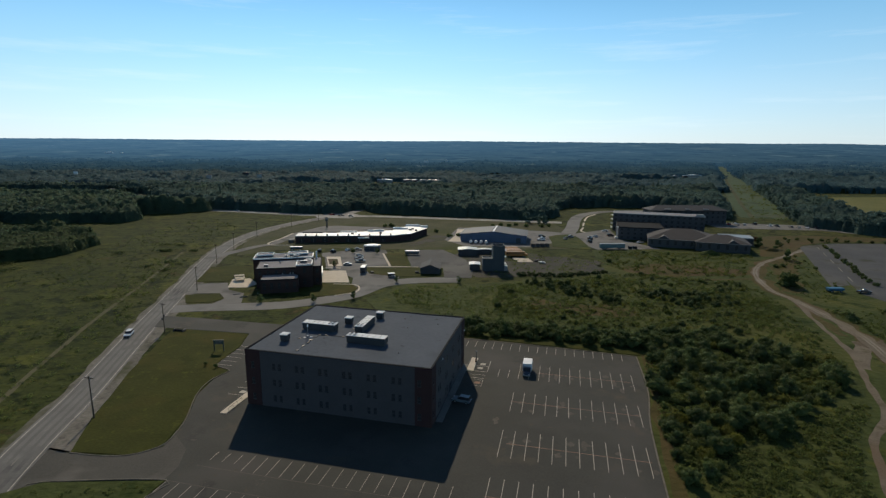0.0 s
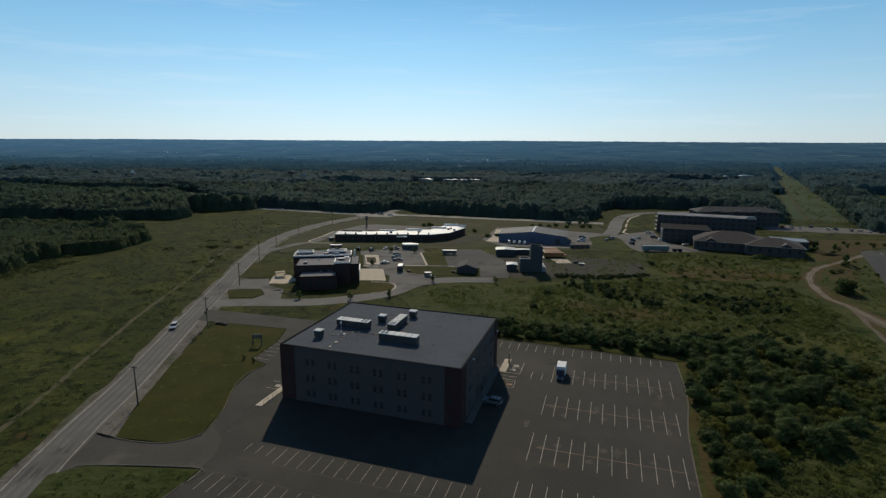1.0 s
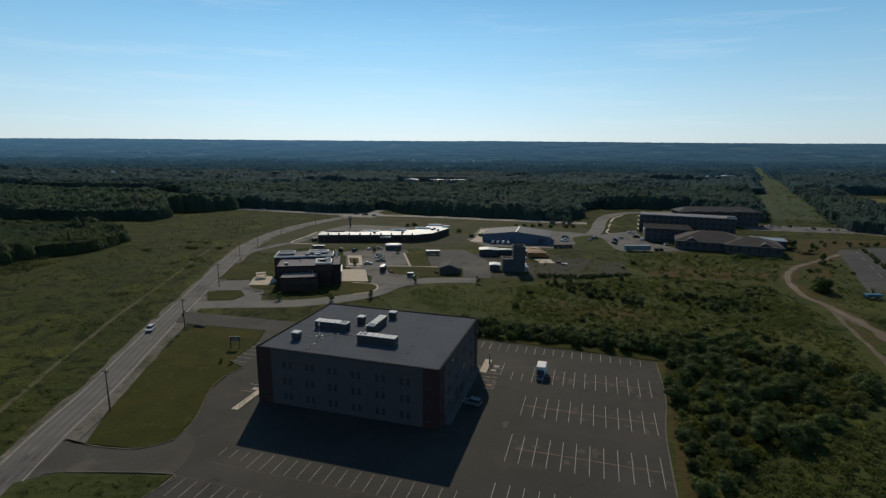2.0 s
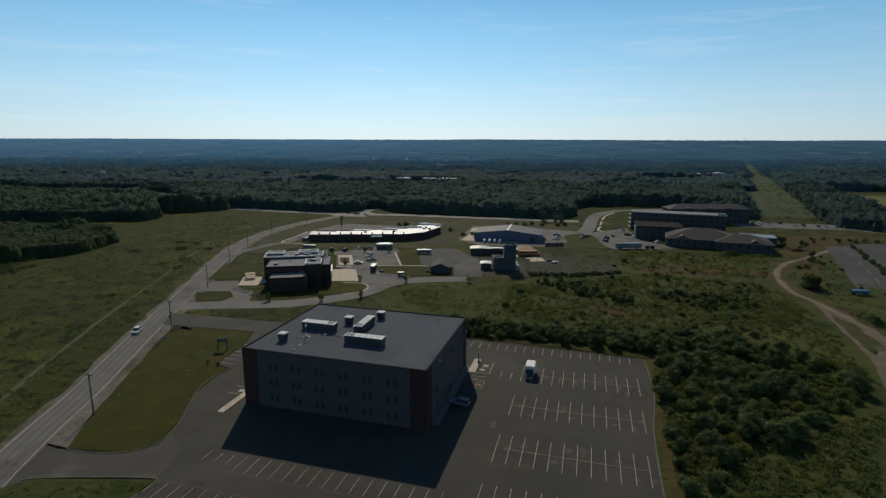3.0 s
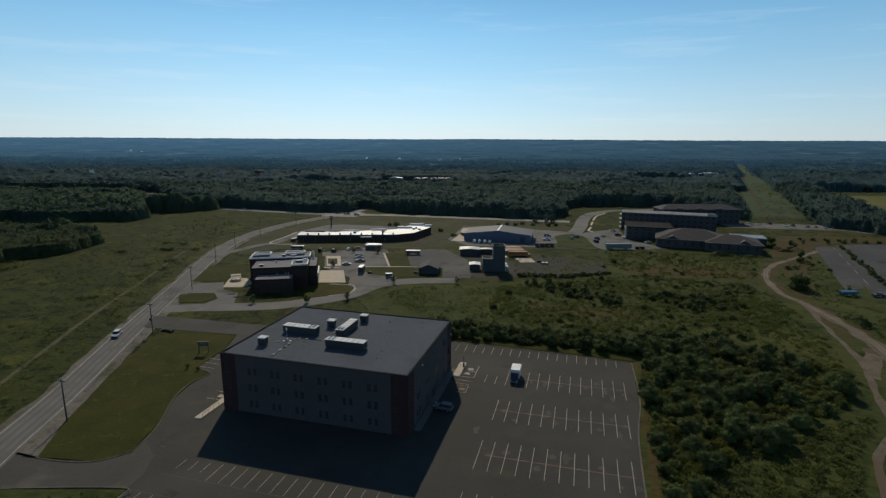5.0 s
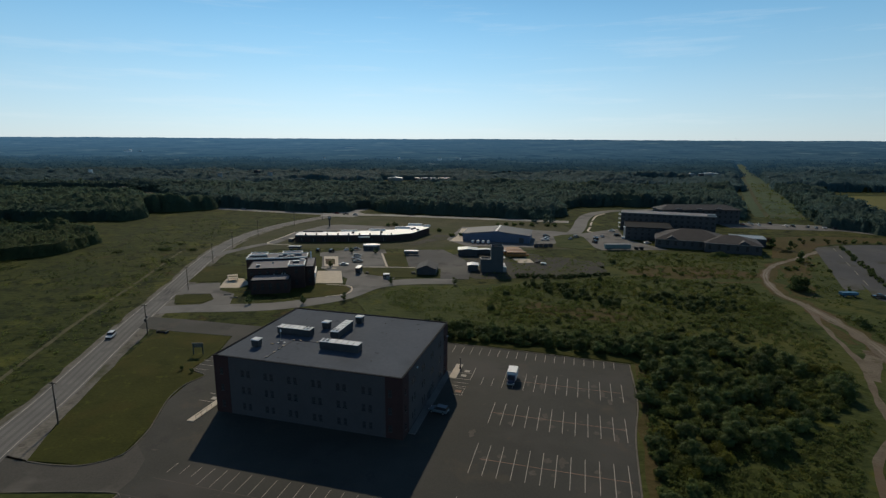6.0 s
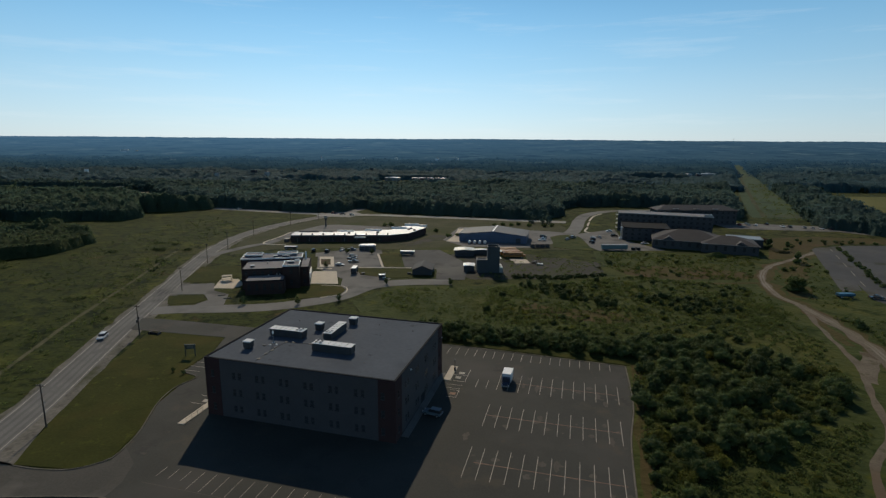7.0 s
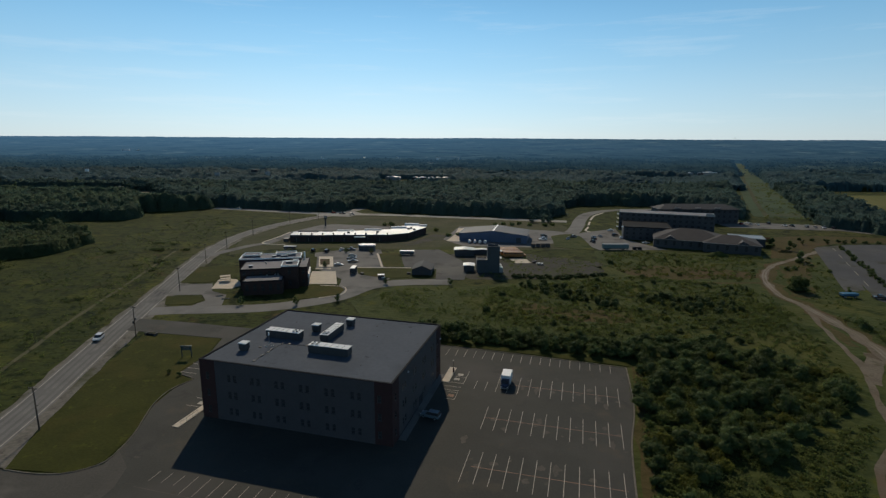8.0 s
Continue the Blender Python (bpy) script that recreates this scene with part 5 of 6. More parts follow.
for x0, x1, y in ((-19, -9, 367.2), (-8.4, -3.2, 362.4)):
    part("end_parapet", boxed(x0, x1, y, y + 1.5, 4.4, 5.8, bevel=0.2), WHITE, mall, "raised white end parapet")
part("skip", boxed(-91.5, -88.5, 326.5, 331, 0, 2.0, bevel=0.1), IRON, mall, "dark enclosure at the end wall")
pylon = thing("pylon_sign", pose(-79, 392, 0, 0, 0, 0), "tall dark pylon sign near the junction", "sign")
part("column", boxed(-0.45, 0.45, -0.3, 0.3, 0, 5.2, bevel=0.08), SIDING, pylon)
part("cap", boxed(-1.1, 1.1, -0.45, 0.45, 5.2, 7.8, bevel=0.1), SIDING, pylon)
part("panel", boxed(-0.9, 0.9, -0.49, -0.45, 6.3, 7.4), GALV, pylon)

# blue hall with a wide low gable
hall = thing("blue_hall", pose(18.4, 337.6, 0.05, 0, 0, -12.5), "wide blue sheet metal hall with a low gable roof", "building")
bm = profile(bmesh.new(), [(0, 0), (0, 4.6), (21.5, 6.9), (42.5, 4.7), (42.5, 0)], 0, 24)
part("body", bm, BLUEMETAL, hall, "blue sheet walls")
for s, (x0, z0, x1, z1) in enumerate(((-0.5, 4.6, 21.5, 6.96), (21.5, 6.96, 43.0, 4.7))):
    part("roof_slope", profile(bmesh.new(), [(x0, z0), (x1, z1), (x1, z1 + 0.2), (x0, z0 + 0.2)], -0.4, 24.4), BLUEROOF, hall, "grey-blue roof sheet")
part("ridge_cap", boxed(21.0, 22.0, -0.4, 24.4, 7.05, 7.3), WHITE, hall, "white ridge cap")
for k in range(14):
    part("wall_rib", boxed(1 + k * 3.05, 1.1 + k * 3.05, -0.05, 0, 0.1, 4.5), BLUEROOF, hall)
part("loading_door", boxed(36, 39, -0.06, 0, 0.1, 3.2), SIDING, hall, "dark loading door")
part("sunlit_gutter", boxed(-0.7, -0.5, -0.3, 24.3, 4.4, 4.7), GALV, hall)
structure("hall_ramp", prism(bmesh.new(), [(10, 336), (18.6, 334), (21.5, 352), (24, 386), (19, 386), (15.7, 357)], -0.2, 0.085), CONCRETE, "pale concrete ramp beside the blue hall", "ramp")
for k in range(4):
    t = thing("propane_tank", pose(24.5 + 3.2 * k, 328.6 - 0.5 * k, 0.06, 0, 0, 80), "white rounded tank standing before the hall", "tank", "white tanks before the hall")
    bm = rod(bmesh.new(), (-1.5, 0, 1.2), (1.5, 0, 1.2), 0.95, sides=14)
    bmesh.ops.bevel(bm, geom=[e for e in bm.edges if len(e.link_faces) == 2 and any(len(f.verts) > 4 for f in e.link_faces)], offset=0.35, segments=2, affect="EDGES")
    part("vessel", bm, WHITE, t)
    for x in (-1, 1):
        part("saddle", boxed(x - 0.15, x + 0.15, -0.6, 0.6, 0, 0.5), KERB, t)
for k in range(4):
    t = thing("waste_container", pose(62 + 3.0 * k, 316.6 + 0.4 * k, 0.06, 0, 0, 4), "dark square waste container", "container", "containers behind the buses")
    part("bin", boxed(-1.2, 1.2, -1.0, 1.0, 0.1, 1.9, bevel=0.06), IRON, t)
    part("lid", boxed(-1.25, 1.25, -1.05, 1.05, 1.9, 2.02), BLACK, t)

# drill tower and sheds in the yard
tower = thing("drill_tower", pose(0, 0, 0), "tall windowless grey drill tower with a lower wing", "tower")
facade(tower, 29.6, 35.4, 253.5, 259.5, 12.2, TOWERGREY)
slab_roof(tower, 29.6, 35.4, 253.5, 259.5, 12.0, ROOFING, TOWERGREY, "", 0.9)
facade(tower, 24.6, 29.58, 253.5, 259.4, 6.0, TOWERGREY)
slab_roof(tower, 24.6, 29.58, 253.5, 259.4, 6.0, ROOFING, TOWERGREY, "", 0.4)
part("stair", boxed(35.45, 37.2, 254, 258, 0, 2.4), GALV, tower, "pale outside stair")
for z in (3.4, 6.8, 10.2):
    part("landing", boxed(35.4, 36.6, 254.5, 258.5, z, z + 0.12), GALV, tower)


def shed(name, x, y, turn, w, d, h, rise, walls, roofing, label):
    t = thing(name, pose(x, y, 0.02, 0, 0, turn), label, "shed")
    part("body", profile(bmesh.new(), [(-w / 2, 0), (-w / 2, h), (0, h + rise), (w / 2, h), (w / 2, 0)], 0, d), walls, t)
    for s in (-1, 1):
        e = w / 2 + 0.35
        pts = [(s * e, h - 0.12), (0, h + rise + 0.04), (0, h + rise + 0.22), (s * e, h + 0.06)]
        part("roof_slope", profile(bmesh.new(), pts, -0.35, d + 0.35), roofing, t)
    part("door", boxed(-w * 0.15, w * 0.15, -0.05, 0, 0, h * 0.72), IRON, t)
    return t


shed("storage_shed", -1.8, 248.0, -4, 9.2, 12, 2.6, 1.8, SIDING, GREYROOF, "dark grey gabled storage shed in the yard")
shed("low_shed", 19.8, 291, -3, 10.5, 7.5, 3.4, 0.3, SIDING, GALV, "low dark shed with a pale flat roof")
shed("long_shed", 30.5, 296, -3, 13.0, 3.5, 2.4, 0.2, SIDING, GALV, "long low dark shed with a pale roof")
shed("small_shed", 20.8, 255.5, -3, 5.0, 5.5, 3.0, 0.15, SIDING, WHITEROOF, "small shed with a bright white roof")
pad = structure("concrete_pad", prism(bmesh.new(), [(44, 285), (53, 285), (54, 274.5), (46, 274)], -0.1, 0.16), CONCRETE, "pale concrete pad beside the buses", "pad")
for k, (x, y) in enumerate(((55.6, 274.6), (57.5, 271.2), (56.8, 277), (59, 270.6), (-30, 249), (-19, 240.5), (-8, 249.5))):
    t = thing("scrap_crate", pose(x, y, 0.05, 0, 0, 30 * k), "weathered pale crate lying in the yard", "crate", "crates in the yards")
    part("crate", boxed(-0.9, 0.9, -0.6, 0.6, 0, 0.8, bevel=0.05), GALV if k % 2 else POLEWOOD, t)
    part("crate_lid", boxed(-0.95, 0.95, -0.65, 0.65, 0.8, 0.88), WHITE if k % 2 else SIDING, t)
trailer("dock_trailer", pose(-80.8, 306.8, 0.06, 0, 0, 0), 7.2, 1.9, SIDING, WHITE, "dark trailer with a white roof behind the civic building", "trailer", 2.6)
trailer("utility_trailer", pose(-20.0, 241.2, 0.06, 0, 0, 10), 3.0, 2.0, SIDING, WHITE, "small dark cargo trailer with a white roof", "trailer", 2.0)
van = trailer("delivery_van", pose(-34.4, 251.4, 0.06, 0, 0, 88), 6.0, 3.0, SIDING, WHITE, "dark delivery van with a white roof", "van", 2.3)

# flats and the long low house
for x, y in ((120.9, 311.6), (123.9, 311.8)):
    t = thing("refuse_bin", pose(x, y, 0.06, 0, 0, 3), "dark green refuse bin beside the trailer", "bin", "refuse bins by the flats")
    part("body", boxed(-1.0, 1.0, -0.8, 0.8, 0, 1.5, bevel=0.06), BLACK, t)
    part("lid", boxed(-1.05, 1.05, -0.85, 0.85, 1.5, 1.62, bevel=0.04), IRON, t)
flats = thing("apartment_block", pose(134.5, 383.5, 0, 0, 0, -21), "dark grey four-storey block of flats with a pale roof edge", "building")
facade(flats, 0, 62, 0, 16, 13.0, SIDING, 16, 4, side_bays=3, glass=1.8)
slab_roof(flats, 0, 62, 0, 16, 13.0, CIVICROOF, GALV, "grey flat roof with a pale rim", 0.15)
for k in range(4):
    slab = part("balcony", boxed(-1.6, 0, 3, 7, 1.6 + 3.1 * k, 1.8 + 3.1 * k), WHITE, flats, "pale balcony slab")
    part("balcony_rail", boxed(-1.62, -1.56, 3, 7, 1.8 + 3.1 * k, 2.7 + 3.1 * k), WHITE, slab, "white balcony rail")
part("roof_sign", boxed(56, 61.5, 1.0, 1.5, 13.1, 14.4, bevel=0.05), GALV, flats, "pale plant screen on the roof")
wing = thing("flats_wing", pose(125.6, 345.5, 0, 0, 0, -16), "dark grey three-storey wing with a flat roof", "building")
facade(wing, 0, 29, 0, 28, 8.2, SIDING, 7, 3, side_bays=5, glass=1.6)
slab_roof(wing, 0, 29, 0, 28, 8.2, COPING, COPING, "dark flat roof", 0.3)
part("downpipe", rod(bmesh.new(), (-0.8, 3, 0), (-0.8, 3, 7.6), 0.25), WHITE, wing, "white downpipe")
part("pipe_hood", boxed(-1.6, 0.4, 2.2, 3.8, 7.6, 8.2, bevel=0.2), WHITE, wing, "white hood")
part("pipe_base", boxed(-2.2, 0.0, 1.6, 4.0, 0, 1.3, bevel=0.3), WHITE, wing, "white housing at the foot of the pipe")
back_flats = thing("rear_block", pose(0, 0, 0), "dark shingled block behind the flats", "building")
facade(back_flats, 176, 238, 415, 431, 11.0, SIDING, 14, 3, side_bays=3, glass=1.8)
part("hip_roof", prism(bmesh.new(), [(175, 414), (239, 414), (239, 432), (175, 432)], 11.0, 11.3), GREYROOF, back_flats)
bm = bmesh.new()
lo = [bm.verts.new(p) for p in ((175.5, 414.5, 11.31), (238.5, 414.5, 11.31), (238.5, 431.5, 11.31), (175.5, 431.5, 11.31))]
hi = [bm.verts.new(p) for p in ((184, 423, 14.6), (230, 423, 14.6))]
for f in ((lo[0], lo[1], hi[1], hi[0]), (lo[1], lo[2], hi[1]), (lo[2], lo[3], hi[0], hi[1]), (lo[3], lo[0], hi[0]), tuple(lo[::-1])):
    bm.faces.new(f)
part("roof", bm, GREYROOF, back_flats, "grey hipped roof")
for x in (190, 206, 221):
    part("gable_trim", boxed(x - 2.2, x + 2.2, 415.2, 416, 12.0, 12.4), GALV, back_flats)

house = thing("long_house", pose(135.5, 320.5, 0, 0, 0, -21), "long single-storey grey house with a brown hipped roof", "house")


def hip(parent, x0, x1, y0, y1, z, rise, run, walls, roofing, n):
    facade(parent, x0, x1, y0, y1, z + 0.3, walls, n, 1, side_bays=3, glass=1.5)
    bm = bmesh.new()
    e = 0.7
    a = [bm.verts.new(p) for p in ((x0 - e, y0 - e, z), (x1 + e, y0 - e, z), (x1 + e, y1 + e, z), (x0 - e, y1 + e, z))]
    r = [bm.verts.new(p) for p in ((x0 + run, (y0 + y1) / 2, z + rise), (x1 - run, (y0 + y1) / 2, z + rise))]
    for f in ((a[0], a[1], r[1], r[0]), (a[1], a[2], r[1]), (a[2], a[3], r[0], r[1]), (a[3], a[0], r[0]), tuple(a[::-1])):
        bm.faces.new(f)
    part("roof", bm, roofing, parent, "brown hipped shingle roof")
    part("gutter", boxed(x0 - e, x1 + e, y0 - e - 0.12, y0 - e, z - 0.12, z + 0.05), GALV, parent)


hip(house, 0, 41, 0, 28, 5.2, 5.2, 15, SIDING, BROWNROOF, 9)
hip(house, 27, 56, -4.5, 19, 5.4, 3.6, 11, SIDING, BROWNROOF, 6)
part("flat_wing", boxed(44, 63, 24, 38, 0, 4.6), SIDING, house)
slab_roof(house, 44, 63, 24, 38, 4.9, GALV, GALV, "pale flat roof", 0.2)
for x, y in ((9, 3), (47, -1.0)):
    bm = profile(bmesh.new(), [(x - 3.6, 5.3), (x, 7.4), (x + 3.6, 5.3)], y - 3.2, y + 6)
    part("dormer", bm, SIDING, house, "dark gabled dormer")

# ---- plants ----
rng = np.random.default_rng(7)


def ball(levels):
    bm = bmesh.new()
    bmesh.ops.create_icosphere(bm, subdivisions=levels, radius=1.0)
    v = np.array([p.co[:] for p in bm.verts])
    f = np.array([[p.index for p in q.verts] for q in bm.faces])
    bm.free()
    return v, f


BALL1, BALL2 = ball(1), ball(2)


def leaves(centres, normals, size):
    """Small bent leaf clumps, two triangles each."""
    n = len(centres)
    a = np.cross(normals, rng.normal(size=(n, 3)))
    a /= np.linalg.norm(a, axis=1, keepdims=True) + 1e-9
    c = np.cross(normals, a)
    s = size * rng.uniform(0.55, 1.3, (n, 1))
    fold = normals * s * rng.uniform(-0.35, 0.35, (n, 1))
    v = np.stack([centres - a * s + fold, centres - c * s * 0.7, centres + a * s + fold, centres + c * s * 0.7], 1).reshape(-1, 3)
    i = np.arange(n)[:, None] * 4
    return v, np.concatenate([i + [0, 1, 3], i + [1, 2, 3]])


def join(pieces):
    vs, fs, k = [], [], 0
    for v, f in pieces:
        vs.append(v)
        fs.append(f + k)
        k += len(v)
    return np.concatenate(vs), np.concatenate(fs)


def crown(height, radius, lobes, n, size, low=0.12, pointed=False, core=0.62):
    """A ragged crown of several leafy lobes with gaps between them."""
    pieces = []
    for k in range(lobes):
        if pointed:
            h = (k + 0.5) / lobes
            r = radius * (1.05 - h) * rng.uniform(0.7, 1.0)
            c = np.array([rng.normal(0, 0.12 * radius), rng.normal(0, 0.12 * radius), height * (low + (1 - low) * h)])
            squash = np.array([r, r, height / lobes * 1.0])
        else:
            a, d = rng.uniform(0, math.tau), radius * 0.62 * math.sqrt(rng.uniform(0, 1))
            h = rng.uniform(0.2, 1.0) * (1 - 0.35 * (d / radius) ** 2)
            r = radius * rng.uniform(0.34, 0.58)
            c = np.array([d * math.cos(a), d * math.sin(a), max(height * h - r * 0.7, height * low + r * 0.4)])
            squash = np.array([r, r, r * rng.uniform(0.7, 1.0)])
        v, f = BALL1
        if core:
            pieces.append((v * squash * core * rng.uniform(0.75, 1.15, (len(v), 1)) + c, f))
        m = n // lobes
        d = rng.normal(size=(m, 3))
        d[:, 2] = np.abs(d[:, 2]) * rng.choice([1, 1, 1, -1], m)
        d /= np.linalg.norm(d, axis=1, keepdims=True)
        p = d * squash * rng.uniform(0.5 if core < 0.75 else 0.66, 1.28, (m, 1)) + c
        q = d + rng.normal(scale=0.55 if core < 0.75 else 0.42, size=(m, 3))
        q /= np.linalg.norm(q, axis=1, keepdims=True)
        pieces.append(leaves(p, q, size))
    v, f = join(pieces)
    v[:, 2] = np.maximum(v[:, 2], 0.05)
    return v, f


def stems(height, radius, n, thick):
    bm = bmesh.new()
    for k in range(n):
        a = k * math.tau / n + rng.uniform(-0.4, 0.4)
        d = radius * rng.uniform(0.15, 0.5)
        mid = (0.35 * d * math.cos(a), 0.35 * d * math.sin(a), height * 0.35)
        rod(bm, (0.05 * math.cos(a), 0.05 * math.sin(a), -0.1), mid, thick, thick * 0.7, 6)
        rod(bm, mid, (d * math.cos(a), d * math.sin(a), height * 0.75), thick * 0.7, thick * 0.3, 6)
    return bm


def plant(name, m, height, radius, lobes, n, size, leaf, stem_count, thick, label, category, group, pointed=False, core=0.62):
    t = thing(name, m, label, category, group)
    part("trunk", stems(height, radius, max(stem_count, 1), thick), BARK, t)
    v, f = crown(height, radius, lobes, n, size, pointed=pointed, core=core)
    me = from_arrays("crown", v, f, leaf)
    me.polygons.foreach_set("use_smooth", [True] * len(me.polygons))
    ob = new("crown", me)
    ob.parent = t
    return t


def clear_of(x, y, line, gap):
    return all((x - a) ** 2 + (y - c) ** 2 > gap * gap for a, c in line)


TRACK = [(p.x, p.y) for p in smooth_line(TRAIL, 2.0)] + [(p.x, p.y) for p in smooth_line(FORK, 2.0)]


def scatter(poly, count, gap, tries=60):
    """Places inside an outline, at least gap apart from one another."""
    xs, ys = [p[0] for p in poly], [p[1] for p in poly]
    got = []
    for _ in range(count * tries):
        if len(got) >= count:
            break
        x, y = rng.uniform(min(xs), max(xs)), rng.uniform(min(ys), max(ys))
        if inside(poly, x, y) and clear_of(x, y, got, gap) and clear_of(x, y, TRACK, 3.4):
            got.append((x, y))
    return got


LOOKS = []
for k in range(8):
    h, r = ((4.2, 2.9), (3.4, 2.6), (5.0, 3.0), (2.8, 2.4), (4.6, 3.5), (3.8, 2.3), (2.4, 2.0), (2.0, 2.2))[k]
    LOOKS.append((h, r, LEAF if k not in (3, 6, 7) else LEAFGOLD if k == 7 else LEAFLIGHT))
THICKET = [(66, 149), (61, 140), (56, 122), (51, 106), (47, 92), (45, 84), (51, 84), (58, 95), (68, 99), (76, 102), (88, 112), (104, 120), (113, 132), (116, 142), (104, 152), (84, 156)]
HEDGE = [(-10, 168.8), (12, 164.6), (64, 151), (84, 156), (100, 154), (94, 165), (66, 162), (14, 174), (-8, 178)]
OPEN = [(50, 82), (59, 94), (76, 101), (90, 110), (106, 116), (112, 112), (102, 90), (88, 56), (40, 56), (44, 74)]
VERGEFIELD = [(106, 122), (114, 130), (118, 142), (124, 152), (130, 168), (136, 186), (142, 204), (132, 212), (120, 196), (110, 168), (102, 156)]
ROUGH = [(-73, 86), (-53, 86.5), (-58, 66), (-63, 48), (-69, 48), (-74, 64), (-77, 82)]
MIDFIELD = [(20, 186), (66, 168), (100, 162), (122, 172), (134, 190), (142, 212), (140, 232), (100, 248), (60, 236), (30, 226)]
FARFIELD = [(92, 258), (112, 248), (150, 240), (162, 262), (184, 290), (150, 300), (128, 304), (98, 300)]
EASTSIDE = [(154, 196), (170, 205), (182, 222), (205, 275), (222, 300), (204, 290), (176, 262), (164, 245), (156, 225)]
FARSIDE = [(150, 190), (150, 170), (140, 140), (126, 110), (160, 100), (220, 150), (190, 190)]
BAND = [(40, 230), (52, 233), (64, 222), (80, 205), (72, 199), (56, 211)]
BRAKE = [(86, 214), (112, 213), (121, 197), (100, 191)]
BERM = [(40, 243), (62, 241), (86, 249), (86, 253), (62, 246), (42, 249)]
def dotted(rows):
    """Places (x, y, look, scale) for rows of outline, count, spacing, looks and scale."""
    return [(x, y, int(rng.choice(ks)), size * rng.uniform(0.7, 1.2)) for poly, n, gap, ks, size in rows for x, y in scatter(poly, n, gap)]


spots = dotted(((THICKET, 112, 3.3, (0, 1, 2, 4, 5, 0, 2, 4, 3, 6, 7, 3), 0.94), (HEDGE, 112, 2.3, (0, 1, 4, 1, 5, 2), 0.84), (OPEN, 8, 4.0, (3, 6, 1, 7), 0.5), (EASTSIDE, 9, 5.0, (3, 1, 6, 5), 0.55), (FARSIDE, 14, 5.0, (0, 1, 4, 2), 0.8)))
masters = {}
for x, y, k, size in spots:
    h, r, leaf = LOOKS[k]
    tone = "dark green" if leaf is LEAF else "yellow-green flowering" if leaf is LEAFGOLD else "pale green"
    if k not in masters:
        masters[k] = plant("shrub", pose(x, y, 0), h, r, 12, 1150, 0.17, leaf, 4, 0.07, f"bushy {tone} shrub growing in the rough grass", "shrub", "shrubs in the scrub", core=0.78)
        continue
    ob = copy_thing(masters[k], pose(x, y, 0))
    ob.matrix_basis = pose(x, y, 0, 0, 0, rng.uniform(0, 360)) @ Matrix.Scale(size, 4)


def stuff(name, pieces, material, label, category):
    v, f = join(pieces)
    return tagged(new(name, from_arrays(name, v, f, material)), label, category, kind="stuff")


def many(templates, places):
    """Copies of leafy templates at (x, y, z, turn, scale), as arrays."""
    pieces = []
    pick = rng.integers(0, len(templates), len(places))
    places = np.asarray(places)
    for k, (v, f) in enumerate(templates):
        p = places[pick == k]
        if not len(p):
            continue
        c, s = np.cos(p[:, 3])[:, None], np.sin(p[:, 3])[:, None]
        x, y, z = v[:, 0], v[:, 1], v[:, 2]
        q = np.stack([(x * c - y * s), (x * s + y * c), np.broadcast_to(z, (len(p), len(z)))], 2) * p[:, 4][:, None, None] + p[:, None, :3]
        pieces.append((q.reshape(-1, 3), (f[None] + (np.arange(len(p)) * len(v))[:, None, None]).reshape(-1, 3)))
    return pieces


def field_of(poly, count, lo, hi, keep=3.0):
    xs, ys = [p[0] for p in poly], [p[1] for p in poly]
    got = []
    track = np.array(TRACK)
    while len(got) < count:
        x, y = rng.uniform(min(xs), max(xs)), rng.uniform(min(ys), max(ys))
        if inside(poly, x, y) and noise.noise((x * 0.05, y * 0.05, 5.0)) > rng.uniform(-0.7, 0.5) and ((track - (x, y)) ** 2).sum(1).min() > keep ** 2:
            got.append((x, y, 0, rng.uniform(0, math.tau), rng.uniform(lo, hi)))
    return got


brush = dotted(((THICKET, 120, 2.5, (3, 6, 3, 1), 0.62), (MIDFIELD, 60, 4.0, (3, 6, 1, 7, 1), 0.62), (BERM, 70, 1.1, (0, 1, 4), 0.4), (BAND, 28, 2.8, (0, 1, 5, 1), 0.75), (BRAKE, 28, 3.0, (0, 1, 4, 1), 0.75), (FARFIELD, 12, 6.0, (3, 6, 1, 0), 0.6)))
for leaf, kinds, label in ((LEAF, (0, 1, 2, 4, 5), "dark green brush between the shrubs and in the field"), (LEAFLIGHT, (3, 6), "pale green brush between the shrubs"), (LEAFGOLD, (7,), "yellow-green flowering brush in the field")):
    pieces = []
    for k in kinds:
        rows = [(x, y, 0, rng.uniform(0, math.tau), size) for x, y, look_of, size in brush if look_of == k]
        if rows:
            pieces += many([crown(LOOKS[k][0], LOOKS[k][1], 9, 420, 0.2, core=0.78) for _ in range(2)], rows)
    if pieces:
        stuff("brush", pieces, leaf, label, "brush")

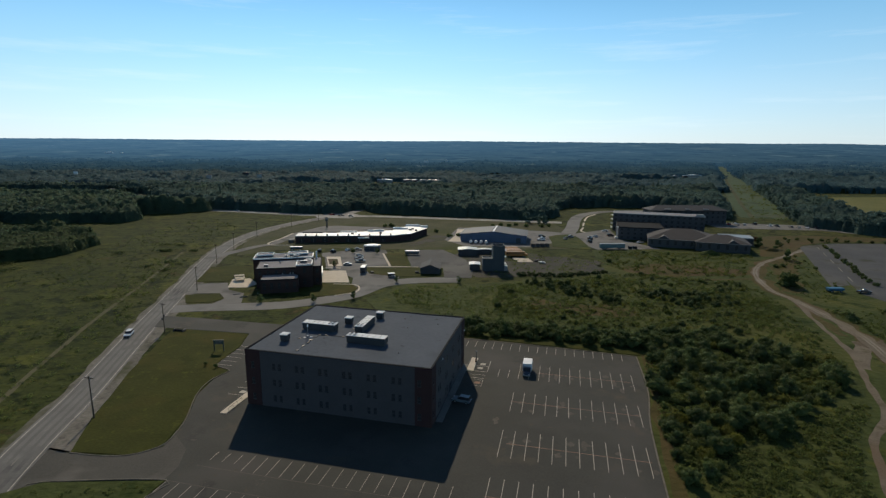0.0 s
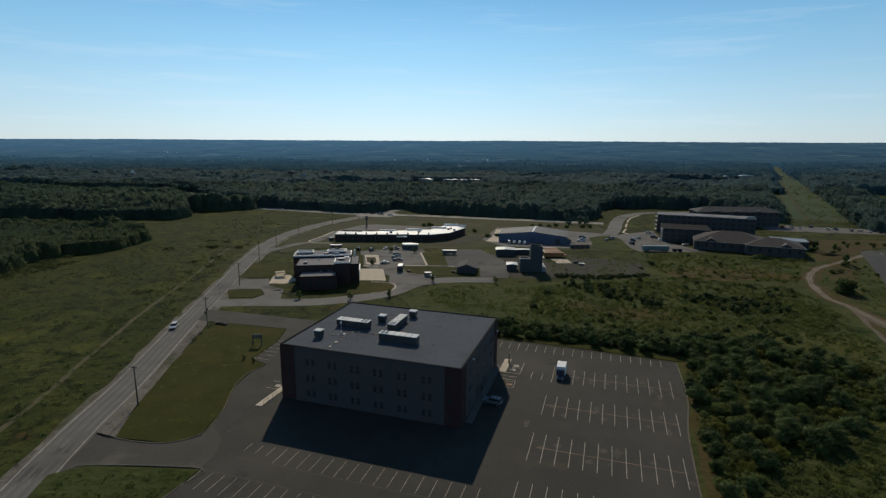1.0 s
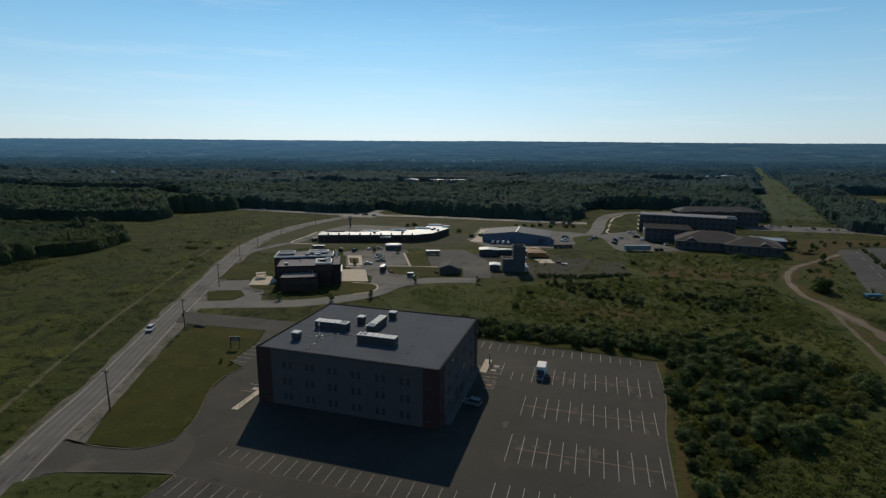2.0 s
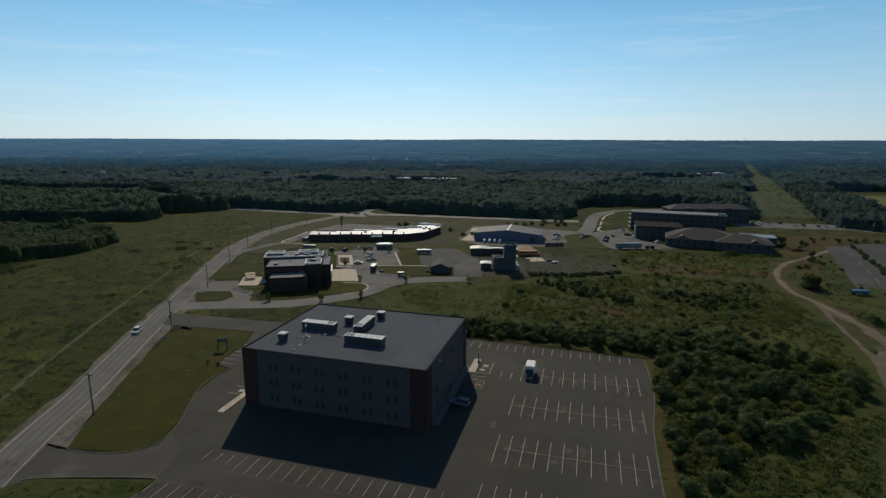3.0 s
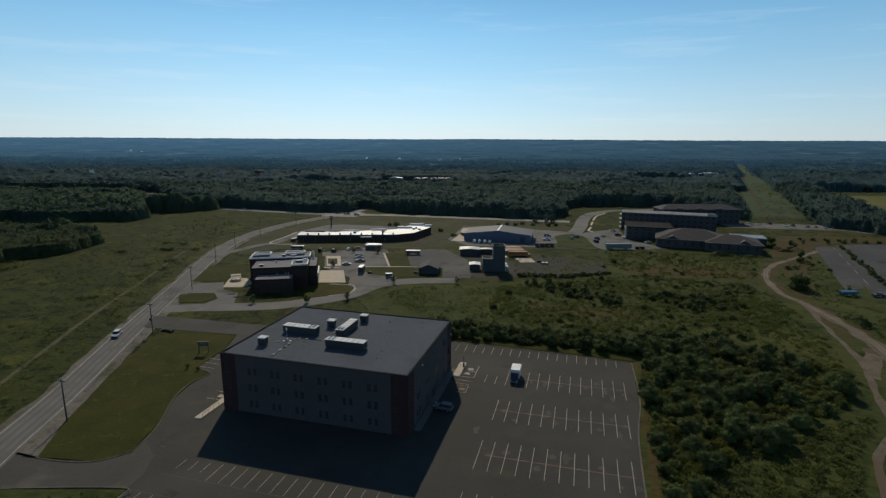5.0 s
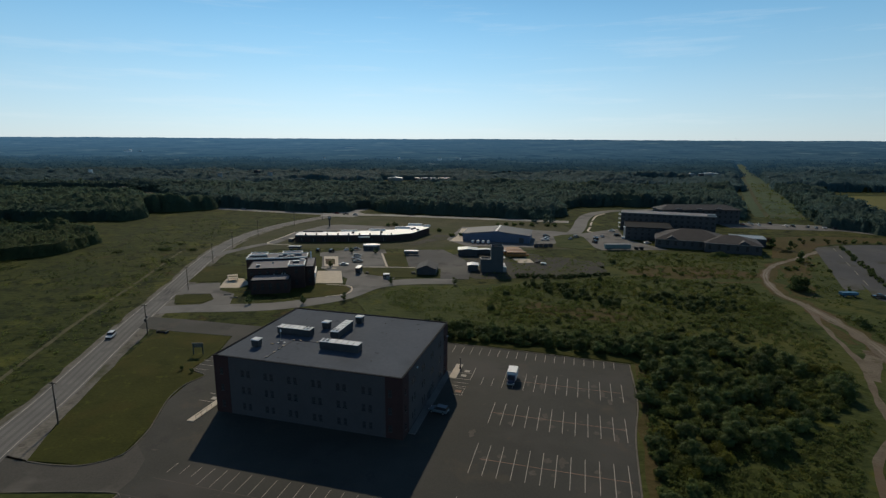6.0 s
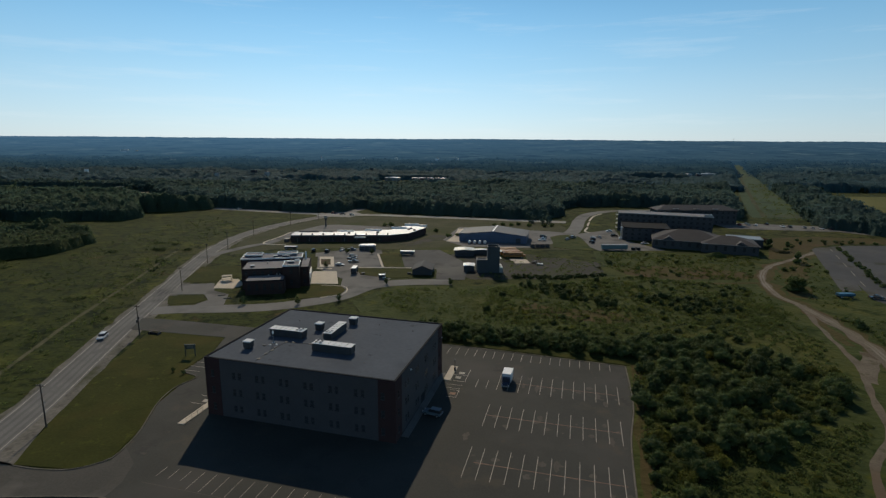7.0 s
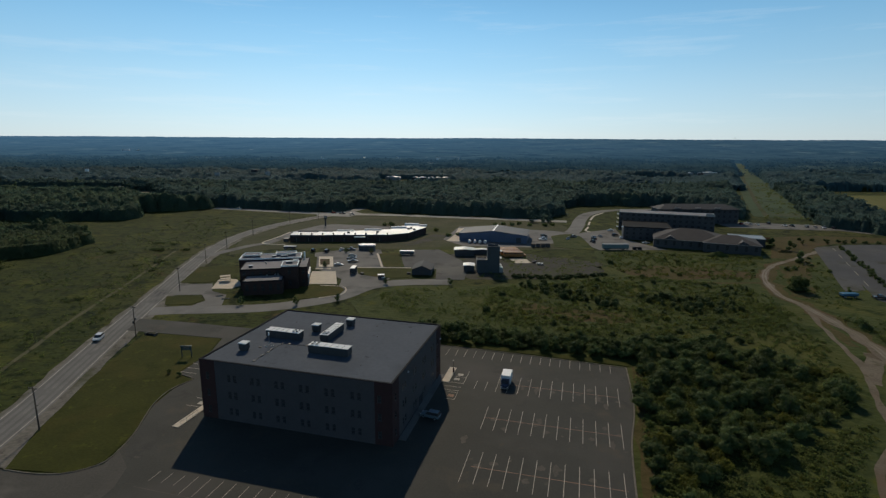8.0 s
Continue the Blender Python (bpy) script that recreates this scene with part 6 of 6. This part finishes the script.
CUTFIELD = [(274, 440), (314, 430), (420, 640), (520, 835), (490, 845), (392, 660)]
tuft = [crown(0.58, 1.05, 4, 28, 0.21, low=0.0, core=0) for _ in range(4)]
stuff("flowering_weeds", many(tuft, field_of(MIDFIELD, 260, 0.8, 1.6) + field_of(THICKET, 120, 0.8, 1.5) + field_of(FARFIELD, 120, 0.8, 1.8) + field_of(OPEN, 60, 0.7, 1.3)), LEAFGOLD, "yellow flowering weeds in the rough grass", "weeds")
stuff("weeds", many(tuft, field_of(THICKET, 900, 0.7, 1.7) + field_of(OPEN, 1300, 0.5, 1.3) + field_of(VERGEFIELD, 420, 0.6, 1.4) + field_of(ROUGH, 260, 0.3, 0.9) + field_of(MIDFIELD, 2000, 0.6, 1.7) + field_of(FARFIELD, 400, 0.8, 1.8) + field_of(EASTSIDE, 150, 0.6, 1.3) + field_of(FARSIDE, 700, 0.7, 1.6)),
      LEAFLIGHT, "pale green weeds and low brush in the rough grass", "weeds")
LEFTFIELD = [(-90, 90), (-94, 120), (-104, 160), (-118, 225), (-132, 280), (-140, 330), (-136, 380), (-190, 450), (-200, 330), (-190, 250), (-230, 200), (-160, 90)]
NEARROAD = [(-96, 110), (-108, 160), (-122, 225), (-136, 285), (-150, 285), (-138, 225), (-126, 165), (-114, 110)]
small = [crown(0.4, 0.9, 4, 28, 0.15, low=0.0, core=0) for _ in range(4)]
stuff("meadow_weeds", many(small, field_of(LEFTFIELD, 900, 0.5, 1.1) + field_of(NEARROAD, 200, 0.6, 1.4)), LEAFLIGHT, "olive weed clumps dotted over the meadow", "weeds")
clumps = [(x + rng.normal(scale=wide), y + rng.normal(scale=1.5), 0, rng.uniform(0, math.tau), rng.uniform(1.2, 2.6)) for x, y, n, wide in ((-157.3, 302, 34, 3.6), (-154.2, 319.5, 8, 1.0), (-145, 263, 5, 1.0), (-137.7, 271.7, 10, 1.6), (-138.5, 302, 8, 1.2), (-165.6, 321, 10, 3.0), (-132.8, 253, 8, 1.2), (-137, 205, 8, 2.0), (-178, 294, 8, 3.0)) for _ in range(n)]
SKIRT = [(-228, 268), (-212, 276), (-204, 258), (-206, 234), (-212, 212), (-230, 198), (-222, 222), (-221, 242)]
stuff("dark_meadow_weeds", many(small, clumps + field_of(SKIRT, 220, 1.0, 2.4) + field_of(LEFTFIELD, 1000, 0.5, 1.5)), LEAF, "darker weed clumps in the meadow", "weeds")
GREENS = [(0, 186), (-14, 200), (-20, 216), (-4, 226), (22, 224), (40, 232), (58, 226), (30, 196), (40, 182), (62, 170), (20, 176)]
GRAVELFIELD = [(21, 242), (59, 246), (86, 254), (92, 276), (66, 290), (36, 305), (26, 300), (40, 280), (42, 262), (24, 250)]
stuff("field_weeds", many(small, field_of(GREENS, 800, 0.6, 1.5) + field_of(GRAVELFIELD, 260, 0.6, 1.6) + field_of(CUTFIELD, 200, 1.0, 3.5)), LEAFLIGHT, "pale weeds in the green field", "weeds")


def mound(x, y, wide, deep, high, material, label):
    """A heap of earth with an uneven top."""
    bm = bmesh.new()
    rings, sides = 6, 22
    top = bm.verts.new((0, 0, high))
    before = [top] * sides
    for i in range(1, rings + 1):
        t = i / rings
        ring = []
        for j in range(sides):
            a = j * math.tau / sides
            swell = 1 + 0.25 * noise.noise((x + 2.2 * math.cos(a), y + 2.2 * math.sin(a), t * 2.0))
            z = high * (1 - t * t) ** 1.2 * (1 + 0.3 * noise.noise((x + 3 * t * math.cos(a), y + 3 * t * math.sin(a), 1.0)))
            ring.append(bm.verts.new((wide / 2 * t * swell * math.cos(a), deep / 2 * t * swell * math.sin(a), max(z, 0.0) - (0.1 if i == rings else 0.0))))
        for j in range(sides):
            k = (j + 1) % sides
            bm.faces.new((top, ring[j], ring[k]) if i == 1 else (before[j], ring[j], ring[k], before[k]))
        before = ring
    t = thing("earth_mound", pose(x, y, 0), label, "mound", "mounds near the house")
    part("heap", bm, material, t, smooth=True)


mound(161, 294.5, 14, 7, 2.6, SCRUB, "grassy earth mound before the long house")
mound(206, 306.5, 9, 5, 1.7, DRY, "low brown earth mound beside the track")
mound(176, 291.0, 9, 5, 1.3, SCRUB, "low grassy earth mound before the long house")
RUST = surface("rust_brown_leaves", (0.085, 0.045, 0.022), (0.14, 0.075, 0.035), 0.8, 0.5, 2.5, 0.0, translucent=0.4, gloss=0.2)
plant("rust_bush", pose(214.6, 337.5, 0), 4.2, 2.8, 8, 420, 0.28, RUST, 3, 0.08, "rust-brown bush on the dry grass behind the house", "shrub", "")
for k, (x, y) in enumerate(((-65.3, 139.5), (-61.9, 138.3))):
    plant("lawn_shrub", pose(x, y, 0.1), 1.5 - 0.3 * k, 0.7, 4, 160, 0.14, LEAF, 2, 0.03, "small dark shrub near the edge of the lawn", "shrub", "small shrubs on the lawn")

# small trees beside the drives and car park islands
first = plant("small_tree", pose(-48, 201, 0), 3.6, 1.4, 6, 320, 0.2, LEAF, 1, 0.08, "young round-headed tree by the drive", "tree", "young trees by the drives")
for x, y in ((-69, 200.5), (-33, 206), (-17, 232), (11.5, 230.5), (-50.5, 262), (-46, 297), (-32, 296), (219, 318), (232, 330), (248, 331), (258, 330), (268, 335)):
    copy_thing(first, pose(x, y, 0, 0, 0, rng.uniform(0, 360)))
first = plant("island_shrub", pose(247, 318, 0), 2.2, 1.7, 6, 300, 0.22, LEAF, 3, 0.05, "dark shrub on a car park island", "shrub", "shrubs on the car park islands")
for k in range(1, 17):
    t = k / 16
    copy_thing(first, pose(247 - 46 * t + rng.uniform(-1, 1), 318 - 92 * t + rng.uniform(-1, 1), 0, 0, 0, rng.uniform(0, 360)))
for k in range(9):
    copy_thing(first, pose(240 + 7 * k, 345 - 2 * k, 0, 0, 0, rng.uniform(0, 360)))
for k in range(5):
    bm = ribbon(bmesh.new(), [(243 - 10.4 * k, 319 - 19.3 * k), (238.2 - 10.4 * k, 310 - 19.3 * k)], 0.15, 0, 0.2)
    structure("island_kerb", bm, KERB, "pale kerb of a car park island", "kerb")
first = plant("conifer", pose(157.6, 223.6, 0), 6.2, 1.7, 11, 800, 0.26, LEAF, 1, 0.1, "dense dark juniper beside the dirt track", "tree", "conifers beside the track", core=0.8)
for x, y in ((159.6, 223.0), (161.5, 222.6), (158.2, 225.8), (160.4, 225.4), (162.4, 224.8), (159.4, 227.8), (161.6, 227.6), (196, 279), (199, 282), (204, 318), (208, 322), (212, 312)):
    copy_thing(first, pose(x, y, 0, 0, 0, rng.uniform(0, 360)))
first = plant("bush_by_hall", pose(18, 356, 0), 3.0, 2.4, 7, 260, 0.35, LEAF, 3, 0.07, "dark bush on the grass beside the hall", "shrub", "bushes by the hall")
for x, y in ((47, 400), (54, 404), (60, 401), (66, 405), (73, 399), (84, 398), (90, 400), (12, 352), (-30, 397), (-32, 400), (-36, 396), (3, 372)):
    copy_thing(first, pose(x, y, 0, 0, 0, rng.uniform(0, 360)))

# woods: leafy trees at the edge, rounded crowns behind, canopy far off
edge_trees = [crown(h, r, 6, 200, 0.72, low=0.0, core=0.72) for h, r in ((12, 3.9), (10.5, 3.6), (13.5, 4.0), (11.5, 4.4))]
spruces = [crown(h, r, 6, 150, 0.66, low=0.04, pointed=True, core=0.72) for h, r in ((13.5, 2.9), (11.5, 2.6))]

NORTH = [(-700, 720), (-420, 690), (-340, 640), (-262, 545), (-205, 506), (-120, 482), (-84, 476), (-66, 520), (-46, 478), (6, 464), (74, 444), (98, 440), (108, 470), (116, 506), (136, 530), (176, 536), (232, 524), (250, 440), (268, 470), (350, 640), (388, 720), (-700, 720)]
LEFTWOOD = [(-700, 416), (-350, 418), (-303, 413), (-265, 418), (-241, 421), (-249, 445), (-262, 464), (-232, 476), (-210, 493), (-230, 500), (-300, 540), (-345, 592), (-700, 640)]
LEFTCLUMP = [(-300, 186), (-262, 192), (-236, 204), (-227, 222), (-228, 242), (-233, 262), (-224, 276), (-213, 291), (-208, 307), (-209, 322), (-219, 338), (-240, 350), (-300, 354), (-460, 354), (-460, 178), (-380, 180)]
RIGHTWOOD = [(316, 452), (302, 420), (300, 402), (318, 366), (440, 362), (440, 392), (350, 420), (372, 470), (404, 540), (442, 620), (486, 720), (452, 720), (404, 620)]
BRANCH_LINE = [(p.x, p.y) for p in smooth_line(BRANCH, 6.0) if p.y < 500]


def inside_all(poly, x, y):
    """inside() for arrays of places."""
    hit = np.zeros(x.shape, bool)
    for (ax, ay), (cx, cy) in zip(poly, poly[1:] + poly[:1]):
        if ay != cy:
            hit ^= ((ay > y) != (cy > y)) & (x < (cx - ax) * (y - ay) / (cy - ay) + ax)
    return hit


def wood(poly, gap, lo, hi):
    xs, ys = [p[0] for p in poly], [p[1] for p in poly]
    got = []
    for x in np.arange(min(xs), max(xs), gap):
        for y in np.arange(min(ys), max(ys), gap):
            a, c = x + rng.uniform(-0.45, 0.45) * gap, y + rng.uniform(-0.45, 0.45) * gap
            if abs(a) < 0.95 * c + 40 and inside(poly, a, c) and clear_of(a, c, BRANCH_LINE, 11):
                got.append((a, c, 0, rng.uniform(0, math.tau), rng.uniform(lo, hi)))
    return got


def waves(x, y, size, seed):
    """A soft random field of about -1 to 1 for arrays, with humps of that size."""
    r = np.random.default_rng(seed)
    total = np.zeros(x.shape)
    for k in range(7):
        a, f = r.uniform(0, math.tau), r.uniform(0.55, 1.7) * math.tau / (2.2 * size)
        total += np.sin(f * (x * math.cos(a) + y * math.sin(a)) + r.uniform(0, math.tau))
    return total / 3.0


GLADES = [[(-92, 762), (24, 762), (24, 892), (-104, 892)], [(425, 900), (515, 900), (545, 1025), (450, 1025)], [(-440, 1540), (110, 1540), (120, 1745), (-470, 1745)], [(-480, 622), (-352, 604), (-318, 640), (-400, 690), (-520, 690)]]


def canopy(name, poly, step, apart, top, size, material, label, category="woods", kind="stuff", clumps=3, open_share=0.0, seed=1):
    """The closed roof of a wood: rounded and pointed crowns side by side, of uneven height, with loose leaf clumps all over and a few glades."""
    xs, ys = [p[0] for p in poly], [p[1] for p in poly]
    x0, x1, y0, y1 = min(xs) - 6, max(xs) + 6, min(ys) - 6, max(ys) + 6
    gx, gy = np.meshgrid(np.arange(x0, x1, step), np.arange(y0, y1, step))
    wide = gx.shape[1]
    x, y = gx.ravel(), gy.ravel()
    x, y = x + rng.uniform(-0.35, 0.35, x.size) * step, y + rng.uniform(-0.35, 0.35, x.size) * step
    # one tree in each cell of a coarser net
    nx, ny = int((x1 - x0) / apart) + 3, int((y1 - y0) / apart) + 3
    jx, jy = np.meshgrid(np.arange(nx), np.arange(ny))
    tx = x0 + (jx - 1 + rng.uniform(0.1, 0.9, jx.shape)) * apart
    ty = y0 + (jy - 1 + rng.uniform(0.1, 0.9, jx.shape)) * apart
    th = top * (1 + 0.24 * waves(tx * 0.6, ty, 50, seed) + 0.13 * waves(tx, ty, 18, seed + 1)) * rng.uniform(0.84, 1.12, jx.shape)
    tr = apart * rng.uniform(0.55, 0.95, jx.shape)
    pointed = rng.uniform(size=jx.shape) < 0.28 + 0.3 * waves(tx, ty, 90, seed + 2)
    alive = inside_all(poly, tx, ty) & (np.abs(tx - 294 - (ty - 449) * 0.513) > 29) & (np.abs(tx) < 0.98 * ty + 60)
    for glade in GLADES:
        alive &= ~inside_all(glade, tx, ty)
    if open_share:
        alive &= waves(tx * 0.45, ty, 75, seed + 3) < open_share
    for a, c in BRANCH_LINE:
        alive &= (tx - a) ** 2 + (ty - c) ** 2 > 100
    z = np.zeros(x.size)
    floor_of = np.zeros(x.size, bool)
    ci, cj = ((x - x0) / apart).astype(int) + 1, ((y - y0) / apart).astype(int) + 1
    for di in (-1, 0, 1):
        for dj in (-1, 0, 1):
            i, j = np.clip(ci + di, 0, nx - 1), np.clip(cj + dj, 0, ny - 1)
            d = np.hypot(x - tx[j, i], y - ty[j, i]) / tr[j, i]
            round_top = 0.72 + 0.28 * np.sqrt(np.clip(1 - d * d, 0, 1))
            spire = 0.66 + 0.48 * np.clip(1 - d, 0, 1)
            tall = np.where(d < 1, th[j, i] * np.where(pointed[j, i], spire, round_top), 0)
            z = np.maximum(z, np.where(alive[j, i], tall, 0))
            floor_of |= alive[j, i] & (d < 1.5)
    z = np.where(floor_of & (z < 0.72 * top), 0.72 * top, z) * rng.uniform(0.96, 1.04, z.size)
    i = (np.arange(gx.shape[0] - 1)[:, None] * wide + np.arange(wide - 1)[None, :]).ravel()
    quad = np.stack([i, i + 1, i + 1 + wide, i + wide], 1)
    quad = quad[(z[quad] > 0).any(1)]
    verts = np.stack([x, y, z], 1)
    used, back = np.unique(quad, return_inverse=True)
    quad = back.reshape(-1, 4)
    verts = verts[used]
    # leaf clumps over the crowns, and more of them down the outer sides
    share = rng.uniform(size=(len(quad), 10, 4)) ** 2
    share /= share.sum(2, keepdims=True)
    low_side = (verts[quad][:, :, 2] <= 0).any(1)
    sides = np.einsum("qkc,qcx->qkx", share[low_side], verts[quad[low_side]]).reshape(-1, 3)
    spots = np.concatenate([np.repeat(verts[verts[:, 2] > 0.45 * top], clumps, 0), sides])
    n = len(spots)
    lift = rng.normal(scale=(0.42 * step, 0.42 * step, 0.5 * size), size=(n, 3))
    up = rng.normal(scale=0.7, size=(n, 3)) + (0, 0, 1)
    leafy = leaves(spots + lift, up / np.linalg.norm(up, axis=1, keepdims=True), size)
    v, f = join([(verts, np.concatenate([quad[:, :3], quad[:, [0, 2, 3]]])), leafy])
    tagged(new(name, from_arrays(name, v, f, material)), label, category, kind=kind)


def is_edge(p, poly):
    return not all(inside(poly, p[0] + a, p[1] + c) for a, c in ((-7, 0), (7, 0), (0, -7))) or not clear_of(p[0], p[1], BRANCH_LINE, 17)


def rim(poly, gap, lo, hi):
    return [p for p in wood(poly, gap, lo, hi) if is_edge(p, poly)]


edge = rim(NORTH, 5.0, 0.6, 1.0) + rim(RIGHTWOOD, 5.0, 0.65, 1.1)
edge += [(x, y, 0, rng.uniform(0, math.tau), rng.uniform(0.5, 0.85)) for x, y in ((80, 418), (84, 414), (87, 419), (90, 415), (93, 420), (76, 421))]
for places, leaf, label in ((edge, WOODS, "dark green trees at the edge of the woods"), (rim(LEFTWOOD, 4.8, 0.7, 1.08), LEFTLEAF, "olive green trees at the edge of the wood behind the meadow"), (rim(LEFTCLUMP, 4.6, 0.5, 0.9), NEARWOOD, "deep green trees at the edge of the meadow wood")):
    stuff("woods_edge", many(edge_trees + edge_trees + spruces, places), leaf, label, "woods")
loose = [p for poly in (NORTH, RIGHTWOOD) for p in wood(poly, 22, 0.95, 1.25) if not is_edge(p, poly)]
stuff("taller_trees", many(edge_trees + spruces, loose), WOODS, "taller crowns standing out of the woods", "woods")
stuff("taller_trees", many(edge_trees + spruces, [p for p in wood(LEFTWOOD, 22, 0.95, 1.25) if not is_edge(p, LEFTWOOD)]), LEFTLEAF, "taller olive crowns standing out of the wood", "woods")
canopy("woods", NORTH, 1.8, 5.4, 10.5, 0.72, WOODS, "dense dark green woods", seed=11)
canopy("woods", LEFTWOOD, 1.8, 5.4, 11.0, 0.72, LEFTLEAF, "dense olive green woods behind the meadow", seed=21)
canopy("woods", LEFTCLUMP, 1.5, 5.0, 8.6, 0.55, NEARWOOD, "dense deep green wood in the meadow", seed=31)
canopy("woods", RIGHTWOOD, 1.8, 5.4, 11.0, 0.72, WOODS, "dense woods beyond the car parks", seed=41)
canopy("far_woods", [(-1100, 712), (1100, 712), (1100, 1010), (-1100, 1010)], 2.7, 7.0, 10.5, 0.9, WOODSHAZED, "far woods reaching towards the hills", clumps=1, open_share=0.72, seed=51)
# Shares the hill material, so these woods carry the added haze glow too.
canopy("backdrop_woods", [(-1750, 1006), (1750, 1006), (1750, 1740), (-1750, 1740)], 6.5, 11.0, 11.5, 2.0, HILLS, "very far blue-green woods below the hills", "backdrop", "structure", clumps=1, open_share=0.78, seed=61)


# ---- far hills ----
def hills(name, y0, y1, z0, z1, material, label, seed, rough):
    xs, ys = np.linspace(-4700, 4700, 330), np.linspace(y0, y1, 90)
    gx, gy = np.meshgrid(xs, ys)
    t = (gy - y0) / (y1 - y0)
    long = np.array([[noise.noise((x * 0.0006, seed, 0.3)) + 0.5 * noise.noise((x * 0.002, seed, 4.0)) for x in xs]])
    roll = np.array([[noise.noise((x * 0.0011, y * 0.003, seed)) for x in xs] for y in ys])
    z = z0 + (z1 - z0) * t ** 1.15 * (1 + 0.07 * long) + 5.0 * roll * np.sin(t * math.pi) + rng.uniform(-rough, rough, gx.shape)
    v = np.stack([gx.ravel(), gy.ravel(), z.ravel()], 1)
    w = len(xs)
    i = (np.arange(len(ys) - 1)[:, None] * w + np.arange(w - 1)[None, :]).ravel()
    tagged(new(name, from_arrays(name, v, np.stack([i, i + 1, i + 1 + w, i + w], 1), material)), label, "hills", kind="structure")


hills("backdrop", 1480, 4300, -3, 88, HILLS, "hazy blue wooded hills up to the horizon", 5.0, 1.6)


# ---- far houses among the woods ----
def far_house(x, y, w, d, h, walls, roofing):
    t = thing("far_house", pose(x, y, 0, 0, 0, rng.uniform(-20, 20)), "pale distant building among the trees", "house", "distant buildings in the woods")
    part("wall", boxed(-w / 2, w / 2, -d / 2, d / 2, 0, h), walls, t)
    part("roof", profile(bmesh.new(), [(-w / 2 - 0.5, h), (0, h + 0.07 * min(w, 20)), (w / 2 + 0.5, h)], -d / 2 - 0.5, d / 2 + 0.5), roofing, t)


for x, y, w, d, h, a, c in ((-75, 870, 24, 9, 5.0, GALV, WHITE), (-39, 866, 9, 7, 5.0, SIDING, WHITE), (-26, 860, 10, 7, 5.5, SIDING, WHITE), (-13, 869, 10, 7, 5.0, GALV, WHITE), (-1, 861, 8, 7, 5.5, SIDING, GALV), (10, 867, 10, 7, 5.0, SIDING, WHITE),
                            (456, 1001, 14, 8, 7.0, GALV, GREYROOF), (472, 1010, 10, 8, 6.5, GALV, WHITE), (486, 1000, 9, 8, 7.0, SIDING, GALV), (507, 1006, 24, 10, 7.5, GALV, WHITE), (-308, 498, 3, 3, 12, GALV, GREYROOF),
                            (-326, 684, 8, 6, 12, SIDING, GREYROOF), (-396, 662, 9, 6, 5.0, WHITE, GREYROOF), (-333, 803, 7, 6, 15.4, GALV, GREYROOF), (-300, 868, 8, 6, 15.4, SIDING, GREYROOF), (-270, 842, 6, 6, 15.0, GALV, GREYROOF),
                            (-380, 1705, 6, 6, 13, WHITE, GREYROOF), (-244, 1690, 8, 6, 13, WHITE, WHITE), (-140, 1680, 7, 6, 14, WHITE, WHITE), (-12, 1700, 12, 6, 13, WHITE, GREYROOF), (52, 1690, 6, 5, 14, WHITE, WHITE), (-1330, 2250, 26, 14, 24, WHITE, WHITE), (-1285, 2260, 14, 10, 20, GALV, WHITE), (-560, 850, 5, 3, 17, WHITE, GREYROOF)):
    far_house(x, y, w, d, h, a, c)

far_mast = thing("radio_mast", pose(2290, 4240, 84), "slim radio mast on the far ridge", "mast")
part("mast_shaft", rod(bmesh.new(), (0, 0, 0), (0, 0, 22), 0.9, 0.5, 6), GALV, far_mast)
part("mast_tip", rod(bmesh.new(), (0, 0, 22), (0, 0, 28), 0.4, 0.2, 6), GALV, far_mast)
